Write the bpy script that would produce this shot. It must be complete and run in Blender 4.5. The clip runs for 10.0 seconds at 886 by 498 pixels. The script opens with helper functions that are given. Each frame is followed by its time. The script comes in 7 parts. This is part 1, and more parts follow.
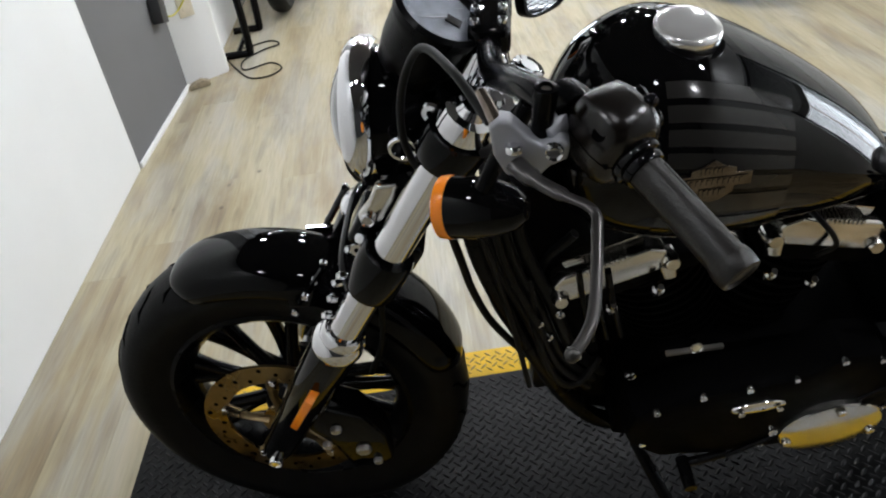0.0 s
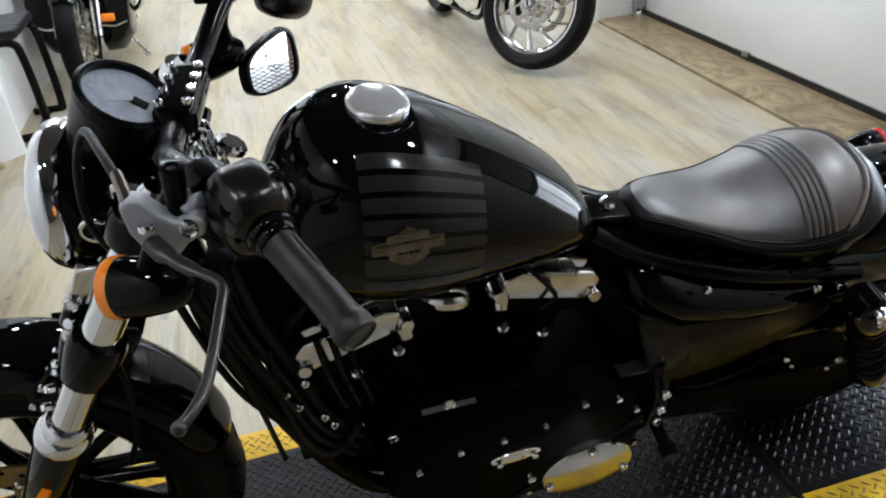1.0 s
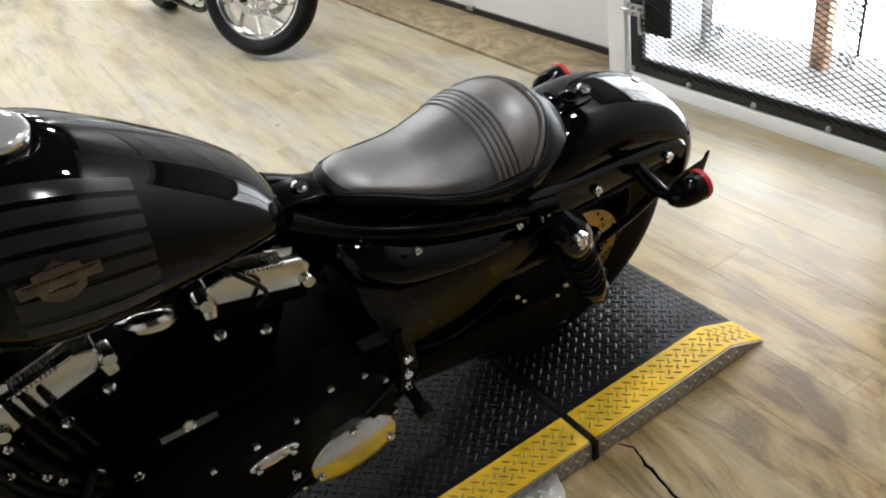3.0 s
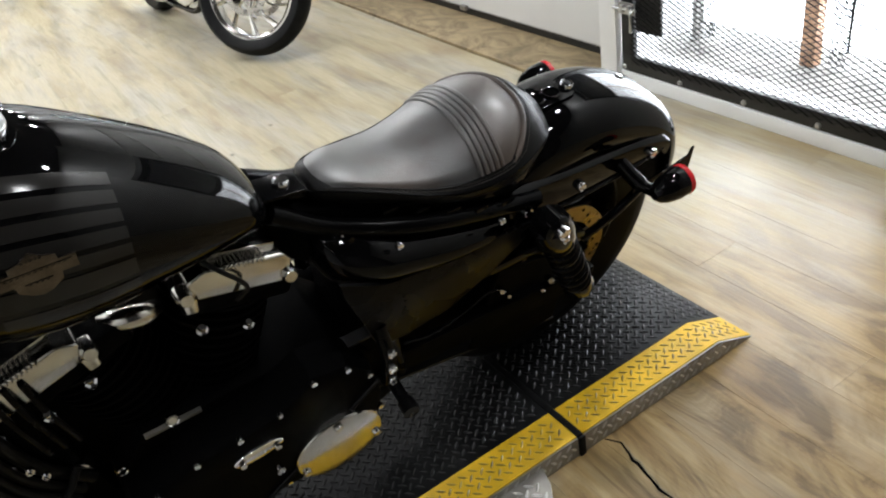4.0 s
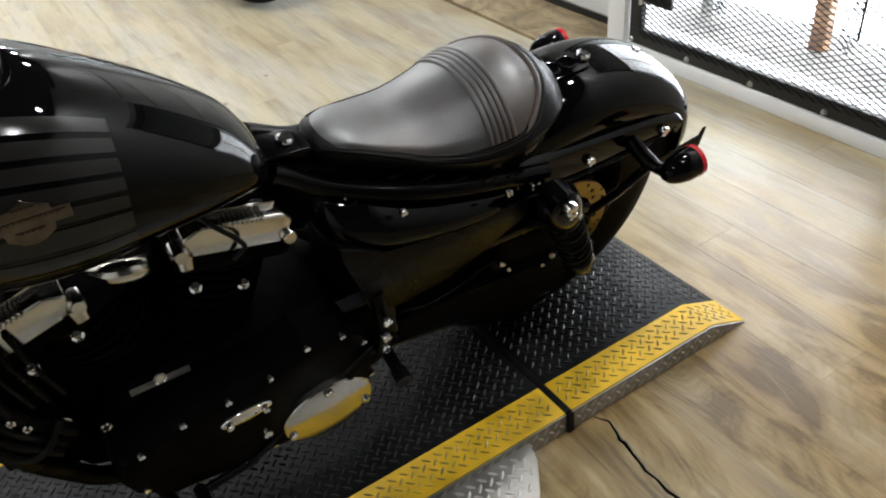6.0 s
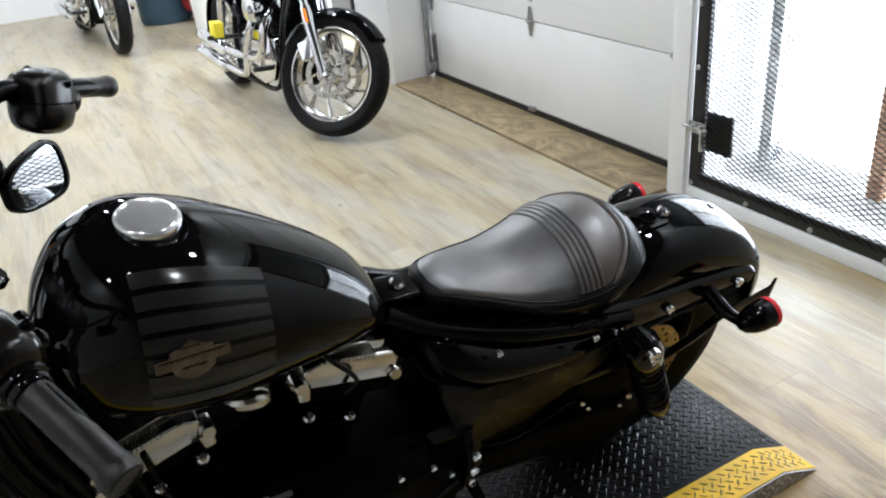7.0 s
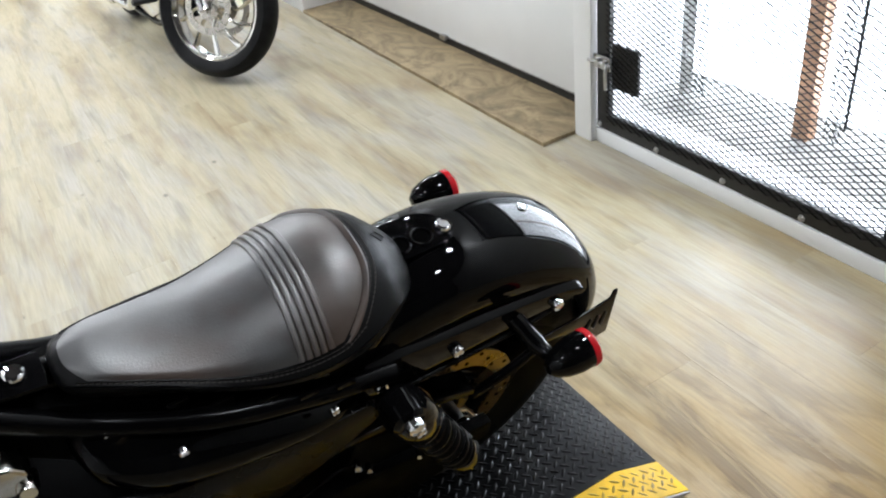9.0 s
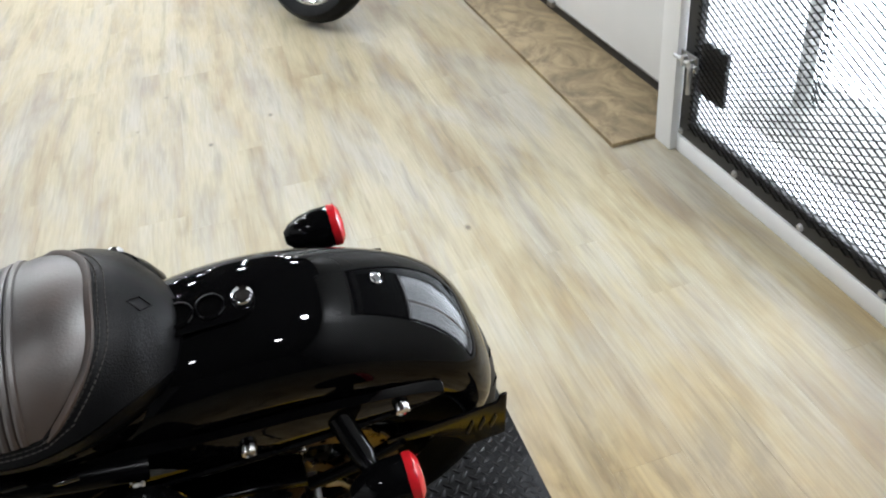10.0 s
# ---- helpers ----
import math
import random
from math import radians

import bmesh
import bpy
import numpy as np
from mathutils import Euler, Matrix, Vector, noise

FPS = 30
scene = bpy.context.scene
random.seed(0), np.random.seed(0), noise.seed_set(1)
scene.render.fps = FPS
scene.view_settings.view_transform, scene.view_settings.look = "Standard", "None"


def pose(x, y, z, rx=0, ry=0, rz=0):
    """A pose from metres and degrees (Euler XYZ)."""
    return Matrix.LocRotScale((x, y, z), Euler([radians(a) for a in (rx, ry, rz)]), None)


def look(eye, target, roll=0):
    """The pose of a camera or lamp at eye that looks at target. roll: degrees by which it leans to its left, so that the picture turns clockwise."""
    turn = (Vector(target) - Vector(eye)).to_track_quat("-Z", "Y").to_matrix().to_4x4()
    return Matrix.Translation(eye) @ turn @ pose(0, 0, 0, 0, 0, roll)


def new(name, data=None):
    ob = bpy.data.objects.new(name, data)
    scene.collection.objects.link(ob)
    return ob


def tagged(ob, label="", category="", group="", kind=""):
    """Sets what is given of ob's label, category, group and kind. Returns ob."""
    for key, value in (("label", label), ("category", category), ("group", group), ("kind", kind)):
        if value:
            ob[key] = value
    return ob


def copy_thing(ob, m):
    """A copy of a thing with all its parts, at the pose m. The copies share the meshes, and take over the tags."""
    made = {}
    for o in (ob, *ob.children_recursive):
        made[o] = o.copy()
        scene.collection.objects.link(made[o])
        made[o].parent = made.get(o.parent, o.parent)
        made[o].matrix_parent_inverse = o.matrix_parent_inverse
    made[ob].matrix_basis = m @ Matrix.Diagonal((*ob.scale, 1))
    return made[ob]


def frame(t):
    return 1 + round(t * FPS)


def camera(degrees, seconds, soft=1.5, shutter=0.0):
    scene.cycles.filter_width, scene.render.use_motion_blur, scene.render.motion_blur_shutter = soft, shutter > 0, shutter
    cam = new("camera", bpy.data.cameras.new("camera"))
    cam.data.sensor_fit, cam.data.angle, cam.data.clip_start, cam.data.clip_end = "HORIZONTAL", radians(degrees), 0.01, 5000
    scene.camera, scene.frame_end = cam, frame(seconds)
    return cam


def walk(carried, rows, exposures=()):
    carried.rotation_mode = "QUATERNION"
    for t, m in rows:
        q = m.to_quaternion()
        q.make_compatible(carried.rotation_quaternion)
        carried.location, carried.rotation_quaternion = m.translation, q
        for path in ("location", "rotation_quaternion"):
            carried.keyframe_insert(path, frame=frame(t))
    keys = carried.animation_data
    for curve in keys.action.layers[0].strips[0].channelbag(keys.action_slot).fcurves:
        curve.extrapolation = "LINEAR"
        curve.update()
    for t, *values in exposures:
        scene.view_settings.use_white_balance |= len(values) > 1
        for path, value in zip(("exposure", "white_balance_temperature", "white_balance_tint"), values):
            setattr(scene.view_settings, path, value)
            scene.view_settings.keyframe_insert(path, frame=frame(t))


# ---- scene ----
cam = camera(58.5, 10.0, soft=2.05)
PATH = [
    (0, (-1.032, -0.79, 1.354), (-1.05, 0.875, 0.246), -9.3),
    (0.3, (-0.987, -0.81, 1.365), (-0.945, 0.905, 0.337), -9.9),
    (0.5, (-0.965, -0.822, 1.361), (-0.887, 0.913, 0.369), -7.4),
    (0.8, (-0.885, -0.845, 1.36), (-0.686, 0.841, 0.303), -7.1),
    (1, (-0.876, -0.835, 1.348), (-0.506, 0.854, 0.344), -6.2),
    (1.3, (-0.834, -0.851, 1.366), (-0.338, 0.828, 0.399), -8.4),
    (1.5, (-0.807, -0.864, 1.373), (-0.218, 0.792, 0.419), -9.0),
    (1.8, (-0.786, -0.859, 1.366), (-0.121, 0.76, 0.398), -8.5),
    (2, (-0.766, -0.86, 1.356), (-0.059, 0.733, 0.374), -8.7),
    (2.5, (-0.731, -0.865, 1.334), (0.103, 0.606, 0.266), -9.3),
    (2.8, (-0.739, -0.87, 1.327), (0.02, 0.643, 0.262), -9.2),
    (3, (-0.734, -0.872, 1.328), (0.053, 0.595, 0.22), -10.2),
    (3.2, (-0.724, -0.896, 1.312), (0.049, 0.561, 0.181), -10.3),
    (4.3, (-0.718, -0.894, 1.321), (0.082, 0.573, 0.222), -10.2),
    (4.5, (-0.725, -0.885, 1.318), (0.088, 0.564, 0.205), -8.4),
    (5, (-0.739, -0.866, 1.298), (0.065, 0.533, 0.117), -6.7),
    (5.2, (-0.726, -0.869, 1.291), (0.057, 0.502, 0.064), -7.3),
    (6.3, (-0.723, -0.843, 1.322), (0.063, 0.605, 0.189), -6.3),
    (6.5, (-0.719, -0.849, 1.331), (0.073, 0.651, 0.271), -6.5),
    (6.8, (-0.764, -0.865, 1.373), (-0.027, 0.724, 0.408), -8.2),
    (7, (-0.823, -0.862, 1.399), (-0.025, 0.723, 0.476), -5.6),
    (7.3, (-0.873, -0.872, 1.421), (0.06, 0.578, 0.406), -7.3),
    (7.5, (-0.855, -0.868, 1.422), (0.135, 0.55, 0.419), -7.2),
    (7.8, (-0.738, -0.861, 1.412), (0.164, 0.569, 0.343), -11.8),
    (8, (-0.615, -0.854, 1.412), (0.27, 0.603, 0.367), -11.6),
    (8.3, (-0.5, -0.855, 1.425), (0.38, 0.59, 0.358), -8.4),
    (8.5, (-0.469, -0.85, 1.42), (0.251, 0.664, 0.33), -11.3),
    (8.8, (-0.391, -0.802, 1.352), (0.33, 0.674, 0.211), -10.1),
    (9, (-0.303, -0.714, 1.342), (0.45, 0.767, 0.23), -7.8),
    (9.3, (-0.178, -0.609, 1.357), (0.479, 0.9, 0.221), -9.2),
    (9.4, (-0.137, -0.603, 1.346), (0.479, 0.93, 0.218), -10.7),
    (9.5, (-0.084, -0.595, 1.337), (0.575, 0.91, 0.197), -8.8),
    (9.8, (0.073, -0.607, 1.3), (0.593, 0.933, 0.134), -8.8),
    (10, (0.188, -0.601, 1.289), (0.547, 0.971, 0.105), -7.0),
]
walk(cam, [(t, look(eye, target, roll)) for t, eye, target, roll in PATH], exposures=[(0, -0.28, 6120, 10), (0.5, -0.24, 6040, 10), (1.0, -0.18, 5920, 10), (1.6, -0.16, 5920, 10), (2.5, -0.12, 6100, 10), (3.2, -0.15, 6330, 10), (4.3, -0.19, 6290, 10), (5.2, -0.24, 6480, 10), (6.3, -0.23, 6180, 10), (7, -0.21, 5950, 10), (8, -0.15, 5980, 10), (9, -0.12, 5990, 10), (10, -0.14, 6070, 10)])

# ---------- light ----------
world = bpy.data.worlds.new("world")
scene.world = world
world.use_nodes = True
wn = world.node_tree.nodes
sky = wn.new("ShaderNodeTexSky")
sky.sky_type, sky.sun_disc, sky.sun_elevation, sky.sun_rotation = "NISHITA", False, radians(40), radians(90)
world.node_tree.links.new(sky.outputs["Color"], wn["Background"].inputs["Color"])
wn["Background"].inputs["Strength"].default_value = 0.12
CEIL = 2.9
DOWNLIGHTS = [(-1.90, -0.72, 7), (-0.98, -0.80, 4.5), (0.62, -0.95, 14), (1.07, 0.12, 24)] + [(x, y, 17) for y in (2.75, 4.2, 5.8, 7.6) for x in (-1.75, -0.80, 0.15, 1.15)]
WINDOW_W = 26.0
for x, y, watts in DOWNLIGHTS:
    ld = bpy.data.lights.new("downlight", "AREA")
    ld.shape, ld.size, ld.energy, ld.color, ld.spread = "DISK", 0.14, watts, (1.0, 0.99, 0.972), radians(180)
    new("downlight_lamp", ld).matrix_world = pose(x, y, CEIL - 0.03)
ld = bpy.data.lights.new("window_light", "AREA")
ld.shape, ld.size, ld.size_y, ld.energy, ld.color = "RECTANGLE", 1.0, 1.25, WINDOW_W, (0.97, 0.985, 1.0)
new("window_lamp", ld).matrix_world = look((1.80, 0.72, 0.78), (0.0, 0.72, 0.60))


# ---------- mesh builders ----------
class G:
    """A growing list of vertices and faces."""

    def __init__(self):
        self.v, self.f = [], []

    def add(self, verts, faces):
        n = len(self.v)
        self.v += [tuple(map(float, p)) for p in verts]
        self.f += [tuple(n + i for i in f) for f in faces]
        return self

    def xf(self, m):
        self.v = [tuple(m @ Vector(p)) for p in self.v]
        return self

    def box(self, c, s, rot=None):
        m = Matrix.Translation(c) @ (rot or Matrix())
        vs = [m @ Vector((sx * s[0] / 2, sy * s[1] / 2, sz * s[2] / 2)) for sx in (-1, 1) for sy in (-1, 1) for sz in (-1, 1)]
        return self.add(vs, [(0, 1, 3, 2), (4, 6, 7, 5), (0, 4, 5, 1), (2, 3, 7, 6), (0, 2, 6, 4), (1, 5, 7, 3)])

    def loft(self, rings, caps=True, closed=False):
        n, k = len(rings[0]), len(rings)
        vs = [p for r in rings for p in r]
        fs = []
        for i in range(k if closed else k - 1):
            a, b = i * n, ((i + 1) % k) * n
            fs += [(a + j, a + (j + 1) % n, b + (j + 1) % n, b + j) for j in range(n)]
        if caps and not closed:
            fs += [tuple(range(n))[::-1], tuple((k - 1) * n + j for j in range(n))]
        return self.add(vs, fs)

    def tube(self, pts, r, n=12, closed=False, caps=True, flat=1.0):
        pts = [Vector(p) for p in pts]
        k = len(pts)
        rr = r if isinstance(r, (list, tuple)) else [r] * k
        up, rings = None, []
        for i, p in enumerate(pts):
            q0, q1 = (pts[i - 1], pts[(i + 1) % k]) if closed else (pts[max(i - 1, 0)], pts[min(i + 1, k - 1)])
            t = (q1 - q0).normalized()
            if up is None:
                up = Vector((0, 0, 1)) if abs(t.z) < 0.9 else Vector((0, 1, 0))
            s = t.cross(up).normalized()
            up = s.cross(t).normalized()
            rings.append([p + rr[i] * (math.cos(a) * s + flat * math.sin(a) * up) for a in (2 * math.pi * j / n for j in range(n))])
        return self.loft(rings, caps, closed)

    def lathe(self, profile, origin, axis, n=32, arc=None, closed_profile=False):
        o, ax = Vector(origin), Vector(axis).normalized()
        e1 = ax.cross(Vector((0, 1, 0)) if abs(ax.y) < 0.9 else Vector((1, 0, 0))).normalized()
        e2 = ax.cross(e1)
        a0, a1 = arc or (0, 360)
        full = arc is None
        steps = n if full else n + 1
        m = len(profile)
        vs = []
        for i in range(steps):
            a = radians(a0 + (a1 - a0) * i / n)
            d = math.cos(a) * e1 + math.sin(a) * e2
            vs += [o + r * d + h * ax for r, h in profile]
        fs = []
        for i in range(n):
            p, q = i * m, ((i + 1) % steps) * m
            for j in range(m if closed_profile else m - 1):
                fs.append((p + j, p + (j + 1) % m, q + (j + 1) % m, q + j))
        if not full and closed_profile:
            fs += [tuple(range(m)), tuple(n * m + j for j in range(m))[::-1]]
        return self.add(vs, fs)

    def plate(self, outline, thick, m=None):
        """A flat outline in x, y, thickened along z, then placed by m."""
        m = m or Matrix()
        k = len(outline)
        vs = [m @ Vector((x, y, 0)) for x, y in outline] + [m @ Vector((x, y, thick)) for x, y in outline]
        fs = [tuple(range(k))[::-1], tuple(range(k, 2 * k))] + [(j, (j + 1) % k, k + (j + 1) % k, k + j) for j in range(k)]
        return self.add(vs, fs)

    def ball(self, c, r, n=14, squash=(1, 1, 1)):
        prof = [(r * math.sin(math.pi * i / 8), -r * math.cos(math.pi * i / 8)) for i in range(9)]
        h = G().lathe([(max(a, 1e-4), b) for a, b in prof], (0, 0, 0), (0, 0, 1), n)
        return self.add([(c[0] + x * squash[0], c[1] + y * squash[1], c[2] + z * squash[2]) for x, y, z in h.v], h.f)


def mesh_of(g, mat, bevel=0.0, seg=2, sharp=38, weld=True):
    me = bpy.data.meshes.new("mesh")
    bm = bmesh.new()
    vs = [bm.verts.new(p) for p in g.v]
    for f in g.f:
        if len(set(f)) > 2:
            try:
                bm.faces.new([vs[i] for i in f])
            except ValueError:
                pass
    if weld:
        bmesh.ops.remove_doubles(bm, verts=bm.verts, dist=1e-5)
    bmesh.ops.recalc_face_normals(bm, faces=bm.faces)
    if bevel:
        edges = [e for e in bm.edges if len(e.link_faces) == 2 and e.calc_face_angle(0) > 0.6]
        bmesh.ops.bevel(bm, geom=edges, offset=bevel, segments=seg, profile=0.6, affect="EDGES", clamp_overlap=True)
    bm.to_mesh(me)
    bm.free()
    me.shade_smooth()
    me.set_sharp_from_angle(angle=radians(sharp))
    me.materials.append(mat)
    return me


def part(name, g, mat, parent=None, label="", **kw):
    ob = new(name, mesh_of(g, mat, **kw))
    ob.parent = parent
    return tagged(ob, label)


def thing(name, m, label, category, group="", kind=""):
    ob = new(name)
    ob.empty_display_size = 0.1
    ob.matrix_world = m
    return tagged(ob, label, category, group, kind)


def solid(name, g, mat, label, category="", kind="structure", **kw):
    ob = part(name, g, mat, None, **kw)
    return tagged(ob, label, category, "", kind)


def ring2(cx, cz, r, n, a0=0.0):
    return [(cx + r * math.cos(a0 + 2 * math.pi * i / n), cz + r * math.sin(a0 + 2 * math.pi * i / n)) for i in range(n)]


def curve(pts, n=8):
    """Catmull-Rom through the points."""
    p = [Vector(q) for q in pts]
    p = [2 * p[0] - p[1]] + p + [2 * p[-1] - p[-2]]
    out = []
    for i in range(1, len(p) - 2):
        for j in range(n):
            t = j / n
            out.append(0.5 * (2 * p[i] + (p[i + 1] - p[i - 1]) * t + (2 * p[i - 1] - 5 * p[i] + 4 * p[i + 1] - p[i + 2]) * t ** 2 + (3 * p[i] - p[i - 1] - 3 * p[i + 1] + p[i + 2]) * t ** 3))
    return out + [p[-2]]


def lerp_table(table, x):
    xs = [r[0] for r in table]
    return [float(np.interp(x, xs, [r[k] for r in table])) for k in range(1, len(table[0]))]


def dense(table, n=10):
    """Rows of a table made dense by Catmull-Rom, all columns at once."""
    t = np.array(table, float)
    t = np.vstack([2 * t[0] - t[1], t, 2 * t[-1] - t[-2]])
    out = []
    for i in range(1, len(t) - 2):
        for u in np.linspace(0, 1, n, endpoint=False):
            out.append(0.5 * (2 * t[i] + (t[i + 1] - t[i - 1]) * u + (2 * t[i - 1] - 5 * t[i] + 4 * t[i + 1] - t[i + 2]) * u ** 2 + (3 * t[i] - t[i - 1] - 3 * t[i + 1] + t[i + 2]) * u ** 3))
    return out + [t[-2]]


# ---------- materials ----------
def material(name, base, rough=0.5, metal=0.0, coat=0.0, vary=0.0, scale=8.0, bump=0.0, bump_scale=60.0, rough_vary=0.0, spec=0.5, tint=None, ior=1.5):
    m = bpy.data.materials.new(name)
    m.use_nodes = True
    nt = m.node_tree
    b = nt.nodes["Principled BSDF"]
    b.inputs["Base Color"].default_value = (*base, 1)
    b.inputs["Roughness"].default_value = rough
    b.inputs["Metallic"].default_value = metal
    b.inputs["Coat Weight"].default_value = coat
    b.inputs["Coat Roughness"].default_value = 0.02
    b.inputs["Specular IOR Level"].default_value = spec
    b.inputs["IOR"].default_value = ior
    co = nt.nodes.new("ShaderNodeTexCoord")
    if vary or rough_vary:
        nz = nt.nodes.new("ShaderNodeTexNoise")
        nz.inputs["Scale"].default_value, nz.inputs["Detail"].default_value = scale, 6
        nt.links.new(co.outputs["Object"], nz.inputs["Vector"])
        if vary:
            mix = nt.nodes.new("ShaderNodeMix")
            mix.data_type = "RGBA"
            lo = tint or tuple(c * (1 - vary) for c in base)
            hi = tuple(min(1, c * (1 + vary)) for c in base)
            mix.inputs["A"].default_value, mix.inputs["B"].default_value = (*lo, 1), (*hi, 1)
            ramp = nt.nodes.new("ShaderNodeMapRange")
            ramp.inputs["From Min"].default_value, ramp.inputs["From Max"].default_value = 0.32, 0.68
            nt.links.new(nz.outputs["Fac"], ramp.inputs["Value"])
            nt.links.new(ramp.outputs["Result"], mix.inputs["Factor"])
            nt.links.new(mix.outputs["Result"], b.inputs["Base Color"])
        if rough_vary:
            mr = nt.nodes.new("ShaderNodeMapRange")
            mr.inputs["From Min"].default_value, mr.inputs["From Max"].default_value = 0.3, 0.7
            mr.inputs["To Min"].default_value, mr.inputs["To Max"].default_value = max(0.02, rough - rough_vary), min(1, rough + rough_vary)
            nt.links.new(nz.outputs["Fac"], mr.inputs["Value"])
            nt.links.new(mr.outputs["Result"], b.inputs["Roughness"])
    if bump:
        n2 = nt.nodes.new("ShaderNodeTexNoise")
        n2.inputs["Scale"].default_value, n2.inputs["Detail"].default_value = bump_scale, 4
        nt.links.new(co.outputs["Object"], n2.inputs["Vector"])
        bp = nt.nodes.new("ShaderNodeBump")
        bp.inputs["Strength"].default_value, bp.inputs["Distance"].default_value = bump, 0.004
        nt.links.new(n2.outputs["Fac"], bp.inputs["Height"])
        nt.links.new(bp.outputs["Normal"], b.inputs["Normal"])
    return m


def emitter(name, colour, strength):
    m = bpy.data.materials.new(name)
    m.use_nodes = True
    b = m.node_tree.nodes["Principled BSDF"]
    b.inputs["Base Color"].default_value = (*colour, 1)
    b.inputs["Emission Color"].default_value = (*colour, 1)
    b.inputs["Emission Strength"].default_value = strength
    return m


def glass(name, colour, rough=0.02):
    m = bpy.data.materials.new(name)
    m.use_nodes = True
    b = m.node_tree.nodes["Principled BSDF"]
    b.inputs["Base Color"].default_value = (*colour, 1)
    b.inputs["Transmission Weight"].default_value = 1.0
    b.inputs["Roughness"].default_value = rough
    b.inputs["IOR"].default_value = 1.45
    return m


def plank_material():
    """Light limed-oak vinyl plank: grain along y, each plank with its own shade."""
    m = bpy.data.materials.new("vinyl_plank")
    m.use_nodes = True
    nt = m.node_tree
    N, Lk = nt.nodes, nt.links
    b = N["Principled BSDF"]
    co, info = N.new("ShaderNodeTexCoord"), N.new("ShaderNodeObjectInfo")
    off = N.new("ShaderNodeVectorMath")
    off.operation = "MULTIPLY_ADD"
    off.inputs[1].default_value = (1, 1, 1)
    rnd = N.new("ShaderNodeCombineXYZ")
    mul = N.new("ShaderNodeMath")
    mul.operation, mul.inputs[1].default_value = "MULTIPLY", 37.0
    Lk.new(info.outputs["Random"], mul.inputs[0])
    for k in ("X", "Y", "Z"):
        Lk.new(mul.outputs[0], rnd.inputs[k])
    Lk.new(co.outputs["Object"], off.inputs[0])
    Lk.new(rnd.outputs[0], off.inputs[2])

    geo = N.new("ShaderNodeNewGeometry")

    def noise_of(sx, sy, scale, detail, rough=0.55, across=False):
        mp = N.new("ShaderNodeMapping")
        mp.inputs["Scale"].default_value = (sx, sy, 1)
        Lk.new(geo.outputs["Position"] if across else off.outputs[0], mp.inputs["Vector"])
        nz = N.new("ShaderNodeTexNoise")
        nz.inputs["Scale"].default_value, nz.inputs["Detail"].default_value, nz.inputs["Roughness"].default_value = scale, detail, rough
        nz.inputs["Distortion"].default_value = 0.4 if sx < 100 else 0.0
        Lk.new(mp.outputs[0], nz.inputs["Vector"])
        return nz.outputs["Fac"]

    broad, grain, fine = noise_of(5.6, 1.5, 1.0, 5, 0.55, True), noise_of(17, 1.7, 1.0, 5, 0.55), noise_of(150, 7, 1.0, 3)
    ramp = N.new("ShaderNodeValToRGB")
    cr = ramp.color_ramp
    cr.elements[0].position, cr.elements[0].color = 0.34, (0.262, 0.200, 0.112, 1)
    cr.elements[1].position, cr.elements[1].color = 0.68, (0.462, 0.418, 0.302, 1)
    e = cr.elements.new(0.44)
    e.color = (0.358, 0.300, 0.182, 1)
    e = cr.elements.new(0.52)
    e.color = (0.418, 0.368, 0.240, 1)
    mixf = N.new("ShaderNodeMath")
    mixf.operation = "ADD"
    a1, a2, a3 = (N.new("ShaderNodeMath") for _ in range(3))
    for node, src, w in ((a1, broad, 0.55), (a2, grain, 0.37), (a3, info.outputs["Random"], 0.08)):
        node.operation, node.inputs[1].default_value = "MULTIPLY", w
        Lk.new(src, node.inputs[0])
    Lk.new(a1.outputs[0], mixf.inputs[0])
    Lk.new(a2.outputs[0], mixf.inputs[1])
    m2 = N.new("ShaderNodeMath")
    m2.operation = "ADD"
    Lk.new(mixf.outputs[0], m2.inputs[0])
    Lk.new(a3.outputs[0], m2.inputs[1])
    Lk.new(m2.outputs[0], ramp.inputs["Fac"])
    streak = N.new("ShaderNodeMapRange")
    streak.inputs["From Min"].default_value, streak.inputs["From Max"].default_value = 0.54, 0.70
    streak.inputs["To Min"].default_value, streak.inputs["To Max"].default_value = 1.0, 0.74
    Lk.new(noise_of(21, 2.0, 1.0, 4, 0.55), streak.inputs["Value"])
    mx = N.new("ShaderNodeMix")
    mx.data_type, mx.blend_type = "RGBA", "MULTIPLY"
    fr = N.new("ShaderNodeMapRange")
    fr.inputs["From Min"].default_value, fr.inputs["From Max"].default_value, fr.inputs["To Min"].default_value = 0.3, 0.6, 0.84
    Lk.new(fine, fr.inputs["Value"])
    mx.inputs["Factor"].default_value = 1.0
    Lk.new(ramp.outputs["Color"], mx.inputs["A"])
    both = N.new("ShaderNodeMath")
    both.operation = "MULTIPLY"
    Lk.new(fr.outputs["Result"], both.inputs[0])
    Lk.new(streak.outputs["Result"], both.inputs[1])
    Lk.new(both.outputs[0], mx.inputs["B"])
    # large greyed patches that run across the planks
    patch = noise_of(6.5, 1.3, 1.0, 6, 0.62, True)
    gr = N.new("ShaderNodeMapRange")
    gr.inputs["From Min"].default_value, gr.inputs["From Max"].default_value = 0.45, 0.62
    gr.inputs["To Max"].default_value = 0.40
    Lk.new(patch, gr.inputs["Value"])
    bw = N.new("ShaderNodeRGBToBW")
    Lk.new(mx.outputs["Result"], bw.inputs["Color"])
    greyed = N.new("ShaderNodeMix")
    greyed.data_type = "RGBA"
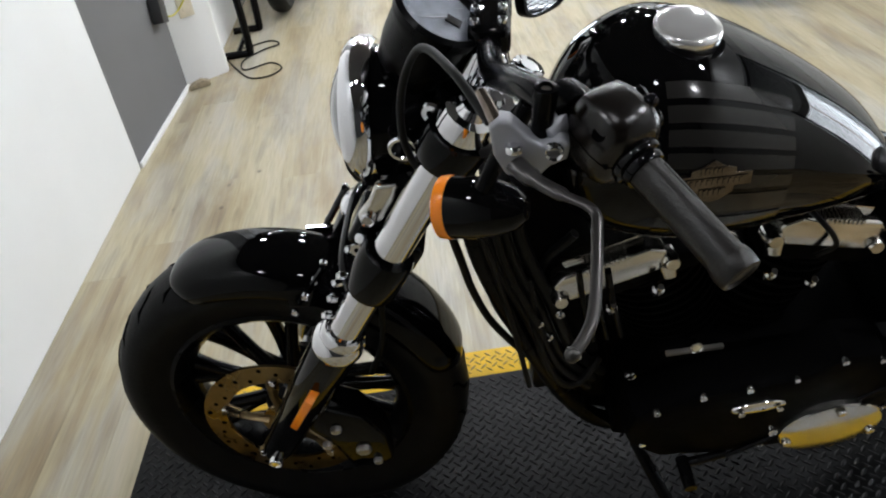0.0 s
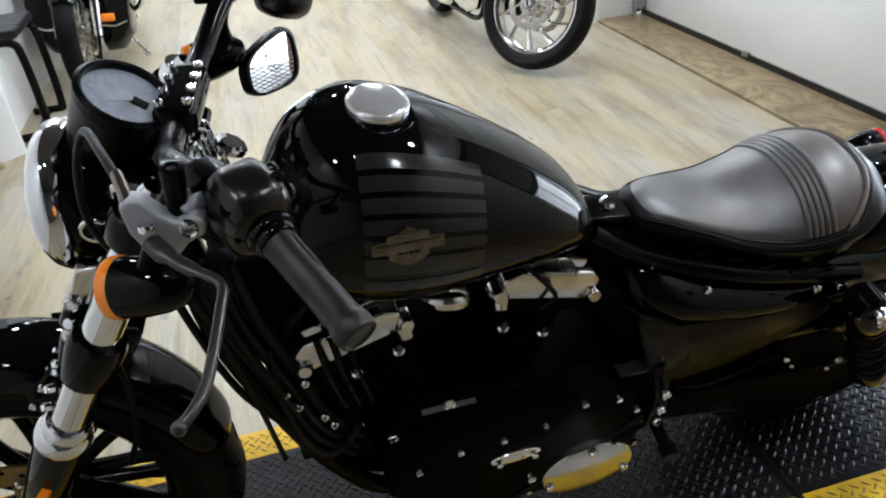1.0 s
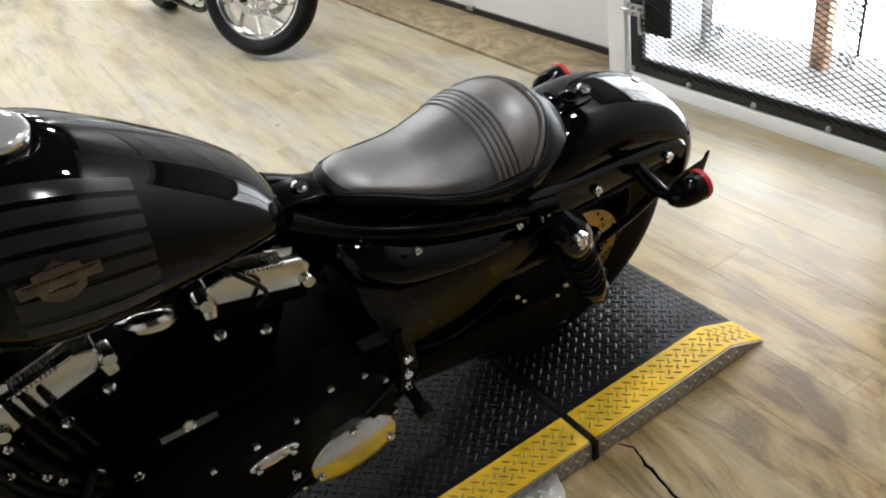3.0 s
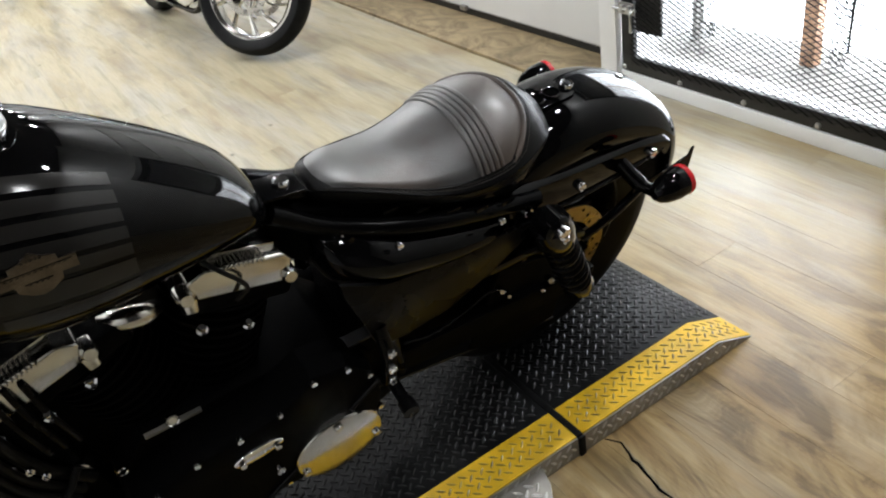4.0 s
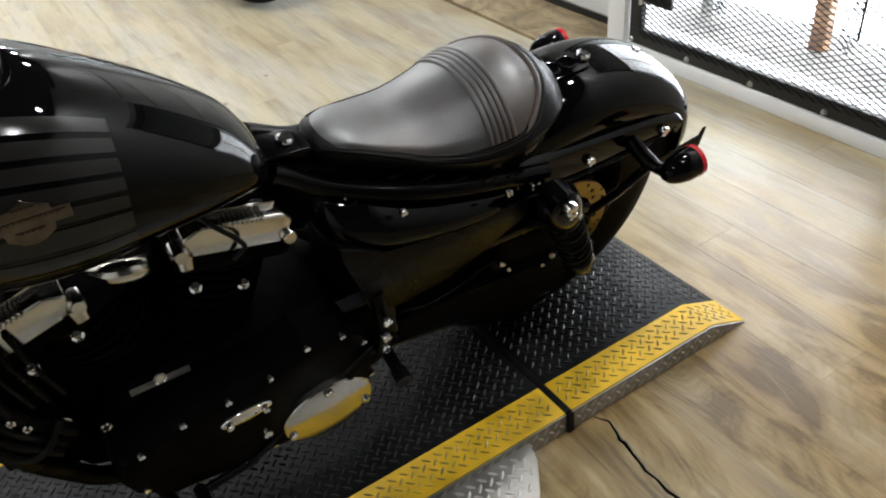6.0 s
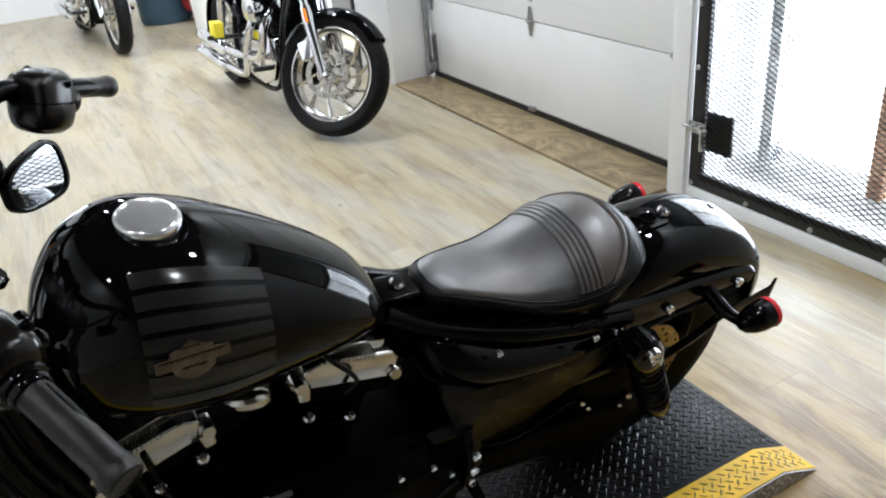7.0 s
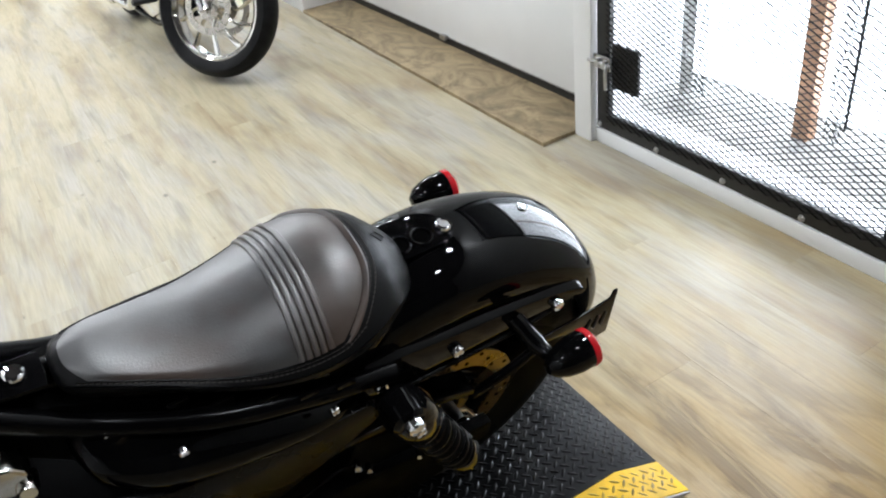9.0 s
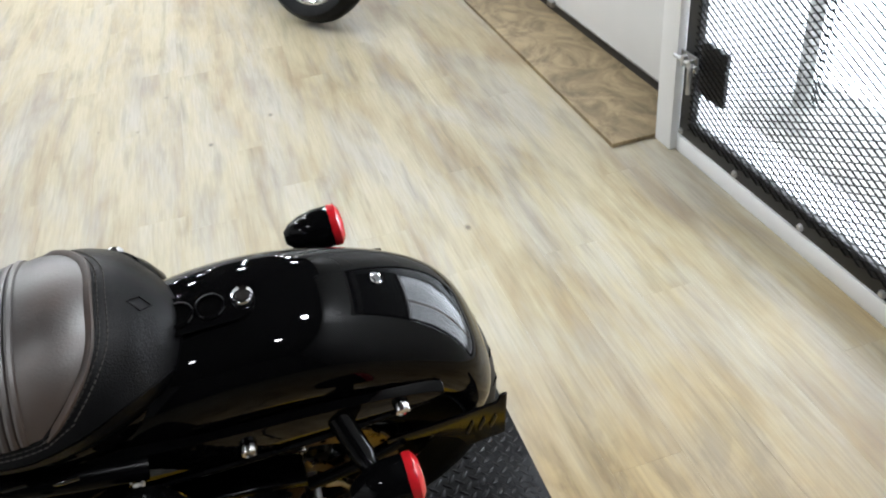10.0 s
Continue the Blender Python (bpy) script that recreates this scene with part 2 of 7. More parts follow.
    Lk.new(gr.outputs["Result"], greyed.inputs["Factor"])
    Lk.new(mx.outputs["Result"], greyed.inputs["A"])
    cool = N.new("ShaderNodeMix")
    cool.data_type, cool.blend_type = "RGBA", "MULTIPLY"
    cool.inputs["Factor"].default_value = 1.0
    Lk.new(bw.outputs["Val"], cool.inputs["A"])
    cool.inputs["B"].default_value = (0.96, 0.985, 1.03, 1)
    Lk.new(cool.outputs["Result"], greyed.inputs["B"])
    mx = greyed
    # brown scuffs beside the ramp, tint widened to paint in the lamps' falloff
    sub = N.new("ShaderNodeVectorMath")
    sub.operation, sub.inputs[1].default_value = "DISTANCE", (0.80, -0.45, 0.0)
    Lk.new(geo.outputs["Position"], sub.inputs[0])
    worn = N.new("ShaderNodeMath")
    worn.operation, worn.inputs[1].default_value = "MULTIPLY_ADD", 1.7
    Lk.new(noise_of(5.0, 3.2, 1.0, 6, 0.65, True), worn.inputs[0])
    Lk.new(sub.outputs["Value"], worn.inputs[2])
    wr = N.new("ShaderNodeMapRange")
    wr.inputs["From Min"].default_value, wr.inputs["From Max"].default_value = 1.15, 2.25
    wr.inputs["To Min"].default_value, wr.inputs["To Max"].default_value = 0.95, 0.0
    Lk.new(worn.outputs[0], wr.inputs["Value"])
    scuff_falloff = N.new("ShaderNodeMix")
    scuff_falloff.data_type, scuff_falloff.blend_type = "RGBA", "MULTIPLY"
    Lk.new(wr.outputs["Result"], scuff_falloff.inputs["Factor"])
    Lk.new(mx.outputs["Result"], scuff_falloff.inputs["A"])
    scuff_falloff.inputs["B"].default_value = (0.93, 0.78, 0.57, 1)
    mx = scuff_falloff
    # swirled brown wear close to the lift
    mps = N.new("ShaderNodeMapping")
    mps.inputs["Rotation"].default_value, mps.inputs["Scale"].default_value = (0, 0, radians(28)), (7.5, 2.3, 1)
    Lk.new(geo.outputs["Position"], mps.inputs["Vector"])
    sw = N.new("ShaderNodeTexNoise")
    sw.inputs["Scale"].default_value, sw.inputs["Detail"].default_value, sw.inputs["Roughness"].default_value, sw.inputs["Distortion"].default_value = 1.0, 7.0, 0.6, 1.4
    Lk.new(mps.outputs[0], sw.inputs["Vector"])
    swr = N.new("ShaderNodeValToRGB")
    swr.color_ramp.elements[0].position, swr.color_ramp.elements[0].color = 0.40, (0.50, 0.40, 0.27, 1)
    swr.color_ramp.elements[1].position, swr.color_ramp.elements[1].color = 0.57, (1.22, 1.12, 0.95, 1)
    em = swr.color_ramp.elements.new(0.47)
    em.color = (0.92, 0.79, 0.57, 1)
    Lk.new(sw.outputs["Fac"], swr.inputs["Fac"])
    near = N.new("ShaderNodeVectorMath")
    near.operation, near.inputs[1].default_value = "DISTANCE", (0.22, -0.22, 0.0)
    Lk.new(geo.outputs["Position"], near.inputs[0])
    nr = N.new("ShaderNodeMapRange")
    nr.inputs["From Min"].default_value, nr.inputs["From Max"].default_value = 0.35, 1.0
    nr.inputs["To Min"].default_value, nr.inputs["To Max"].default_value = 0.95, 0.0
    Lk.new(near.outputs["Value"], nr.inputs["Value"])
    swirl = N.new("ShaderNodeMix")
    swirl.data_type, swirl.blend_type = "RGBA", "MULTIPLY"
    Lk.new(nr.outputs["Result"], swirl.inputs["Factor"])
    Lk.new(mx.outputs["Result"], swirl.inputs["A"])
    Lk.new(swr.outputs["Color"], swirl.inputs["B"])
    mx = swirl
    # knots
    vo = N.new("ShaderNodeTexVoronoi")
    vo.inputs["Scale"].default_value = 3.4
    mpk = N.new("ShaderNodeMapping")
    mpk.inputs["Scale"].default_value = (1.6, 1.0, 1)
    Lk.new(off.outputs[0], mpk.inputs["Vector"])
    Lk.new(mpk.outputs[0], vo.inputs["Vector"])
    kr = N.new("ShaderNodeMapRange")
    kr.inputs["From Min"].default_value, kr.inputs["From Max"].default_value = 0.015, 0.065
    kr.inputs["To Min"].default_value = 0.35
    Lk.new(vo.outputs["Distance"], kr.inputs["Value"])
    mk = N.new("ShaderNodeMix")
    mk.data_type, mk.blend_type = "RGBA", "MULTIPLY"
    mk.inputs["Factor"].default_value = 1.0
    Lk.new(mx.outputs["Result"], mk.inputs["A"])
    Lk.new(kr.outputs["Result"], mk.inputs["B"])
    Lk.new(mk.outputs["Result"], b.inputs["Base Color"])
    rr = N.new("ShaderNodeMapRange")
    rr.inputs["To Min"].default_value, rr.inputs["To Max"].default_value = 0.26, 0.46
    Lk.new(grain, rr.inputs["Value"])
    Lk.new(rr.outputs["Result"], b.inputs["Roughness"])
    bp = N.new("ShaderNodeBump")
    bp.inputs["Strength"].default_value, bp.inputs["Distance"].default_value = 0.25, 0.002
    Lk.new(fine, bp.inputs["Height"])
    Lk.new(bp.outputs["Normal"], b.inputs["Normal"])
    return m


def plywood_material():
    m = material("plywood", (0.30, 0.195, 0.095), 0.55)
    nt = m.node_tree
    co = nt.nodes.new("ShaderNodeTexCoord")
    mp = nt.nodes.new("ShaderNodeMapping")
    mp.inputs["Scale"].default_value = (4.2, 2.4, 1)
    wv = nt.nodes.new("ShaderNodeTexNoise")
    wv.inputs["Scale"].default_value, wv.inputs["Detail"].default_value, wv.inputs["Roughness"].default_value, wv.inputs["Distortion"].default_value = 1.45, 8.0, 0.60, 2.6
    ramp = nt.nodes.new("ShaderNodeValToRGB")
    ramp.color_ramp.elements[0].color, ramp.color_ramp.elements[1].color = (0.140, 0.103, 0.053, 1), (0.335, 0.256, 0.142, 1)
    ramp.color_ramp.elements[0].position, ramp.color_ramp.elements[1].position = 0.34, 0.66
    nt.links.new(co.outputs["Object"], mp.inputs["Vector"])
    nt.links.new(mp.outputs[0], wv.inputs["Vector"])
    nt.links.new(wv.outputs["Fac"], ramp.inputs["Fac"])
    nt.links.new(ramp.outputs["Color"], nt.nodes["Principled BSDF"].inputs["Base Color"])
    return m


def leather_material():
    """Burnished dark leather: brown showing through a near-black finish."""
    m = material("burnished_leather", (0.02, 0.016, 0.014), 0.43, coat=0.5, bump=0.14, bump_scale=380, rough_vary=0.12, scale=9, spec=1.0, ior=1.82)
    m.node_tree.nodes["Principled BSDF"].inputs["Coat Roughness"].default_value = 0.40
    nt = m.node_tree
    co = nt.nodes.new("ShaderNodeTexCoord")
    nz = nt.nodes.new("ShaderNodeTexNoise")
    nz.inputs["Scale"].default_value, nz.inputs["Detail"].default_value = 7, 8
    ramp = nt.nodes.new("ShaderNodeValToRGB")
    ramp.color_ramp.elements[0].position, ramp.color_ramp.elements[0].color = 0.44, (0.006, 0.0058, 0.006, 1)
    ramp.color_ramp.elements[1].position, ramp.color_ramp.elements[1].color = 0.62, (0.050, 0.031, 0.021, 1)
    nt.links.new(co.outputs["Object"], nz.inputs["Vector"])
    nt.links.new(nz.outputs["Fac"], ramp.inputs["Fac"])
    nt.links.new(ramp.outputs["Color"], nt.nodes["Principled BSDF"].inputs["Base Color"])
    # rubbed brown areas are duller than the dark finish
    dull = nt.nodes.new("ShaderNodeMapRange")
    dull.inputs["From Min"].default_value, dull.inputs["From Max"].default_value = 0.42, 0.62
    dull.inputs["To Min"].default_value, dull.inputs["To Max"].default_value = 1.0, 0.50
    nt.links.new(nz.outputs["Fac"], dull.inputs["Value"])
    nt.links.new(dull.outputs["Result"], nt.nodes["Principled BSDF"].inputs["Specular IOR Level"])
    return m


GLOSS = material("gloss_black_paint", (0.002, 0.002, 0.0022), 0.016, ior=1.26, rough_vary=0.01, scale=3)
SATIN = material("satin_black_metal", (0.0022, 0.0022, 0.0025), 0.28, ior=1.18, bump=0.06, bump_scale=300, rough_vary=0.06, scale=14)
HOUSING = material("satin_black_housing", (0.0055, 0.0040, 0.0030), 0.23, ior=1.42, bump=0.06, bump_scale=300, rough_vary=0.05, scale=14)
WRINKLE = material("wrinkle_black_coat", (0.002, 0.002, 0.0022), 0.5, ior=1.09, bump=0.35, bump_scale=700, rough_vary=0.08, scale=20)
FRAME_BLACK = material("frame_black", (0.002, 0.002, 0.0023), 0.2, ior=1.21, rough_vary=0.05, scale=9)
DARK_GREY = material("charcoal_coat", (0.34, 0.345, 0.37), 0.42, metal=0.3, bump=0.08, bump_scale=500)
RUBBER = material("tyre_rubber", (0.0065, 0.0065, 0.007), 0.48, ior=1.2, vary=0.3, scale=24, bump=0.15, bump_scale=240)
GROOVE = material("tread_groove", (0.002, 0.002, 0.002), 0.9, ior=1.03)
GRIP = material("grip_rubber", (0.0075, 0.0058, 0.0044), 0.36, ior=1.42, vary=0.2, scale=30, bump=0.15, bump_scale=400)
HEADLENS = material("headlamp_lens", (0.19, 0.195, 0.205), 0.10, metal=0.85, coat=1.0, vary=0.25, scale=40)
LEVER = material("satin_lever_metal", (0.065, 0.062, 0.060), 0.34, metal=0.8, rough_vary=0.06, scale=20)
CHROME = material("chrome", (0.78, 0.78, 0.80), 0.05, metal=1.0, rough_vary=0.03, scale=12)
BRUSHED_CAP = material("satin_chrome", (0.66, 0.65, 0.64), 0.13, metal=0.55, ior=1.8, rough_vary=0.02, scale=20)
POLISHED = material("polished_alloy", (0.66, 0.64, 0.60), 0.16, metal=1.0, rough_vary=0.06, scale=16)
STEEL = material("brushed_steel", (0.50, 0.47, 0.42), 0.28, metal=1.0, vary=0.15, scale=30, rough_vary=0.08)
# disc steel tinted brown; the yellow it mirrors is put into the colour
ROTOR = material("steel_disc_yellow_reflection", (0.22, 0.165, 0.085), 0.30, metal=1.0, vary=0.2, scale=30, rough_vary=0.08)
ZINC = material("zinc_steel", (0.46, 0.46, 0.46), 0.35, metal=1.0, vary=0.2, scale=25)
LEATHER = leather_material()
VINYL = material("black_seat_vinyl", (0.004, 0.004, 0.0044), 0.36, ior=1.26, bump=0.2, bump_scale=500, rough_vary=0.06, scale=11)
STITCH = material("seat_stitching", (0.05, 0.045, 0.04), 0.8)
AMBER = material("amber_lens", (1.0, 0.28, 0.008), 0.18, coat=0.4)
RED_LENS = material("red_lens", (0.52, 0.012, 0.018), 0.12)
STRIPE = material("grey_tank_stripe", (0.016, 0.015, 0.014), 0.14, ior=1.38)
BRASS = material("aged_badge_metal", (0.17, 0.14, 0.115), 0.27, metal=1.0, vary=0.25, scale=60)
MIRROR = material("mirror_glass", (0.62, 0.63, 0.65), 0.01, metal=1.0)
GLASS = glass("clear_glass", (1, 1, 1))
DIAL = material("dial_face", (0.17, 0.185, 0.215), 0.30, vary=0.35, scale=45)
PLANK = plank_material()
PLY = plywood_material()
SUBFLOOR = material("floor_joint", (0.27, 0.225, 0.15), 0.8, vary=0.3, scale=12)
WALL_WHITE = material("white_wall_paint", (0.84, 0.85, 0.85), 0.55, vary=0.03, scale=1.5, bump=0.08, bump_scale=90)
# pale wall paint greyed down: the partition's shade is in the base colour
WALL_SHADED = material("wall_paint_shaded", (0.135, 0.135, 0.138), 0.6, vary=0.08, scale=1.2, bump=0.08, bump_scale=90)
WALL_DARK = material("dark_wall_paint", (0.025, 0.025, 0.026), 0.6, vary=0.08, scale=1.2)
DOOR_WHITE = material("white_door_skin", (0.80, 0.81, 0.80), 0.42, vary=0.04, scale=2, bump=0.12, bump_scale=160)
CEILING_MAT = material("ceiling_paint", (0.040, 0.037, 0.036), 0.8, vary=0.04, scale=1)
DECK = material("worn_black_tread_plate", (0.006, 0.0062, 0.0066), 0.44, ior=1.19, vary=0.65, scale=7, rough_vary=0.14, bump=0.1, bump_scale=200)
TREAD_BAR = material("worn_tread_bar", (0.006, 0.006, 0.0063), 0.38, ior=1.27, vary=0.7, scale=9, rough_vary=0.12)
YELLOW = material("worn_yellow_paint", (0.72, 0.445, 0.012), 0.50, ior=1.35, vary=0.16, scale=16, rough_vary=0.1, bump=0.1, bump_scale=150)
YELLOW_BAR = material("rubbed_yellow_bar", (0.33, 0.225, 0.020), 0.40, vary=0.7, scale=22, rough_vary=0.1)
ALU_BAR = material("bright_aluminium_bar", (0.62, 0.61, 0.59), 0.36, metal=0.8)
WORN_LEATHER = material("worn_brown_leather", (0.042, 0.024, 0.015), 0.46, vary=0.5, scale=30, bump=0.12, bump_scale=420, spec=0.8)
ALU_PLATE = material("bare_aluminium_plate", (0.33, 0.315, 0.285), 0.42, metal=0.7, vary=0.2, scale=14, rough_vary=0.1)
GATE_BLACK = material("black_gate_steel", (0.006, 0.006, 0.0064), 0.42, vary=0.3, scale=20)
MESH_STEEL = material("expanded_steel", (0.009, 0.0088, 0.0085), 0.6, ior=1.2, vary=0.3, scale=20)
WOOD_BROWN = material("brown_timber", (0.40, 0.215, 0.12), 0.55, vary=0.3, scale=14)
SILL = material("weathered_sill", (0.36, 0.35, 0.33), 0.75, vary=0.4, scale=10, bump=0.3, bump_scale=60)
DAYLIGHT = emitter("daylight", (0.90, 0.96, 1.0), 7.2)
LAMP_FACE = emitter("lamp_face", (1.0, 0.98, 0.95), 25.0)
PLASTIC_BLACK = material("black_plastic", (0.015, 0.015, 0.016), 0.4)
CABLE_BLACK = material("black_cable", (0.005, 0.005, 0.005), 0.45, ior=1.25)
CABLE_YELLOW = material("yellow_cable", (0.55, 0.50, 0.06), 0.5)
BOX_BRONZE = material("bronze_box", (0.10, 0.085, 0.06), 0.4, metal=0.6)
CREAM = material("cream_plate", (0.62, 0.56, 0.44), 0.5, vary=0.1, scale=20)
BLUE_BIN = material("blue_plastic", (0.06, 0.12, 0.18), 0.5, vary=0.1, scale=8)
RED_TOOL = material("red_enamel", (0.35, 0.02, 0.02), 0.35)
WHITE_PLASTIC = material("white_plastic", (0.78, 0.78, 0.76), 0.4)
YELLOW_TAG = material("yellow_plastic", (0.85, 0.72, 0.03), 0.5)
SILVER_PAINT = material("silver_paint", (0.55, 0.56, 0.57), 0.25, metal=0.7, coat=0.6)
CARD = material("old_cardboard", (0.30, 0.25, 0.17), 0.8, vary=0.25, scale=30)

# ---------- the room ----------
W0, E0, S0, N0 = -2.55, 1.50, -3.6, 9.2
solid("floor", G().box(((W0 + 2.6) / 2, (S0 + N0) / 2, -0.06), (2.6 - W0, N0 - S0, 0.11)), SUBFLOOR, "subfloor showing in the joints between vinyl planks", "floor")
solid("ceiling", G().box(((W0 + E0) / 2, (S0 + N0) / 2, CEIL + 0.06), (E0 - W0 + 0.3, N0 - S0, 0.12)), CEILING_MAT, "plain dark painted ceiling over the showroom", "ceiling")
solid("wall_west", G().box((-2.3775, (S0 + 2.168) / 2, CEIL / 2), (0.305, 2.168 - S0, CEIL)), WALL_WHITE, "smooth bright white showroom partition wall", "wall", bevel=0.004)
solid("wall_west_shaded", G().plate([(-2.60, 2.170), (-2.232, 2.170), (-2.198, 3.04), (-2.60, 3.04)], CEIL), WALL_SHADED, "painted wall beside the partition, its shade put into a grey colour", "wall")
solid("wall_west_far", G().plate([(-2.60, 3.182), (-2.014, 3.182), (-2.014, 3.215), (-2.10, 3.26), (-2.10, N0), (-2.60, N0)], CEIL), WALL_WHITE, "white painted wall with a squared corner", "wall", bevel=0.004)
solid("wall_west_pier", G().plate([(-2.60, 3.042), (-2.205, 3.042), (-2.014, 3.18), (-2.60, 3.18)], CEIL), WALL_WHITE, "white painted wall end with an outlet plate", "wall")
solid("baseboard", G().plate([(-2.2285, 2.18), (-2.1955, 3.035), (-2.1835, 3.035), (-2.2165, 2.18)], 0.022), WALL_WHITE, "narrow white skirting along the shaded wall", "baseboard", bevel=0.003)
solid("wall_north", G().box(((W0 + E0) / 2, N0 + 0.1, CEIL / 2), (E0 - W0 + 0.4, 0.2, CEIL)), WALL_WHITE, "plain white back wall", "wall")
solid("wall_south", G().box(((W0 + E0) / 2, S0 - 0.1, CEIL / 2), (E0 - W0 + 0.4, 0.2, CEIL)), WALL_DARK, "plain dark grey wall closing the room", "wall")

# east side: gate wall, garage door recess, far wall with a bright doorway
GX = 1.405
solid("wall_east_gate_side", G().box((GX + 0.11, (S0 + 0.13) / 2, CEIL / 2), (0.22, 0.13 - S0, CEIL)), WALL_WHITE, "white wall beside the caged doorway", "wall", bevel=0.004)
solid("wall_east_gate_post", G().box((GX + 0.10, (1.31 + 1.40) / 2, CEIL / 2), (0.24, 0.09, CEIL)), WALL_WHITE, "white post between the caged doorway and the garage door", "wall", bevel=0.004)
solid("wall_east_gate_curb", G().box((GX + 0.11, (0.132 + 1.308) / 2, 0.028), (0.22, 1.176, 0.055)), WALL_WHITE, "low white curb under the caged doorway", "wall", bevel=0.004)
solid("wall_east_gate_head", G().box((GX + 0.11, 0.72, 2.5), (0.22, 1.176, 0.8)), WALL_WHITE, "white wall above the caged doorway", "wall")
solid("wall_east_far", G().box((1.39, (3.72 + 4.25) / 2, CEIL / 2), (0.26, 0.53, CEIL)), WALL_WHITE, "white wall at the far side of the garage door", "wall", bevel=0.004)
solid("wall_east_back", G().box((1.39, (5.35 + N0) / 2, CEIL / 2), (0.26, N0 - 5.35, CEIL)), WALL_WHITE, "white wall beyond the bright doorway", "wall")
solid("wall_east_head", G().box((1.45, 4.8, 2.5), (0.26, 1.1, 0.8)), WALL_WHITE, "white wall above the bright doorway", "wall")
solid("wall_east_garage_head", G().box((1.62, 2.56, 2.55), (0.2, 2.4, 0.7)), WALL_WHITE, "white wall above the garage door", "wall")

# threshold board in front of the garage door
solid("threshold_board", G().plate([(1.235, 1.40), (1.56, 1.40), (1.56, 3.72), (1.255, 3.72)], 0.016), PLY, "worn plywood threshold board along the garage door", "board", bevel=0.003)


def garage_door():
    d = thing("door_1", pose(1.545, 2.56, 0), "closed white sectional garage door with steel hinges", "garage door", kind="structure")
    half, sec, x = 1.14, 0.47, 0.0
    for k in range(5):
        g = G().box((x + 0.022, 0, 0.045 + sec * (k + 0.5)), (0.044, 2 * half, sec - 0.006))
        part("panel", g, DOOR_WHITE, d, bevel=0.004)
    part("bottom_seal", G().box((x + 0.025, 0, 0.031), (0.060, 2 * half, 0.034)), GATE_BLACK, d, "black rubber bottom seal", bevel=0.006)
    part("bottom_retainer", G().box((x + 0.022, 0, 0.0505), (0.052, 2 * half, 0.004)), ZINC, d, "dull aluminium seal retainer")
    for k in range(1, 5):
        for yy in (-half + 0.115, 0.02, half - 0.045):
            z = 0.045 + sec * k
            g = G().plate([(-0.032, 0), (-0.018, 0.02), (-0.008, 0.075), (0.008, 0.075), (0.018, 0.02), (0.032, 0), (0.018, -0.02), (0.008, -0.075), (-0.008, -0.075), (-0.018, -0.02)], 0.004,
                          Matrix.Translation((x - 0.006, yy, z)) @ Euler((0, radians(-90), 0)).to_matrix().to_4x4() @ Euler((0, 0, radians(90))).to_matrix().to_4x4())
            h = part("hinge", g, ZINC, d, "galvanised steel hinge", bevel=0.001)
            part("hinge_pin", G().tube([(x - 0.012, yy - 0.026, z), (x - 0.012, yy + 0.026, z)], 0.008, 10), ZINC, h)
    for yy in (-half + 0.10, half - 0.03):
        part("corner_bracket", G().box((x - 0.004, yy, 0.17), (0.006, 0.055, 0.24)), ZINC, d, "galvanised corner bracket", bevel=0.001)
    part("stop_clip", G().box((x - 0.012, 0.02, 0.05), (0.022, 0.05, 0.024)), ZINC, d, "small bent steel clip", bevel=0.003)
    part("lift_handle", G().tube(curve([(x - 0.006, 0.0, 0.62), (x - 0.03, 0.0, 0.64), (x - 0.034, 0.0, 0.72), (x - 0.006, 0.0, 0.74)], 6), 0.006, 8), ZINC, d, "steel lift handle")
    for s in (-1, 1):
        tr = part("track", G().box((x - 0.025, s * (half + 0.012), 1.15), (0.05, 0.008, 2.25)).box((x - 0.05, s * (half - 0.006), 1.15), (0.006, 0.03, 2.25)), ZINC, d, "galvanised vertical track", bevel=0.001)
        part("roller_bracket", G().box((x - 0.035, s * (half - 0.03), 0.09), (0.05, 0.045, 0.05)).tube([(x - 0.055, s * (half - 0.07), 0.10), (x - 0.055, s * half, 0.10)], 0.012, 10), ZINC, tr)
    return d


garage_door()


def zigzag(g, y0, y1, z, pitch, rise, th, x, dep):
    """One strand of expanded metal along y."""
    n = int((y1 - y0) / (pitch / 2))
    vs, fs = [], []
    for i in range(n + 1):
        y = y0 + i * pitch / 2
        zc = z + (rise / 2 if i % 2 else -rise / 2)
        vs += [(x - dep / 2, y, zc - th / 2), (x + dep / 2, y, zc - th / 2 + 0.0006), (x + dep / 2, y, zc + th / 2 + 0.0006), (x - dep / 2, y, zc + th / 2)]
    for i in range(n):
        a, b = 4 * i, 4 * i + 4
        fs += [(a + j, a + (j + 1) % 4, b + (j + 1) % 4, b + j) for j in range(4)]
    g.add(vs, fs)


def expanded_mesh(y0, y1, z0, z1, pitch, rise, th, x, dep):
    g = G()
    z, k = z0, 0
    while z < z1:
        zigzag(g, y0 + (pitch / 2 if k % 2 else 0), y1, z, pitch, rise, th, x, dep)
        z += rise
        k += 1
    return g


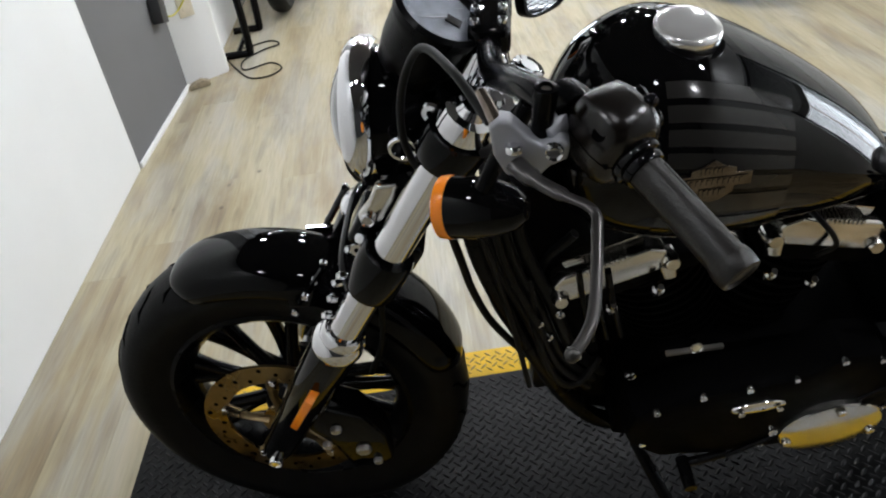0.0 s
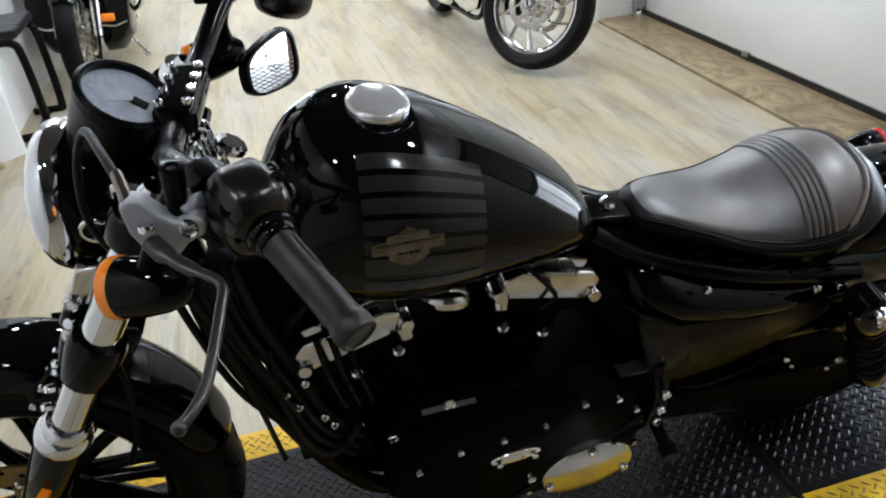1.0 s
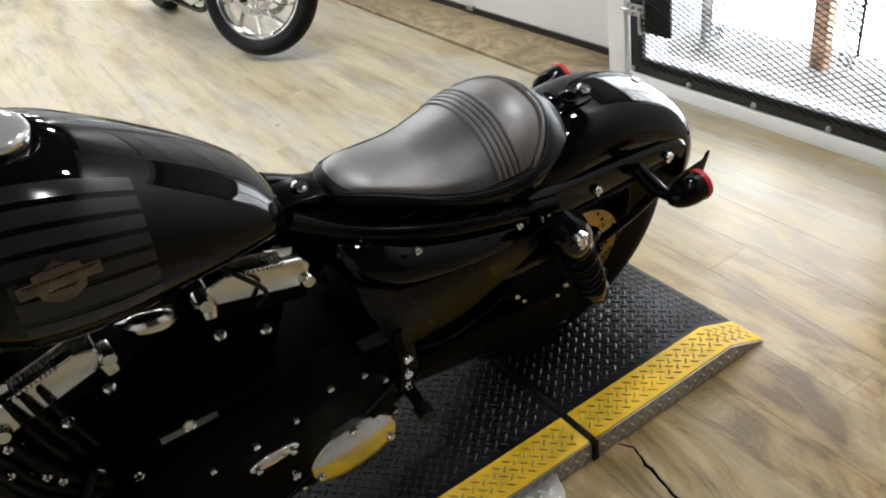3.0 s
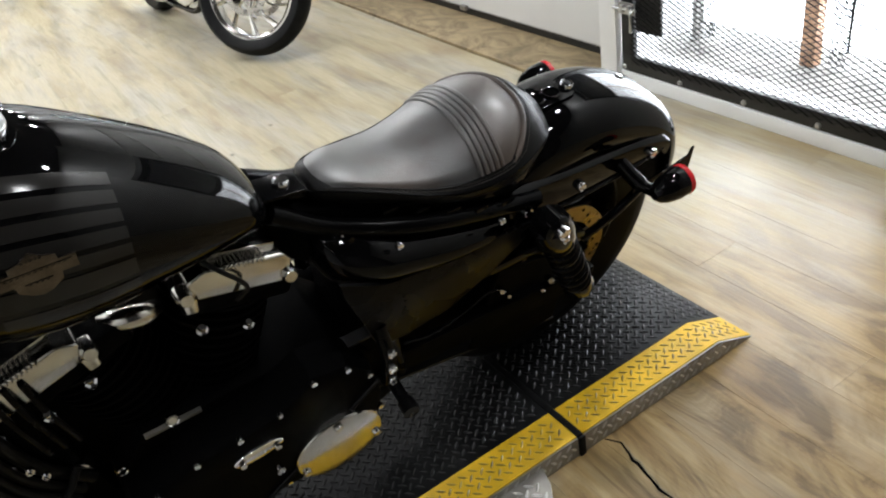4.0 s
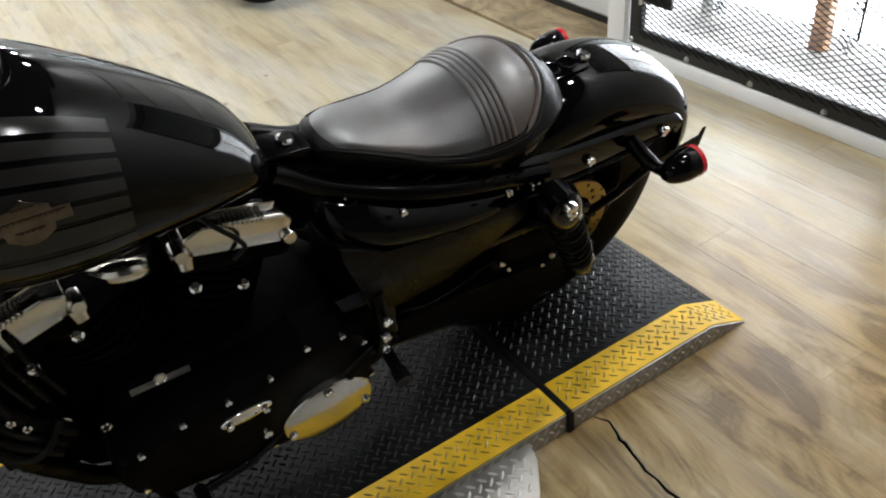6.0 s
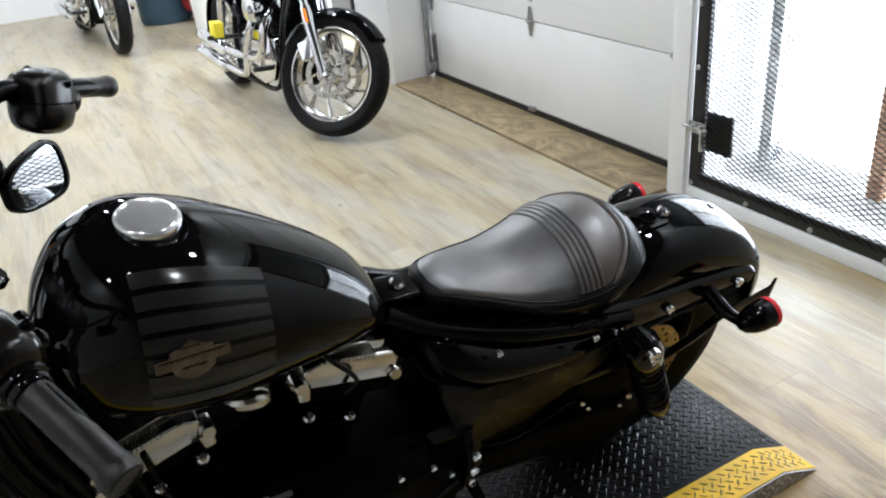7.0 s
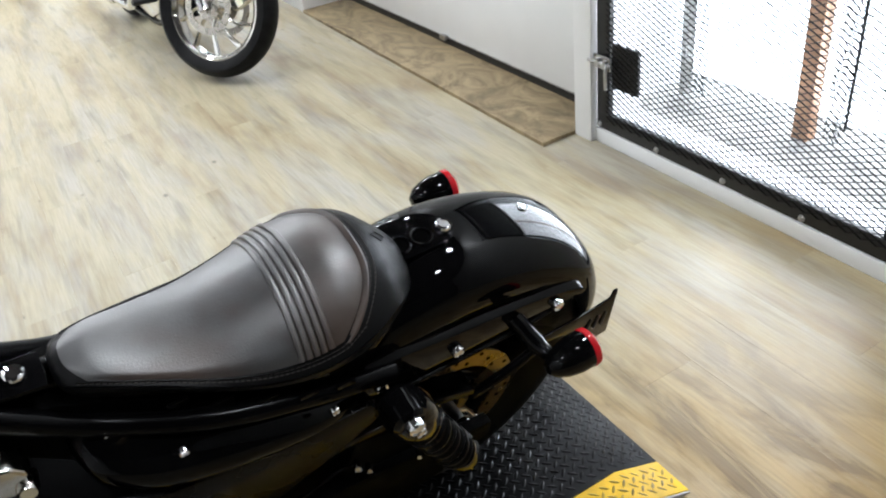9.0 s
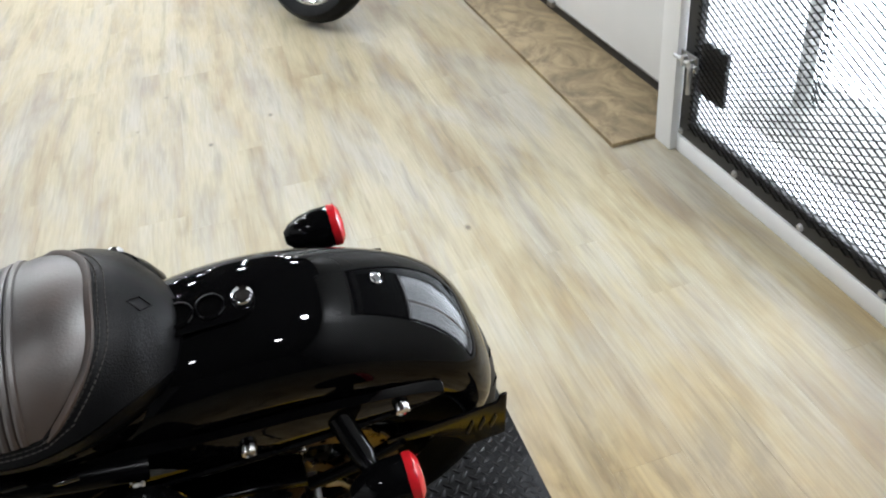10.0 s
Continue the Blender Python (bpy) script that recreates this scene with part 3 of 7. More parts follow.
def mesh_gate():
    y0, y1, z0, z1, w = 0.145, 1.30, 0.06, 2.05, 0.062
    d = thing("door_2", pose(GX, 0, 0), "closed black steel gate filled with expanded metal mesh", "gate", kind="structure")
    x = 0.012
    part("bottom_rail", G().box((x, (y0 + y1) / 2, z0 + w / 2), (0.02, y1 - y0, w)), GATE_BLACK, d, bevel=0.002)
    part("top_rail", G().box((x, (y0 + y1) / 2, z1 - w / 2), (0.02, y1 - y0, w)), GATE_BLACK, d, bevel=0.002)
    for yy in (y0 + w / 2, y1 - w / 2):
        part("stile", G().box((x, yy, (z0 + z1) / 2), (0.02, w, z1 - z0 - 2 * w)), GATE_BLACK, d, bevel=0.002)
    mesh = part("expanded_mesh", expanded_mesh(y0 + 0.03, y1 - 0.03, z0 + 0.04, z1 - 0.04, 0.043, 0.0095, 0.0017, x - 0.013, 0.004), MESH_STEEL, d, "dark diamond expanded steel mesh", weld=False)
    tagged(mesh, kind="stuff")
    for i in range(5):
        yy = y1 - 0.012 - i * (y1 - y0 - 0.024) / 4
        part("bolt", G().lathe([(0.0001, 0.009), (0.008, 0.007), (0.011, 0)], (x - 0.010, yy, z0 + 0.014), (-1, 0, 0), 12), ZINC, d, "zinc carriage bolt")
    for i in range(1, 9):
        for yy in (y0 + 0.014, y1 - 0.014):
            part("bolt", G().lathe([(0.0001, 0.009), (0.008, 0.007), (0.011, 0)], (x - 0.010, yy, z0 + 0.014 + i * 0.235), (-1, 0, 0), 12), ZINC, d, "zinc carriage bolt")
    part("lock_plate", G().box((x - 0.002, 1.165, 0.305), (0.012, 0.125, 0.155)), GATE_BLACK, d, "black steel lock guard plate", bevel=0.002)
    lt = part("latch", G().box((x - 0.020, 1.262, 0.312), (0.006, 0.085, 0.046)).box((x - 0.029, 1.238, 0.312), (0.018, 0.016, 0.030)).box((x - 0.029, 1.274, 0.312), (0.018, 0.016, 0.030)), ZINC, d, "worn steel slide latch", bevel=0.002)
    part("slide_bolt", G().tube([(x - 0.031, 1.205, 0.312), (x - 0.031, 1.322, 0.312)], 0.0065, 10), ZINC, lt)
    part("latch_handle", G().tube(curve([(x - 0.032, 1.222, 0.312), (x - 0.044, 1.217, 0.310), (x - 0.049, 1.214, 0.285), (x - 0.048, 1.213, 0.236)], 5), 0.0065, 8), ZINC, lt)
    for yy in (1.228, 1.296):
        for zz in (0.295, 0.329):
            part("screw", G().lathe([(0.0001, 0.003), (0.004, 0.002), (0.005, 0)], (x - 0.023, yy, zz), (-1, 0, 0), 8), STEEL, lt)
    for zc in (0.30, 1.1, 1.85):
        part("hinge", G().box((x - 0.016, y0 + 0.035, zc), (0.012, 0.05, 0.10)).tube([(x - 0.026, y0 + 0.008, zc - 0.06), (x - 0.026, y0 + 0.008, zc + 0.06)], 0.009, 10), BOX_BRONZE, d, "dark bronze butt hinge", bevel=0.001)
    return d


mesh_gate()


def window():
    d = thing("window_1", pose(1.84, 0.72, 0), "bright daylit window with a brown timber mullion and outer mesh", "window", kind="structure")
    part("window_sill", G().box((-0.02, 0, 0.026), (0.386, 1.40, 0.052)), SILL, d, "weathered grey sill ledge", bevel=0.004)
    part("mullion", G().box((0.0, 0.055, 0.75), (0.05, 0.058, 1.40)), WOOD_BROWN, d, "brown painted timber mullion", bevel=0.004)
    for s, y in ((-1, -0.62), (1, 0.56)):
        part("jamb", G().box((0.0, y + s * 0.02, 0.75), (0.05, 0.022, 1.40)), SILL, d, "greyed timber jamb", bevel=0.004)
    part("head_rail", G().box((0.0, 0, 1.46), (0.06, 1.3, 0.08)), SILL, d)
    for ya, yb in ((-0.075, 0.0), (0.50, 0.56)):
        m = part("outer_mesh", expanded_mesh(ya, yb, 0.07, 1.42, 0.026, 0.013, 0.0030, 0.010, 0.004), MESH_STEEL, d, "folded edge of dark expanded steel mesh", weld=False)
        tagged(m, kind="stuff")
    part("mesh_edge", G().box((0.010, -0.080, 0.77), (0.010, 0.007, 1.30)), MESH_STEEL, d)
    for y0, y1 in ((-0.62, 0.015), (0.095, 0.565)):
        p = part("pane", G().box((0.02, (y0 + y1) / 2, 0.76), (0.005, y1 - y0, 1.3)), GLASS, d)
        p.visible_shadow = False
    return d


window()
solid("vestibule_wall", G().box((1.80, 1.47, 1.45), (0.30, 0.16, 2.9)).box((1.80, 0.02, 1.45), (0.30, 0.16, 2.9)).box((1.95, 0.75, 2.2), (0.3, 1.6, 1.4)), WALL_WHITE, "white reveals between the gate and the window", "wall")
solid("backdrop_1", G().box((2.02, 0.75, 0.85), (0.02, 1.7, 1.9)), DAYLIGHT, "overexposed daylight outside the window", "daylight")
solid("backdrop_2", G().box((1.75, 4.8, 1.3), (0.02, 1.3, 2.6)), DAYLIGHT, "overexposed daylight beyond the far doorway", "daylight")


def downlight(x, y):
    d = thing("downlight", pose(x, y, CEIL), "small round recessed ceiling downlight, lit", "ceiling lamp", "ceiling downlights")
    part("trim_ring", G().lathe([(0.070, 0.0), (0.094, -0.002), (0.092, -0.010), (0.072, -0.014), (0.070, -0.006)], (0, 0, 0), (0, 0, 1), 24, closed_profile=True), WALL_WHITE, d)
    part("lamp_face", G().lathe([(0.0001, -0.004), (0.069, -0.004)], (0, 0, 0), (0, 0, 1), 24), LAMP_FACE, d, "glowing frosted lamp face")
    return d


first = downlight(*DOWNLIGHTS[0][:2])
for x, y, _ in DOWNLIGHTS[1:]:
    copy_thing(first, pose(x, y, CEIL))

# ---------- the lift platform ----------
PT, PX0, PX1, PBEND, PW = 0.055, -1.80, 0.535, 0.42, 0.69


def deck_z(x):
    return PT if x <= PBEND else PT + (x - PBEND) / (PX1 - PBEND) * (0.006 - PT)


LOZENGE = [(0, 1, 6), (1, 2, 7, 6), (2, 3, 7), (3, 4, 7), (4, 5, 6, 7), (5, 0, 6)]


def lozenges(x0, x1, y0, y1, zf, turn=0.0, pitch=0.0185, size=(0.0235, 0.0068, 0.0021)):
    """Raised tread bars, each end pointing at its neighbour's middle, on a surface z = zf(x)."""
    g = G()
    l, w, h = size
    pts = [(-l / 2, 0, 0), (-l / 5, -w / 2, 0), (l / 5, -w / 2, 0), (l / 2, 0, 0), (l / 5, w / 2, 0), (-l / 5, w / 2, 0), (-l / 4, 0, h), (l / 4, 0, h)]
    n = int(((x1 - x0) + (y1 - y0)) / pitch) + 2
    for i in range(-n, n):
        for j in range(-n, n):
            x, y = (x0 + x1) / 2 + (i - j) * pitch * 0.7071, (y0 + y1) / 2 + (i + j) * pitch * 0.7071
            if not (x0 + l * 0.36 < x < x1 - l * 0.36 and y0 + l * 0.36 < y < y1 - l * 0.36):
                continue
            a = radians(45 if (i + j) % 2 else -45) + turn
            c, s = math.cos(a), math.sin(a)
            vs = [(x + px * c - py * s, y + px * s + py * c, zf(x + px * c - py * s) + pz) for px, py, pz in pts]
            g.add(vs, LOZENGE)
    return g


def platform():
    d = thing("lift_platform", pose(0, 0, 0), "low black tread-plate motorcycle lift with yellow painted edges", "lift platform")
    E_ = 0.090
    for name, xa, xb in (("deck", PX0, -0.008), ("ramp", 0.008, PX1)):
        xs = [xa, xb] if xb < 0 else [xa, PBEND, xb]
        prof = [(x, deck_z(x)) for x in xs]
        out = [(xa, 0.002)] + prof + [(xb, 0.002)]
        body = G().plate([(x, z) for x, z in out], PW - 2 * E_, Matrix.Translation((0, PW - E_, 0)) @ Euler((radians(90), 0, 0)).to_matrix().to_4x4())
        b = part(name, body, DECK, d, "black tread plate scuffed to grey" if name == "deck" else "hinged tread-plate ramp end", bevel=0.0015)
        lz = part("tread_bar", lozenges(xa + 0.004, xb - 0.004, E_ + 0.002, PW - E_ - 0.002, deck_z), TREAD_BAR, b, weld=False)
        tagged(lz, kind="stuff")
        for y0 in (0.0, PW - E_):
            eb = part("yellow_edge", G().plate([(x, z) for x, z in out], E_, Matrix.Translation((0, y0 + E_, 0.0)) @ Euler((radians(90), 0, 0)).to_matrix().to_4x4()), YELLOW, d, "yellow painted tread-plate edge", bevel=0.0015)
            ly = part("tread_bar", lozenges(xa + 0.004, xb - 0.004, y0 + 0.002, y0 + E_ - 0.001, deck_z, size=(0.0225, 0.0052, 0.0018)), YELLOW_BAR, eb, weld=False)
            tagged(ly, kind="stuff")
        # bare side skirt
        for yy, s in ((-0.004, -1), (PW, 1)):
            sk = part("side_skirt", G().plate([(xa, 0.001)] + [(x, z - 0.003) for x, z in prof] + [(xb, 0.001)], 0.004, Matrix.Translation((0, yy + 0.004, 0)) @ Euler((radians(90), 0, 0)).to_matrix().to_4x4()), ALU_PLATE, d, "bare aluminium tread-plate skirt")
            if s < 0:
                g = lozenges(xa + 0.006, xb - 0.004, 0.001, 0.053, lambda x: 0.0, pitch=0.0195, size=(0.0225, 0.0062, 0.0026))
                keep = [q for q in range(0, len(g.v), 8) if sum(g.v[q + i][1] for i in range(6)) / 6 < deck_z(g.v[q][0] + 0.008) - 0.009]
                g.v, g.f = [v for q in keep for v in g.v[q:q + 8]], [tuple(8 * n + c for c in face) for n in range(len(keep)) for face in LOZENGE]
                g.v = [(x, -0.004 - z, y) for x, y, z in g.v]
                t = part("tread_bar", g, ALU_BAR, sk, weld=False)
                tagged(t, kind="stuff")
    return d


platform()
hg = thing("joint_strip", pose(0, 0, 0), "black rubber strip filling the joint of the lift deck", "strip")
part("rubber_strip", G().box((0.0, PW / 2, PT / 2 + 0.002), (0.0158, PW, PT - 0.002)).box((0.0, -0.007, PT / 2 + 0.001), (0.015, 0.006, PT - 0.002)), RUBBER, hg, bevel=0.001)
fl = thing("side_flap", pose(0, 0, 0), "bare aluminium tread-plate flap with a rounded corner beside the lift", "flap")
rise = lambda y: 0.040 + y * 0.10
out = [(-0.95, -0.005), (-0.95, -0.25), (-0.48, -0.25), (-0.36, -0.238), (-0.27, -0.205), (-0.206, -0.155), (-0.155, -0.10), (-0.118, -0.045), (-0.105, -0.005)]
gp = G()
k = len(out)
gp.add([(x, y, rise(y)) for x, y in out] + [(x, y, rise(y) - 0.005) for x, y in out], [tuple(range(k)), tuple(range(k, 2 * k))[::-1]] + [(j, (j + 1) % k, k + (j + 1) % k, k + j) for j in range(k)])
flp = part("flap_plate", gp, ALU_PLATE, fl, bevel=0.001)
gl = lozenges(-0.945, -0.10, -0.245, -0.006, lambda x: 0.0)


def on_flap(x, y):
    """True a little inside the rounded corner of the flap."""
    edge = next((xa + (y - ya) / (yb - ya) * (xb - xa) for (xa, ya), (xb, yb) in zip(out[2:], out[3:]) if ya <= y <= yb), -1.0)
    return x < edge - 0.012


keep = [q for q in range(0, len(gl.v), 8) if on_flap(gl.v[q + 6][0], gl.v[q + 6][1]) and on_flap(gl.v[q + 3][0], gl.v[q + 3][1])]
gl.v, gl.f = [v for q in keep for v in gl.v[q:q + 8]], [tuple(8 * n + c for c in face) for n in range(len(keep)) for face in LOZENGE]
gl.v = [(x, y, z + rise(y)) for x, y, z in gl.v]
tagged(part("tread_bar", gl, ALU_BAR, flp, weld=False), kind="stuff")
for y in (-0.05, -0.22):
    part("flap_support", G().box((-0.6, y, rise(y) / 2 - 0.004), (0.5, 0.012, rise(y) - 0.009)), GATE_BLACK, fl)

# ---------- the motorcycle on the lift ----------
LEAN_DEG, STEER = 17.2, -11.0
BIKE = pose(0, 0.345, PT, LEAN_DEG, 0, 0)
bike = thing("motorcycle", BIKE, "gloss black cruiser motorcycle with bobbed fender and solo seat", "motorcycle")
AXR, AXF, WR = (0.110, 0.322), (-1.352, 0.322), 0.320
SA, SD = Vector((-0.985, 0, 0.98)), Vector((0.5, 0, 0.8660254))
# the wheels stand a touch straighter than the body
WM = BIKE.inverted() @ pose(0, 0.388, PT, 11.4, 0, 0)
WMR = BIKE.inverted() @ pose(0.017, 0.373, PT, 14.8, 0, 0)
ST = Matrix.Translation(SA) @ Matrix.Rotation(radians(STEER), 4, SD) @ Matrix.Translation(-SA)


HB = ST @ Matrix.Translation((0, 0, 1.06)) @ Matrix.Rotation(radians(-4.3), 4, "X") @ Matrix.Translation((0, 0, -1.06))


def bpart(name, g, mat, parent=None, label="", steer=False, **kw):
    """steer: False, True (turns with the fork), "bar" (on the handlebar), "fw" or "rw" (front or rear wheel)."""
    m = {False: Matrix(), True: ST, "bar": HB, "fw": WM @ ST, "rw": WMR}[steer]
    return part(name, g.xf(m), mat, parent or bike, label, **kw)


def bolt(c, axis, r=0.007, h=0.006, parent=None, mat=None, steer=False, name="bolt"):
    a = Vector(axis).normalized()
    return bpart(name, G().lathe([(0.0001, h), (r * 0.55, h), (r * 0.62, h * 0.72), (r * 0.9, h), (r, h * 0.7), (r, 0)], c, a, 10), mat or CHROME, parent, steer=steer)


def wheel(cx, cz, front):
    """Tyre, cast split-spoke rim and hub round the axle through (cx, cz)."""
    o, ax = (cx, 0, cz), (0, 1, 0)
    w = 0.066 if front else 0.076
    R, rim = WR, 0.215
    prof = [(rim - 0.005, -w * 0.62), (rim + 0.012, -w * 0.72), (rim + 0.045, -w * 0.97), (R - 0.035, -w), (R - 0.017, -w * 0.86), (R - 0.006, -w * 0.58), (R - 0.001, -w * 0.28), (R, 0)]
    prof = prof + [(r, -h) for r, h in prof[-2::-1]]
    ty = bpart("tyre", G().lathe(prof, o, ax, 72), RUBBER, None, "black rubber tyre with curved tread grooves", steer="fw" if front else "rw")
    gg = G()
    for k in range(26):
        a = 2 * math.pi * k / 26
        for s in (-1, 1):
            pts = []
            for u in np.linspace(0, 1, 5):
                hh = s * w * (0.12 + 0.72 * u)
                rr = float(np.interp(abs(hh) / w, [0, 0.28, 0.58, 0.86, 1.0], [R, R - 0.001, R - 0.006, R - 0.017, R - 0.035])) - 0.0010
                aa = a + (0.11 if s > 0 else 0.0) + 0.10 * u + (0.05 if u > 0.6 else 0)
                pts.append((cx + rr * math.cos(aa), hh, cz + rr * math.sin(aa)))
            gg.tube(pts, [0.0012, 0.0031, 0.0034, 0.0034, 0.0012], 6)
    bpart("tread_groove", gg, GROOVE, ty, steer="fw" if front else "rw")
    bpart("rim", G().lathe([(rim + 0.006, -w * 0.70), (rim - 0.002, -w * 0.74), (rim - 0.014, -w * 0.60), (rim - 0.028, -w * 0.25), (rim - 0.028, w * 0.25), (rim - 0.014, w * 0.60), (rim - 0.002, w * 0.74), (rim + 0.006, w * 0.70)], o, ax, 60), SATIN, None, "black cast alloy rim", steer="fw" if front else "rw")
    bpart("hub", G().lathe([(0.014, -0.075), (0.034, -0.072), (0.046, -0.05), (0.040, -0.02), (0.040, 0.02), (0.046, 0.05), (0.034, 0.072), (0.014, 0.075)], o, ax, 28), SATIN, None, steer="fw" if front else "rw")
    for k in range(9):
        a = 2 * math.pi * k / 9 + 0.1
        g = G()
        for s in (-1, 1):
            pts = []
            for u in np.linspace(0, 1, 5):
                r = 0.036 + (rim - 0.016 - 0.036) * u
                aa = a + s * (0.16 * (1 - u) * 0.4 + 0.115 * u ** 0.8)
                pts.append((cx + r * math.cos(aa), s * 0.012 * (1 - u), cz + r * math.sin(aa)))
            g.tube(pts, [0.016, 0.014, 0.0125, 0.0125, 0.017], 10)
        bpart("spoke", g, FRAME_BLACK, None, steer="fw" if front else "rw")
    return o


def rotor(cx, cz, y, r, front, name="brake_rotor"):
    g = G().lathe([(r, 0.0025), (r, -0.0025), (r * 0.72, -0.0025), (r * 0.72, 0.0025)], (cx, y, cz), (0, 1, 0), 48, closed_profile=True)
    for k in range(5):
        a = 2 * math.pi * k / 5 + 0.3
        p = [(cx + q * math.cos(a + e), y, cz + q * math.sin(a + e)) for q, e in ((0.030, 0), (r * 0.45, 0.12), (r * 0.76, 0.0))]
        g.tube(p, [0.012, 0.008, 0.013], 8, flat=0.4)
    g.lathe([(0.042, 0.003), (0.042, -0.003), (0.022, -0.003), (0.022, 0.003)], (cx, y, cz), (0, 1, 0), 28, closed_profile=True)
    ro = bpart(name, g, ROTOR, None, "drilled steel disc", steer="fw" if front else "rw")
    h = G()
    for k in range(30):
        a = 2 * math.pi * k / 30
        q = r * (0.79, 0.86, 0.93)[k % 3]
        h.lathe([(0.0001, 0.0032), (0.0042, 0.0032), (0.0042, -0.0032), (0.0001, -0.0032)], (cx + q * math.cos(a), y, cz + q * math.sin(a)), (0, 1, 0), 8)
    h_ = bpart("drill_hole", h, GROOVE, ro, steer="fw" if front else "rw")
    tagged(h_, kind="stuff")
    for k in range(5):
        a = 2 * math.pi * k / 5 + 0.3
        bolt((cx + r * 0.74 * math.cos(a), y - 0.004 if y < 0 else y + 0.004, cz + r * 0.74 * math.sin(a)), (0, -1 if y < 0 else 1, 0), 0.007, 0.004, ro, steer="fw" if front else "rw")
    return ro


wheel(*AXF, True)
wheel(*AXR, False)
rotor(*AXF, -0.088, 0.146, True)
rotor(*AXR, 0.092, 0.140, False)


def fork_x(z):
    return -1.169 + 0.577 * (z - 0.709)


FY = 0.128
DIRF = Vector((fork_x(1.0) - fork_x(0.0), 0, 1.0)).normalized()
AX_END = {s: ST.inverted() @ WM @ ST @ Vector((AXF[0], s * 0.140, AXF[1])) for s in (-1, 1)}
for s in (-1, 1):
    P = lambda z, dy=0.0, s=s: Vector((fork_x(z), s * FY + dy, z))
    lab = {"steer": True}
    bpart("fork_tube", G().tube([P(0.66), P(1.015)], 0.0222, 32), CHROME, None, "bright chromed fork tube", **lab)
    ax = AX_END[s]
    dn = (ax - P(0.70)).normalized()
    ln = (ax - P(0.70)).length
    sl = bpart("fork_slider", G().lathe([(0.027, -0.005), (0.033, 0.02), (0.034, 0.20), (0.031, 0.24), (0.029, ln - 0.02), (0.024, ln + 0.02), (0.008, ln + 0.028)], P(0.70), dn, 28), GLOSS, None, "gloss black fork slider", **lab)
    bpart("slider_collar", G().lathe([(0.0226, 0.020), (0.027, 0.021), (0.030, 0.016), (0.030, 0.006), (0.034, 0.002), (0.036, -0.012), (0.032, -0.022), (0.0226, -0.022)], P(0.705), DIRF, 28), CHROME, sl, "chrome dust collar", **lab)
    bpart("fork_clamp", G().lathe([(0.0226, 0.032), (0.030, 0.034), (0.033, 0.026), (0.033, -0.026), (0.030, -0.034), (0.0226, -0.032)], P(0.833), DIRF, 28), GLOSS, None, "gloss black fork clamp", **lab)
    bpart("fork_cover", G().lathe([(0.0226, 0.018), (0.033, 0.020), (0.035, 0.014), (0.035, -0.012), (0.032, -0.018), (0.0226, -0.017)], P(1.012), DIRF, 28), GLOSS, None, **lab)
    bpart("fork_cap", G().lathe([(0.0001, 0.022), (0.012, 0.022), (0.016, 0.014), (0.026, 0.012), (0.028, 0.0), (0.028, -0.015)], P(1.040), DIRF, 20), CHROME, None, "chrome fork cap", **lab)
    q = P(0.70) + dn * 0.155
    bpart("reflector", G().box((0, 0, 0), (0.034, 0.013, 0.104), (-dn).to_track_quat("Z", "Y").to_matrix().to_4x4()).xf(Matrix.Translation(q + Vector((-0.004, s * 0.037, 0)))), AMBER, sl, "amber side reflector", steer=True, bevel=0.003)
    bolt(ax + Vector((0, s * 0.026, 0)), (0, s, 0), 0.012, 0.012, sl, steer=True)
bpart("axle", G().tube([AX_END[-1], AX_END[1]], 0.011, 16), ZINC, None, steer=True)
for z, th in ((1.010, 0.028), (0.833, 0.044)):
    yaw = DIRF.to_track_quat("Z", "Y").to_matrix().to_4x4()
    c = Vector((fork_x(z), 0, z))
    k = 2 * FY - 0.046
    bpart("triple_clamp", G().box((0, 0, 0), (0.070, k, th), Matrix()).xf(Matrix.Translation(c + Vector((0.012, 0, 0))) @ Matrix.Rotation(radians(30), 4, "Y")), GLOSS, None, "gloss black triple clamp", steer=True, bevel=0.009, seg=3)

bpart("fork_brace", G().tube(curve([(fork_x(0.770) - 0.008, -FY + 0.02, 0.770), (fork_x(0.770) - 0.022, -0.06, 0.785), (fork_x(0.770) - 0.022, 0.06, 0.785), (fork_x(0.770) - 0.008, FY - 0.02, 0.770)], 6), 0.012, 12), GLOSS, None, "gloss black fork brace", steer=True)
for by, bz, bx in ((-0.120, 0.775, -0.034), (-0.105, 0.800, -0.034), (-0.085, 0.765, -0.030), (-0.122, 0.745, -0.030), (-0.06, 0.800, -0.030)):
    bolt((fork_x(bz) + bx, by, bz), (-0.5, -0.6, 0.6), 0.0058, 0.010, None, steer=True)
bpart("headlamp_bracket", G().box((fork_x(0.865) - 0.030, -0.075, 0.865), (0.040, 0.050, 0.055), Euler((0, radians(30), 0)).to_matrix().to_4x4()), GLOSS, None, "gloss black headlamp bracket", steer=True, bevel=0.010, seg=3)
CAL = BIKE.inverted()
cal_o = [(-1.325, 0.425), (-1.285, 0.440), (-1.235, 0.400), (-1.205, 0.335), (-1.200, 0.265), (-1.235, 0.245), (-1.275, 0.265), (-1.290, 0.330), (-1.318, 0.385)]
cal = bpart("brake_caliper", G().plate(cal_o, 0.062, CAL @ Matrix.Translation((0.02, 0.256, 0.075)) @ Matrix.Rotation(radians(11.4), 4, "X") @ Matrix.Rotation(radians(90), 4, "X")), GLOSS, None, "gloss black front brake caliper with bright bolts", bevel=0.010, seg=3)
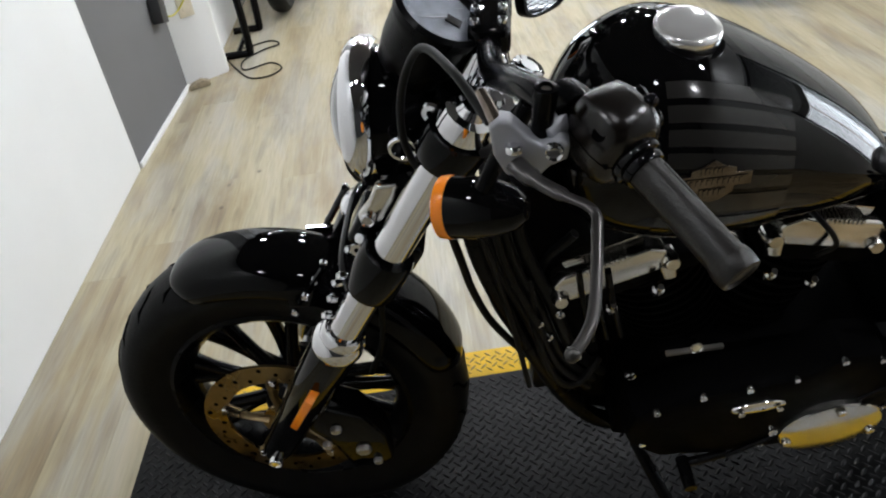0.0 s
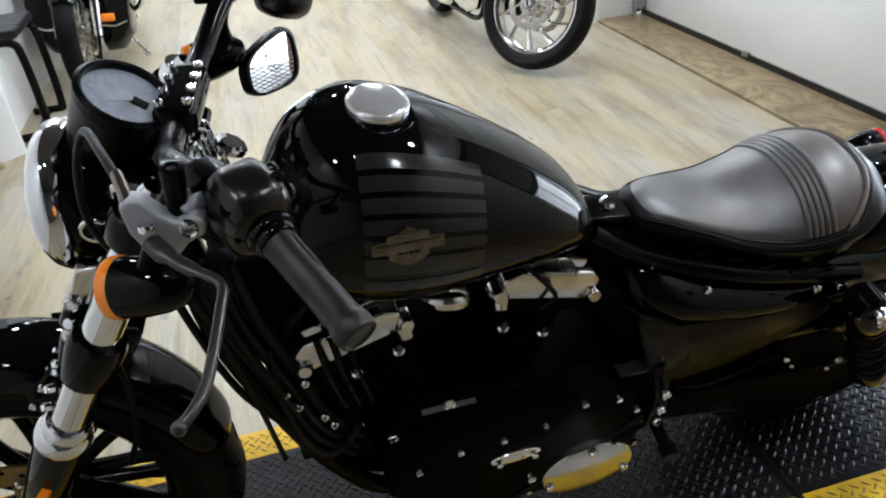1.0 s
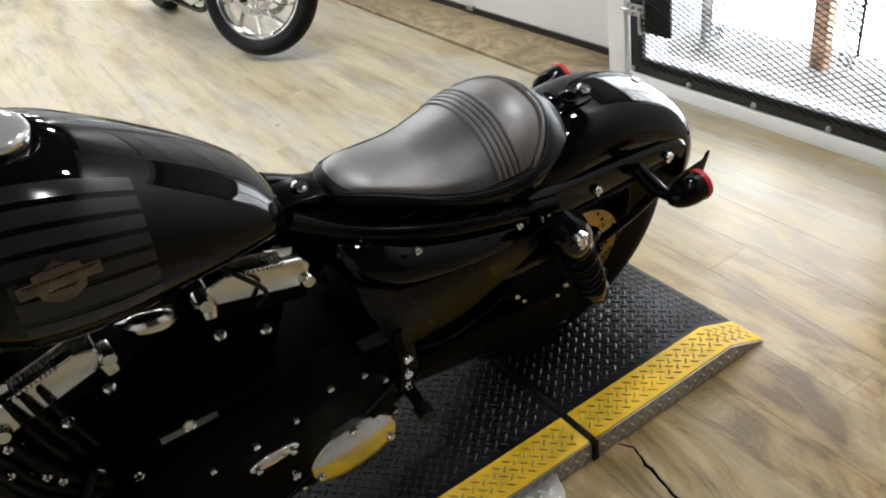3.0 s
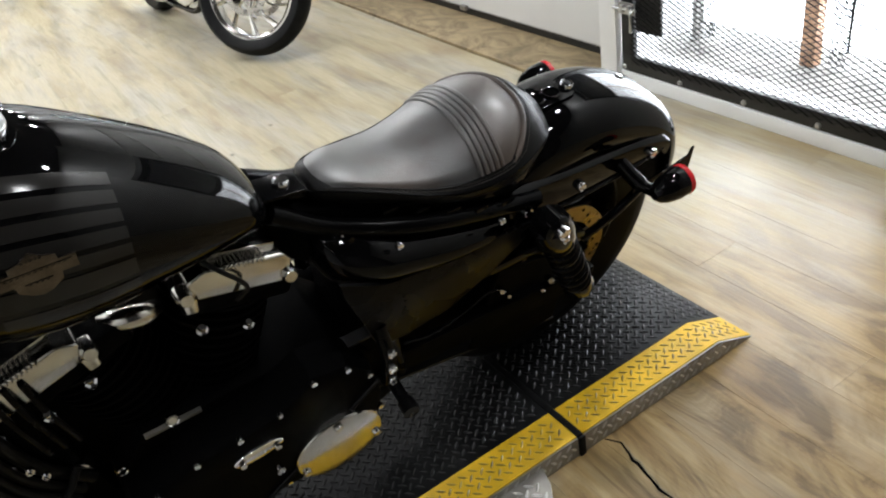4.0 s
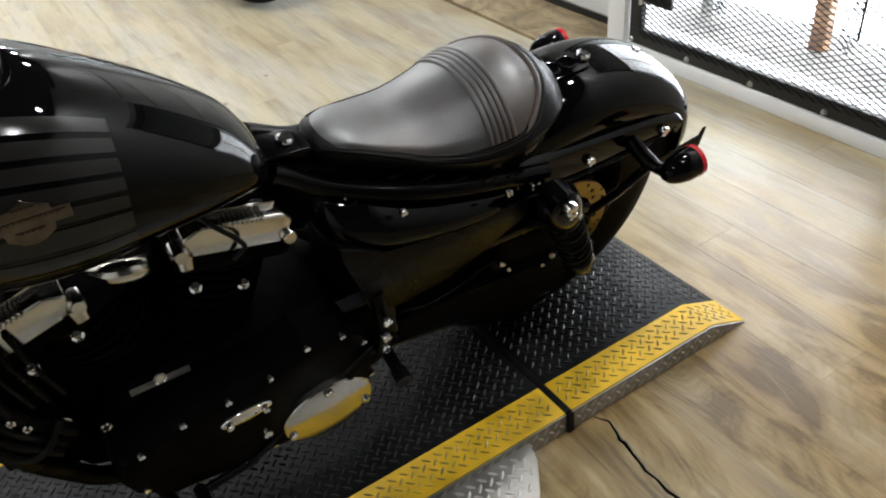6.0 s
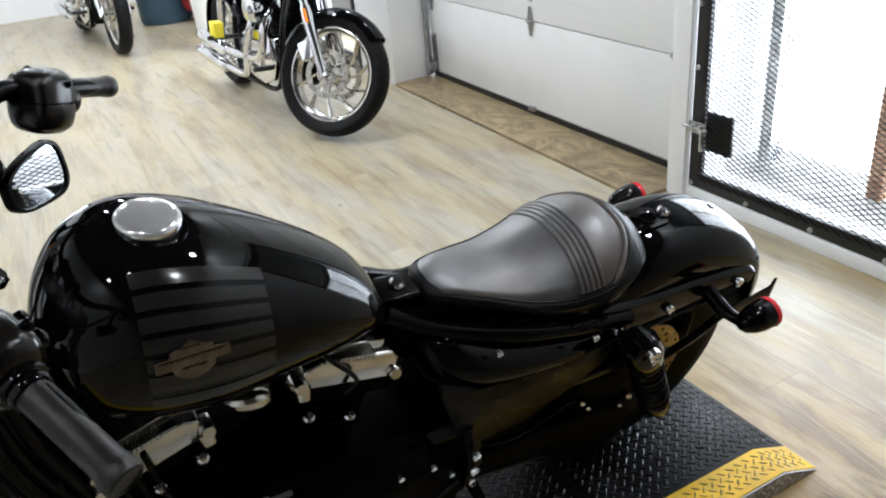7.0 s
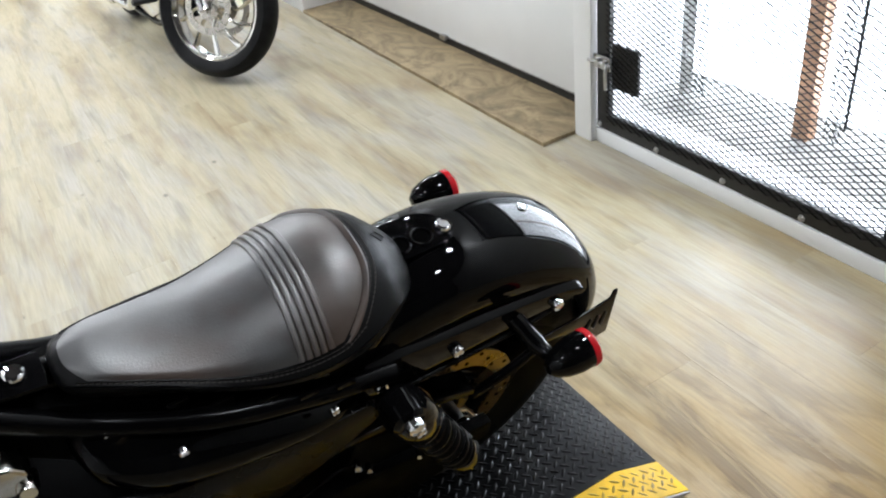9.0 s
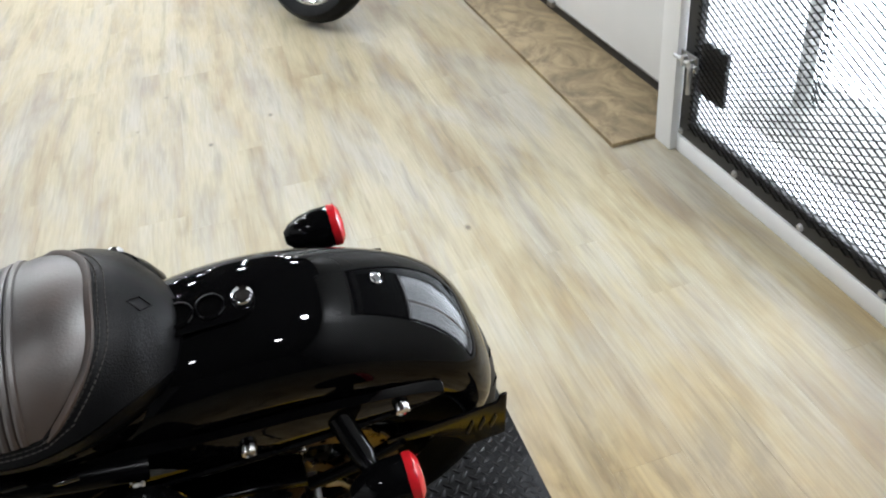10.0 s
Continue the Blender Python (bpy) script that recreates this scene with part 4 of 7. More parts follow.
for bx, bz, br in ((-1.277, 0.385, 0.009), (-1.300, 0.345, 0.008), (-1.245, 0.315, 0.013), (-1.228, 0.275, 0.008)):
    bolt(CAL @ Matrix.Translation((0.02, 0.256, 0.075)) @ Matrix.Rotation(radians(11.4), 4, "X") @ Vector((bx, -0.061, bz)), (0, -1, 0), br, 0.008, cal, ZINC)
bpart("brake_hose", G().tube(curve([CAL @ Vector(p) for p in ((-1.195, 0.215, 0.46), (-1.165, 0.205, 0.53), (-1.150, 0.18, 0.62), (-1.135, 0.12, 0.72))], 6), 0.0050, 10), CABLE_BLACK, cal)

# front fender: arc over the tyre, domed across
def fender(cx, cz, rows, yc, half, mat, name, steer, label, lip=0.006):
    rings = []
    for a, R, hw, drop in rows:
        c, s = math.cos(radians(a)), math.sin(radians(a))
        ring = []
        for u in np.linspace(-1, 1, 17):
            dome = 1 - abs(u) ** 2.6
            ring.append((cx + (R - drop * (1 - dome)) * c, yc + hw * math.sin(u * math.pi / 2), cz + (R - drop * (1 - dome)) * s))
        for u in np.linspace(1, -1, 17):
            dome = 1 - abs(u) ** 2.6
            ring.append((cx + (R - lip - drop * (1 - dome)) * c, yc + (hw - 0.004) * math.sin(u * math.pi / 2), cz + (R - lip - drop * (1 - dome)) * s))
        rings.append(ring)
    return bpart(name, G().loft(rings), mat, None, label, steer=steer, sharp=50)


fender(*AXF, dense([(116, 0.322, 0.030, 0.020), (114, 0.330, 0.052, 0.036), (108, 0.335, 0.068, 0.048), (98, 0.336, 0.073, 0.050), (78, 0.336, 0.073, 0.050), (50, 0.336, 0.073, 0.050), (30, 0.335, 0.072, 0.048), (18, 0.333, 0.064, 0.044), (14, 0.328, 0.045, 0.030)], 6), 0.0, 0, GLOSS, "front_fender", "fw", "gloss black bobbed front fender")
for s in (-1, 1):
    fb = bpart("fender_bracket", G().tube(curve([(-1.262, s * 0.075, 0.600), (-1.235, s * 0.088, 0.640), (-1.200, s * 0.098, 0.690)], 6), 0.009, 10, flat=0.6).box((-1.255, s * 0.077, 0.610), (0.05, 0.006, 0.035)), GLOSS, None, "black fender bracket with chrome bolts", steer="fw")
    for bx, bz in ((-1.268, 0.596), (-1.244, 0.628), (-1.222, 0.660), (-1.202, 0.692)):
        bolt((bx, s * 0.092, bz), (0, s, 0), 0.006, 0.007, fb, steer="fw")

# headlamp
hl_c, hl_d = Vector((-1.098, -0.012, 0.978)), Vector((-1, 0, 0.03)).normalized()
hb = bpart("headlamp", G().lathe([(0.0001, -0.108), (0.024, -0.106), (0.050, -0.090), (0.068, -0.060), (0.074, -0.026), (0.075, 0.0), (0.072, 0.004)], hl_c, hl_d, 40), GLOSS, None, "gloss black headlamp shell with chrome rim", steer=True)
bpart("headlamp_rim", G().lathe([(0.066, 0.004), (0.074, -0.012), (0.080, -0.013), (0.0855, -0.006), (0.0865, 0.003), (0.083, 0.014), (0.076, 0.021), (0.067, 0.022)], hl_c, hl_d, 64, closed_profile=True), CHROME, hb, "chrome trim ring", steer=True)
bpart("headlamp_lens", G().lathe([(0.0001, 0.044), (0.016, 0.0432), (0.032, 0.040), (0.048, 0.034), (0.060, 0.027), (0.070, 0.018)], hl_c, hl_d, 64), HEADLENS, hb, "clear lens over a bright reflector", steer=True)
bpart("headlamp_mount", G().tube([(-1.06, 0, 0.91), (-1.055, 0, 0.865), (-1.045, 0, 0.85)], 0.014, 10), GLOSS, None, steer=True, bevel=0.004)

# speedometer
sp_c, sp_d = Vector((-1.004, -0.028, 1.100)), Vector((0.52, -0.10, 0.85)).normalized()
sp = bpart("speedometer", G().lathe([(0.0001, -0.087), (0.025, -0.084), (0.040, -0.066), (0.045, -0.040), (0.047, -0.008), (0.050, 0.0), (0.049, 0.006), (0.044, 0.008)], sp_c, sp_d, 36), SATIN, None, "black pod speedometer with a pale dial", steer=True)
bpart("bezel", G().lathe([(0.043, 0.002), (0.050, 0.001), (0.051, 0.008), (0.046, 0.012), (0.043, 0.010)], sp_c, sp_d, 36, closed_profile=True), SATIN, sp, steer=True)
bpart("dial", G().lathe([(0.0001, 0.001), (0.043, 0.001)], sp_c, sp_d, 36), DIAL, sp, "pale grey dial face", steer=True)
e1 = sp_d.cross(Vector((0, 1, 0))).normalized()
e2 = sp_d.cross(e1)
for k in range(17):
    a = radians(-130 + 260 * k / 16)
    d0 = math.cos(a) * e1 + math.sin(a) * e2
    bpart("dial_mark", G().tube([sp_c + 0.0022 * sp_d + d0 * (0.033 if k % 2 else 0.030), sp_c + 0.0022 * sp_d + d0 * 0.036], 0.0005, 4), DARK_GREY, sp, steer=True)
bpart("dial_window", G().box((0, 0, 0), (0.012, 0.017, 0.001)).xf(Matrix.Translation(sp_c + 0.0022 * sp_d - e1 * 0.016) @ sp_d.to_track_quat("Z", "Y").to_matrix().to_4x4()), SATIN, sp, "dark odometer window", steer=True)
bpart("needle", G().tube([sp_c + 0.003 * sp_d - e1 * 0.008, sp_c + 0.003 * sp_d + (e1 * 0.7 + e2 * 0.7) * 0.026], [0.0010, 0.0004], 6), DARK_GREY, sp, steer=True)
gl_ = bpart("dial_glass", G().lathe([(0.0001, 0.009), (0.044, 0.0075), (0.044, 0.0055), (0.0001, 0.007)], sp_c, sp_d, 36), GLASS, sp, steer=True)
gl_.visible_shadow = False

# handlebar and risers
BARZ = 1.075
bar = []
for s in (-1, 1):
    pts = curve([(-0.955, 0, BARZ), (-0.953, s * 0.07, BARZ), (-0.945, s * 0.13, BARZ + 0.010), (-0.925, s * 0.20, BARZ + 0.040), (-0.895, s * 0.255, BARZ + 0.052), (-0.835, s * 0.305, BARZ + 0.028), (-0.780, s * 0.383, BARZ - 0.006)], 6)
    bar.append(pts)
bpart("handlebar", G().tube(bar[0][::-1] + bar[1][1:], 0.0128, 16), FRAME_BLACK, None, "gloss black low handlebar", steer="bar")
for s in (-1, 1):
    bpart("riser", G().tube([(-0.972, s * 0.045, 1.036), (-0.958, s * 0.045, 1.066)], [0.019, 0.017], 16), CHROME, None, "chromed handlebar riser", steer="bar")
for k in range(5):
    bpart("riser_rib", G().lathe([(0.0001, 0.042), (0.006, 0.042), (0.0085, 0.039), (0.0085, 0.003), (0.006, 0.0), (0.0001, 0.0)], (-0.940, -0.056 + 0.020 * k, 0.996), (-0.16, 0, 1), 14), CHROME, None, "polished riser rib", steer="bar")
bpart("riser_clamp", G().box((-0.953, 0, BARZ + 0.004), (0.044, 0.120, 0.032)), GLOSS, None, "gloss black riser clamp with bolt heads", steer="bar", bevel=0.011, seg=3)
for bx in (-0.967, -0.939):
    for by in (-0.045, -0.015, 0.015, 0.045):
        bolt((bx, by, BARZ + 0.0195), (0.1, 0, 1), 0.0052, 0.005, None, steer="bar")
for k in range(6):
    bolt((-0.925 - 0.003 * abs(k - 2.5), -0.075 + 0.024 * k, 0.994), (0.35, 0, 1), 0.0060, 0.007, None, steer="bar")
bolt((fork_x(1.02) + 0.072, 0.004, 1.012), SD, 0.020, 0.008, None, steer="bar", name="stem_nut")
bpart("ignition_lock", G().lathe([(0.0001, 0.016), (0.010, 0.016), (0.012, 0.012), (0.022, 0.012), (0.026, 0.006), (0.027, -0.03)], (-0.955, -0.085, 1.02), (0.35, 0, 0.94), 24), CHROME, None, "chrome keyed lock", steer="bar")


def along(s, u):
    """A point on the outer part of the bar, u 0 at the inner grip end and 1 at the bar end."""
    a, b = Vector((-0.840, s * 0.300, BARZ + 0.030)), Vector((-0.778, s * 0.386, BARZ - 0.007))
    return a + (b - a) * u


for s in (-1, 1):
    d = (along(s, 1) - along(s, 0)).normalized()
    L = (along(s, 1) - along(s, 0)).length
    bpart("grip", G().lathe([(0.0120, 0.0), (0.0152, 0.001), (0.0156, 0.004), (0.0142, 0.008), (0.0139, 0.03), (0.0139, 0.06), (0.0142, L - 0.014), (0.0155, L - 0.011), (0.0162, L - 0.006), (0.0160, L - 0.001), (0.0152, L + 0.003), (0.0128, L + 0.004), (0.0110, L + 0.002), (0.0001, L + 0.002)], along(s, 0), d, 40), GRIP, None, "smooth worn black rubber grip", steer="bar")
    # switch housing: two clamped halves, a collar towards the grip, buttons and a screw hole
    q = d.to_track_quat("Z", "Y").to_matrix().to_4x4()
    c = along(s, -0.21)
    HM = Matrix.Translation(c + (Vector((0, 0, -0.015)) if s > 0 else Vector())) @ q @ Matrix.Scale(1.22 if s > 0 else 1.0, 4)
    sq = lambda v, p: math.copysign(abs(v) ** p, v)
    hs = None
    for up in (1, -1):
        rings = []
        for h, rx, ry in ((-0.030, 0.015, 0.017), (-0.0285, 0.021, 0.024), (-0.024, 0.0255, 0.030), (-0.012, 0.0275, 0.0335), (0.008, 0.0275, 0.0345), (0.017, 0.0262, 0.032), (0.023, 0.022, 0.026), (0.0255, 0.017, 0.019)):
            arc_ = [math.pi * k / 16 for k in range(17)]
            rings.append([Vector((rx * sq(math.cos(a), 0.62), up * (0.0007 + ry * sq(math.sin(a), 0.70)), h)) for a in arc_])
        hp = bpart("switch_housing" if hs is None else "housing_half", G().loft(rings).xf(HM), HOUSING, hs, "satin black switch housing" if hs is None else "", steer="bar")
        hs = hs or hp
    bpart("housing_seam", G().loft([[Vector((0.026 * sq(math.cos(a), 0.62), 0.004 * math.sin(a), h)) for a in (2 * math.pi * k / 16 for k in range(16))] for h in (-0.026, 0.022)]).xf(HM), GROOVE, hs, steer="bar")
    bpart("housing_collar", G().lathe([(0.013, 0.024), (0.0195, 0.024), (0.0208, 0.027), (0.0200, 0.031), (0.0170, 0.032), (0.0175, 0.036), (0.0165, 0.039), (0.013, 0.039)], (0, 0, 0), (0, 0, 1), 28, closed_profile=True).xf(HM), GLOSS, hs, "gloss black clamp collar", steer="bar")
    for ox, oy, oh, r_ in ((0.025, 0.020, -0.010, 0.0075), (0.027, 0.012, 0.008, 0.0085), (0.026, -0.012, -0.004, 0.008), (0.020, 0.029, 0.004, 0.0055)):
        bpart("switch_button", G().lathe([(0.0001, 0.007), (r_ * 0.6, 0.0065), (r_ * 0.95, 0.004), (r_, 0.0), (r_, -0.006)], (ox, oy, oh), (1, oy * 18, 0.1), 14).xf(HM), GLOSS, hs, "black switch button", steer="bar")
    bpart("screw_hole", G().lathe([(0.0001, 0.0012), (0.0042, 0.0012), (0.0056, 0.0016), (0.0062, 0.0006), (0.0062, -0.004)], (-0.0238, 0.0215, 0.006), (-0.75, 0.62, 0.0), 16).xf(HM), GROOVE, hs, steer="bar")
    # lever perch and lever
    if s < 0:
        side_on = Euler((radians(90), 0, 0)).to_matrix().to_4x4()
        cp = bpart("clutch_perch", G().plate([(-0.944, 1.135), (-0.937, 1.140), (-0.928, 1.138), (-0.916, 1.124), (-0.906, 1.117), (-0.892, 1.122), (-0.885, 1.116), (-0.887, 1.104), (-0.900, 1.098), (-0.910, 1.087), (-0.933, 1.091), (-0.942, 1.111)], 0.018, Matrix.Translation((0, -0.280, 0)) @ side_on).tube([(-0.905, -0.284, 1.116), (-0.892, -0.270, 1.122), (-0.884, -0.258, 1.124)], [0.013, 0.012, 0.012], 12), DARK_GREY, None, "blue-grey cast clutch lever perch", steer="bar", bevel=0.0035, seg=3)
        bolt((-0.897, -0.298, 1.113), (0, -1, 0.1), 0.0075, 0.005, cp, steer="bar")
        bpart("cable_adjuster", G().tube([(-0.938, -0.290, 1.134), (-0.944, -0.276, 1.140), (-0.950, -0.262, 1.144)], [0.0058, 0.0052, 0.0045], 10), BRASS, cp, "pale metal cable ferrule", steer="bar")
        post = bpart("pivot_post", G().lathe([(0.0001, 0.020), (0.0045, 0.020), (0.0052, 0.024), (0.0088, 0.023), (0.0094, 0.016), (0.0086, 0.0), (0.0086, -0.022)], (-0.904, -0.283, 1.136), (0.10, -0.10, 1), 18), FRAME_BLACK, cp, "black capped pivot post", steer="bar")
        bpart("post_recess", G().lathe([(0.0001, 0.0212), (0.0040, 0.0212), (0.0044, 0.018)], (-0.904, -0.283, 1.136), (0.10, -0.10, 1), 6), STEEL, post, steer="bar")
        bpart("bar_clamp", G().lathe([(0.014, -0.012), (0.020, -0.012), (0.021, 0.0), (0.020, 0.012), (0.014, 0.012)], (-0.884, -0.260, 1.124), (0.5, -0.85, -0.1), 18, closed_profile=True), FRAME_BLACK, cp, steer="bar")
    else:
        bpart("brake_reservoir", G().box((-0.935, 0.245, BARZ + 0.058), (0.056, 0.085, 0.052)), SATIN, None, "black brake fluid reservoir", steer="bar", bevel=0.007)
        bpart("reservoir_lid", G().box((-0.935, 0.245, BARZ + 0.087), (0.058, 0.088, 0.006)), LEVER, None, "satin metal reservoir lid", steer="bar", bevel=0.002)
        bpart("brake_perch", G().box((-0.935, 0.262, BARZ + 0.045), (0.06, 0.05, 0.03)), SATIN, None, steer="bar", bevel=0.007)
    lv = curve([(-0.926, s * 0.304, 1.107), (-0.914, s * 0.317, 1.103), (-0.893, s * 0.333, 1.099), (-0.876, s * 0.344, 1.097), (-0.870, s * 0.353, 1.094), (-0.8705, s * 0.366, 1.091), (-0.873, s * 0.398, 1.083), (-0.877, s * 0.428, 1.075), (-0.884, s * 0.445, 1.071), (-0.892, s * 0.456, 1.068)], 5)
    lvp = bpart("lever", G().tube(lv, [0.0085] * 6 + [0.0062] * 5 + [0.0042] * (len(lv) - 12) + [0.0040], 12, flat=0.65).ball(lv[-1], 0.0052), LEVER, None, "satin dark metal hand lever with a ball end", steer="bar")
    bolt(Vector((-0.926, s * 0.302, 1.117)), (0, 0, 1), 0.007, 0.005, lvp, steer="bar")
    # turn signal on a short stalk
    tc, td = Vector((-0.971, s * 0.242, 1.018)), Vector((-0.93, -s * 0.28, -0.16)).normalized()
    ts = bpart("turn_signal", G().lathe([(0.0001, -0.056), (0.010, -0.055), (0.018, -0.047), (0.024, -0.030), (0.0275, -0.008), (0.028, 0.014), (0.026, 0.016)], tc, td, 30), GLOSS, None, "black bullet turn signal with an amber lens", steer="bar")
    bpart("signal_lens", G().lathe([(0.0282, 0.012), (0.0290, 0.015), (0.0282, 0.023), (0.020, 0.028), (0.0001, 0.030)], tc, td, 30), AMBER, ts, "amber lens", steer="bar")
    bpart("signal_stalk", G().tube([(-0.955, s * 0.252, 1.045), (-0.935, s * 0.245, 1.085), (-0.915, s * 0.240, BARZ + 0.042)], 0.008, 12), SATIN, ts, steer="bar")
# right mirror hung below the bar
mc = Vector((-0.894, 0.290, 0.985))
q = Vector((0.836, -0.548, 0.06)).normalized().to_track_quat("Z", "Y").to_matrix().to_4x4()
shape = []
for i in range(36):
    a = 2 * math.pi * i / 36
    sx, sy = math.copysign(abs(math.cos(a)) ** 0.62, math.cos(a)), math.copysign(abs(math.sin(a)) ** 0.62, math.sin(a))
    shape.append((0.060 * sx, 0.040 * sy * (1 + 0.20 * sx)))
mr = bpart("mirror", G().loft([[Vector((x * k, y * k, h)) for x, y in shape] for k, h in ((0.55, -0.016), (0.86, -0.013), (1.0, -0.006), (1.0, 0.004), (0.97, 0.008), (0.88, 0.0085), (0.87, 0.003))]).xf(Matrix.Translation(mc) @ q), SATIN, None, "black oval mirror hung below the handlebar", steer="bar")
bpart("mirror_glass", G().loft([[Vector((x * 0.865, y * 0.865, h)) for x, y in shape] for h in (0.0035, 0.0052)]).xf(Matrix.Translation(mc) @ q), MIRROR, mr, "mirror glass", steer="bar")
bpart("mirror_stem", G().tube(curve([(-0.900, 0.283, 0.985), (-0.925, 0.262, 1.01), (-0.94, 0.25, 1.06), (-0.925, 0.248, BARZ + 0.03)], 6), 0.007, 10), SATIN, mr, steer="bar")
# control cables and hoses
for k, (pts, r, lab) in enumerate((
    ([(-0.945, -0.262, 1.140), (-0.975, -0.205, 1.150), (-1.010, -0.138, 1.132), (-1.035, -0.125, 1.08), (-1.04, -0.130, 1.02), (-1.02, -0.120, 0.95), (-0.985, -0.085, 0.86), (-0.955, -0.075, 0.70), (-0.93, -0.08, 0.52)], 0.0040, "clutch_cable"),
    ([(-0.93, -0.23, BARZ + 0.03), (-0.96, -0.15, 1.02), (-0.98, -0.07, 0.97), (-0.95, -0.03, 0.90)], 0.005, "wire_loom"),
    ([(-0.950, 0.20, 1.045), (-1.00, 0.16, 1.01), (-1.04, 0.09, 0.96), (-1.085, 0.06, 0.86), (-1.170, 0.06, 0.72), (-1.25, 0.10, 0.56)], 0.005, "brake_hose"),
    ([(-0.92, 0.24, BARZ + 0.02), (-0.98, 0.12, 1.03), (-0.95, 0.05, 0.95), (-0.88, 0.03, 0.86)], 0.005, "throttle_cable"),
)):
    bpart(lab, G().tube(curve(pts, 8), r, 10), CABLE_BLACK, None, "black sheathed cable", steer=True)
bpart("cable_guide", G().tube([(-1.047 + 0.014 * math.cos(a), -0.110, 0.998 + 0.013 * math.sin(a)) for a in (2 * math.pi * i / 16 for i in range(16))], 0.0028, 6, closed=True).tube(curve([(-1.035, -0.108, 0.990), (-1.028, -0.112, 0.999), (-1.022, -0.112, 1.006)], 4), 0.0024, 6), CHROME, None, "chrome cable guide ring", steer=True)
hb_ = bpart("hose_bracket", G().plate([(-1.086, 0.948), (-1.060, 0.950), (-1.068, 0.925), (-1.084, 0.897), (-1.108, 0.888), (-1.113, 0.905), (-1.098, 0.922)], 0.014, Matrix.Translation((0, -0.098, 0)) @ Euler((radians(90), 0, 0)).to_matrix().to_4x4()), POLISHED, None, "bright cast hose bracket", steer=True, bevel=0.004, seg=3)
bolt((-1.101, -0.112, 0.902), (0, -1, 0.3), 0.0085, 0.007, hb_, steer=True)
bpart("hose_fitting", G().lathe([(0.0001, 0.012), (0.006, 0.011), (0.009, 0.005), (0.009, -0.006), (0.006, -0.012)], (-1.114, -0.104, 0.864), (-0.3, -0.7, 0.6), 14), CHROME, hb_, "chrome banjo fitting", steer=True)
bpart("hose_fitting", G().lathe([(0.004, 0.004), (0.009, 0.004), (0.010, 0.0), (0.009, -0.004), (0.004, -0.004)], (-1.124, -0.104, 0.845), (-0.2, -1, 0.2), 14, closed_profile=True), CHROME, hb_, "chrome washer", steer=True)
bpart("clamp_washer", G().lathe([(0.004, 0.004), (0.009, 0.004), (0.011, 0.0), (0.009, -0.004), (0.004, -0.004)], (-1.013, -0.106, 1.039), (-0.2, -1, 0.2), 16, closed_profile=True), CHROME, None, "chrome clamp washer", steer=True)

# ---------- tank ----------
TANK_Y = -0.0155
TANK = dense([(-0.904, 0.905, 0.862, 0.014), (-0.897, 0.946, 0.842, 0.047), (-0.877, 0.989, 0.826, 0.085), (-0.840, 1.029, 0.810, 0.116), (-0.780, 1.047, 0.801, 0.138), (-0.710, 1.027, 0.795, 0.139), (-0.640, 0.986, 0.794, 0.125), (-0.570, 0.935, 0.793, 0.109), (-0.520, 0.893, 0.790, 0.091), (-0.490, 0.862, 0.786, 0.076), (-0.472, 0.834, 0.786, 0.054), (-0.464, 0.808, 0.788, 0.026)], 5)


def tank_ring(zt, zb, w, grow=0.0, n=44):
    zm = zb + 0.50 * (zt - zb)
    ring = []
    for j in range(n):
        a = 2 * math.pi * j / n
        c, s = math.cos(a), math.sin(a)
        e = 1.0 if s > 0 else 0.72
        y = (w + grow) * math.copysign(abs(c) ** e, c)
        h = (zt + grow - zm) if s > 0 else (zm - zb + grow)
        ring.append((y, zm + h * math.copysign(abs(s) ** (0.95 if s > 0 else 0.7), s)))
    return ring


tank = bpart("fuel_tank", G().loft([[(r[0], TANK_Y + y, z) for y, z in tank_ring(*r[1:])] for r in TANK]), GLOSS, None, "gloss black teardrop fuel tank with grey stripes", sharp=60)


def tank_side(x, a, grow=0.0006):
    """A point on the tank's left side: a is the angle from straight left, up positive."""
    zt, zb, w = lerp_table(TANK, x)
    zm = zb + 0.50 * (zt - zb)
    c, s = -math.cos(a), math.sin(a)
    y = (w + grow) * math.copysign(abs(c) ** (1.0 if s > 0 else 0.72), c)
    h = (zt + grow - zm) if s > 0 else (zm - zb + grow)
    return (x, TANK_Y + y, zm + h * math.copysign(abs(s) ** (0.95 if s > 0 else 0.7), s))


def tank_patch(x0, x1, a0, a1, slant=0.0, grow=0.0007, nx=8, na=4):
    g = G()
    vs = [tank_side(x0 + (x1 - x0) * i / nx + slant * (a0 + (a1 - a0) * j / na), radians(a0 + (a1 - a0) * j / na), grow) for j in range(na + 1) for i in range(nx + 1)]
    fs = [(j * (nx + 1) + i, j * (nx + 1) + i + 1, (j + 1) * (nx + 1) + i + 1, (j + 1) * (nx + 1) + i) for j in range(na) for i in range(nx)]
    return g.add(vs, fs)


for k in range(11):
    a = -60 + k * 11.2
    bpart("tank_stripe", tank_patch(-0.800, -0.655, a, a + 8.0, 0.0002), STRIPE, tank, "grey painted stripe of a flag panel")
for k in range(12):
    bpart("letter_bar", tank_patch(-0.796 + 0.0118 * k, -0.7885 + 0.0118 * k, -68, -63, 0.0002, nx=2, na=2), STRIPE, tank)
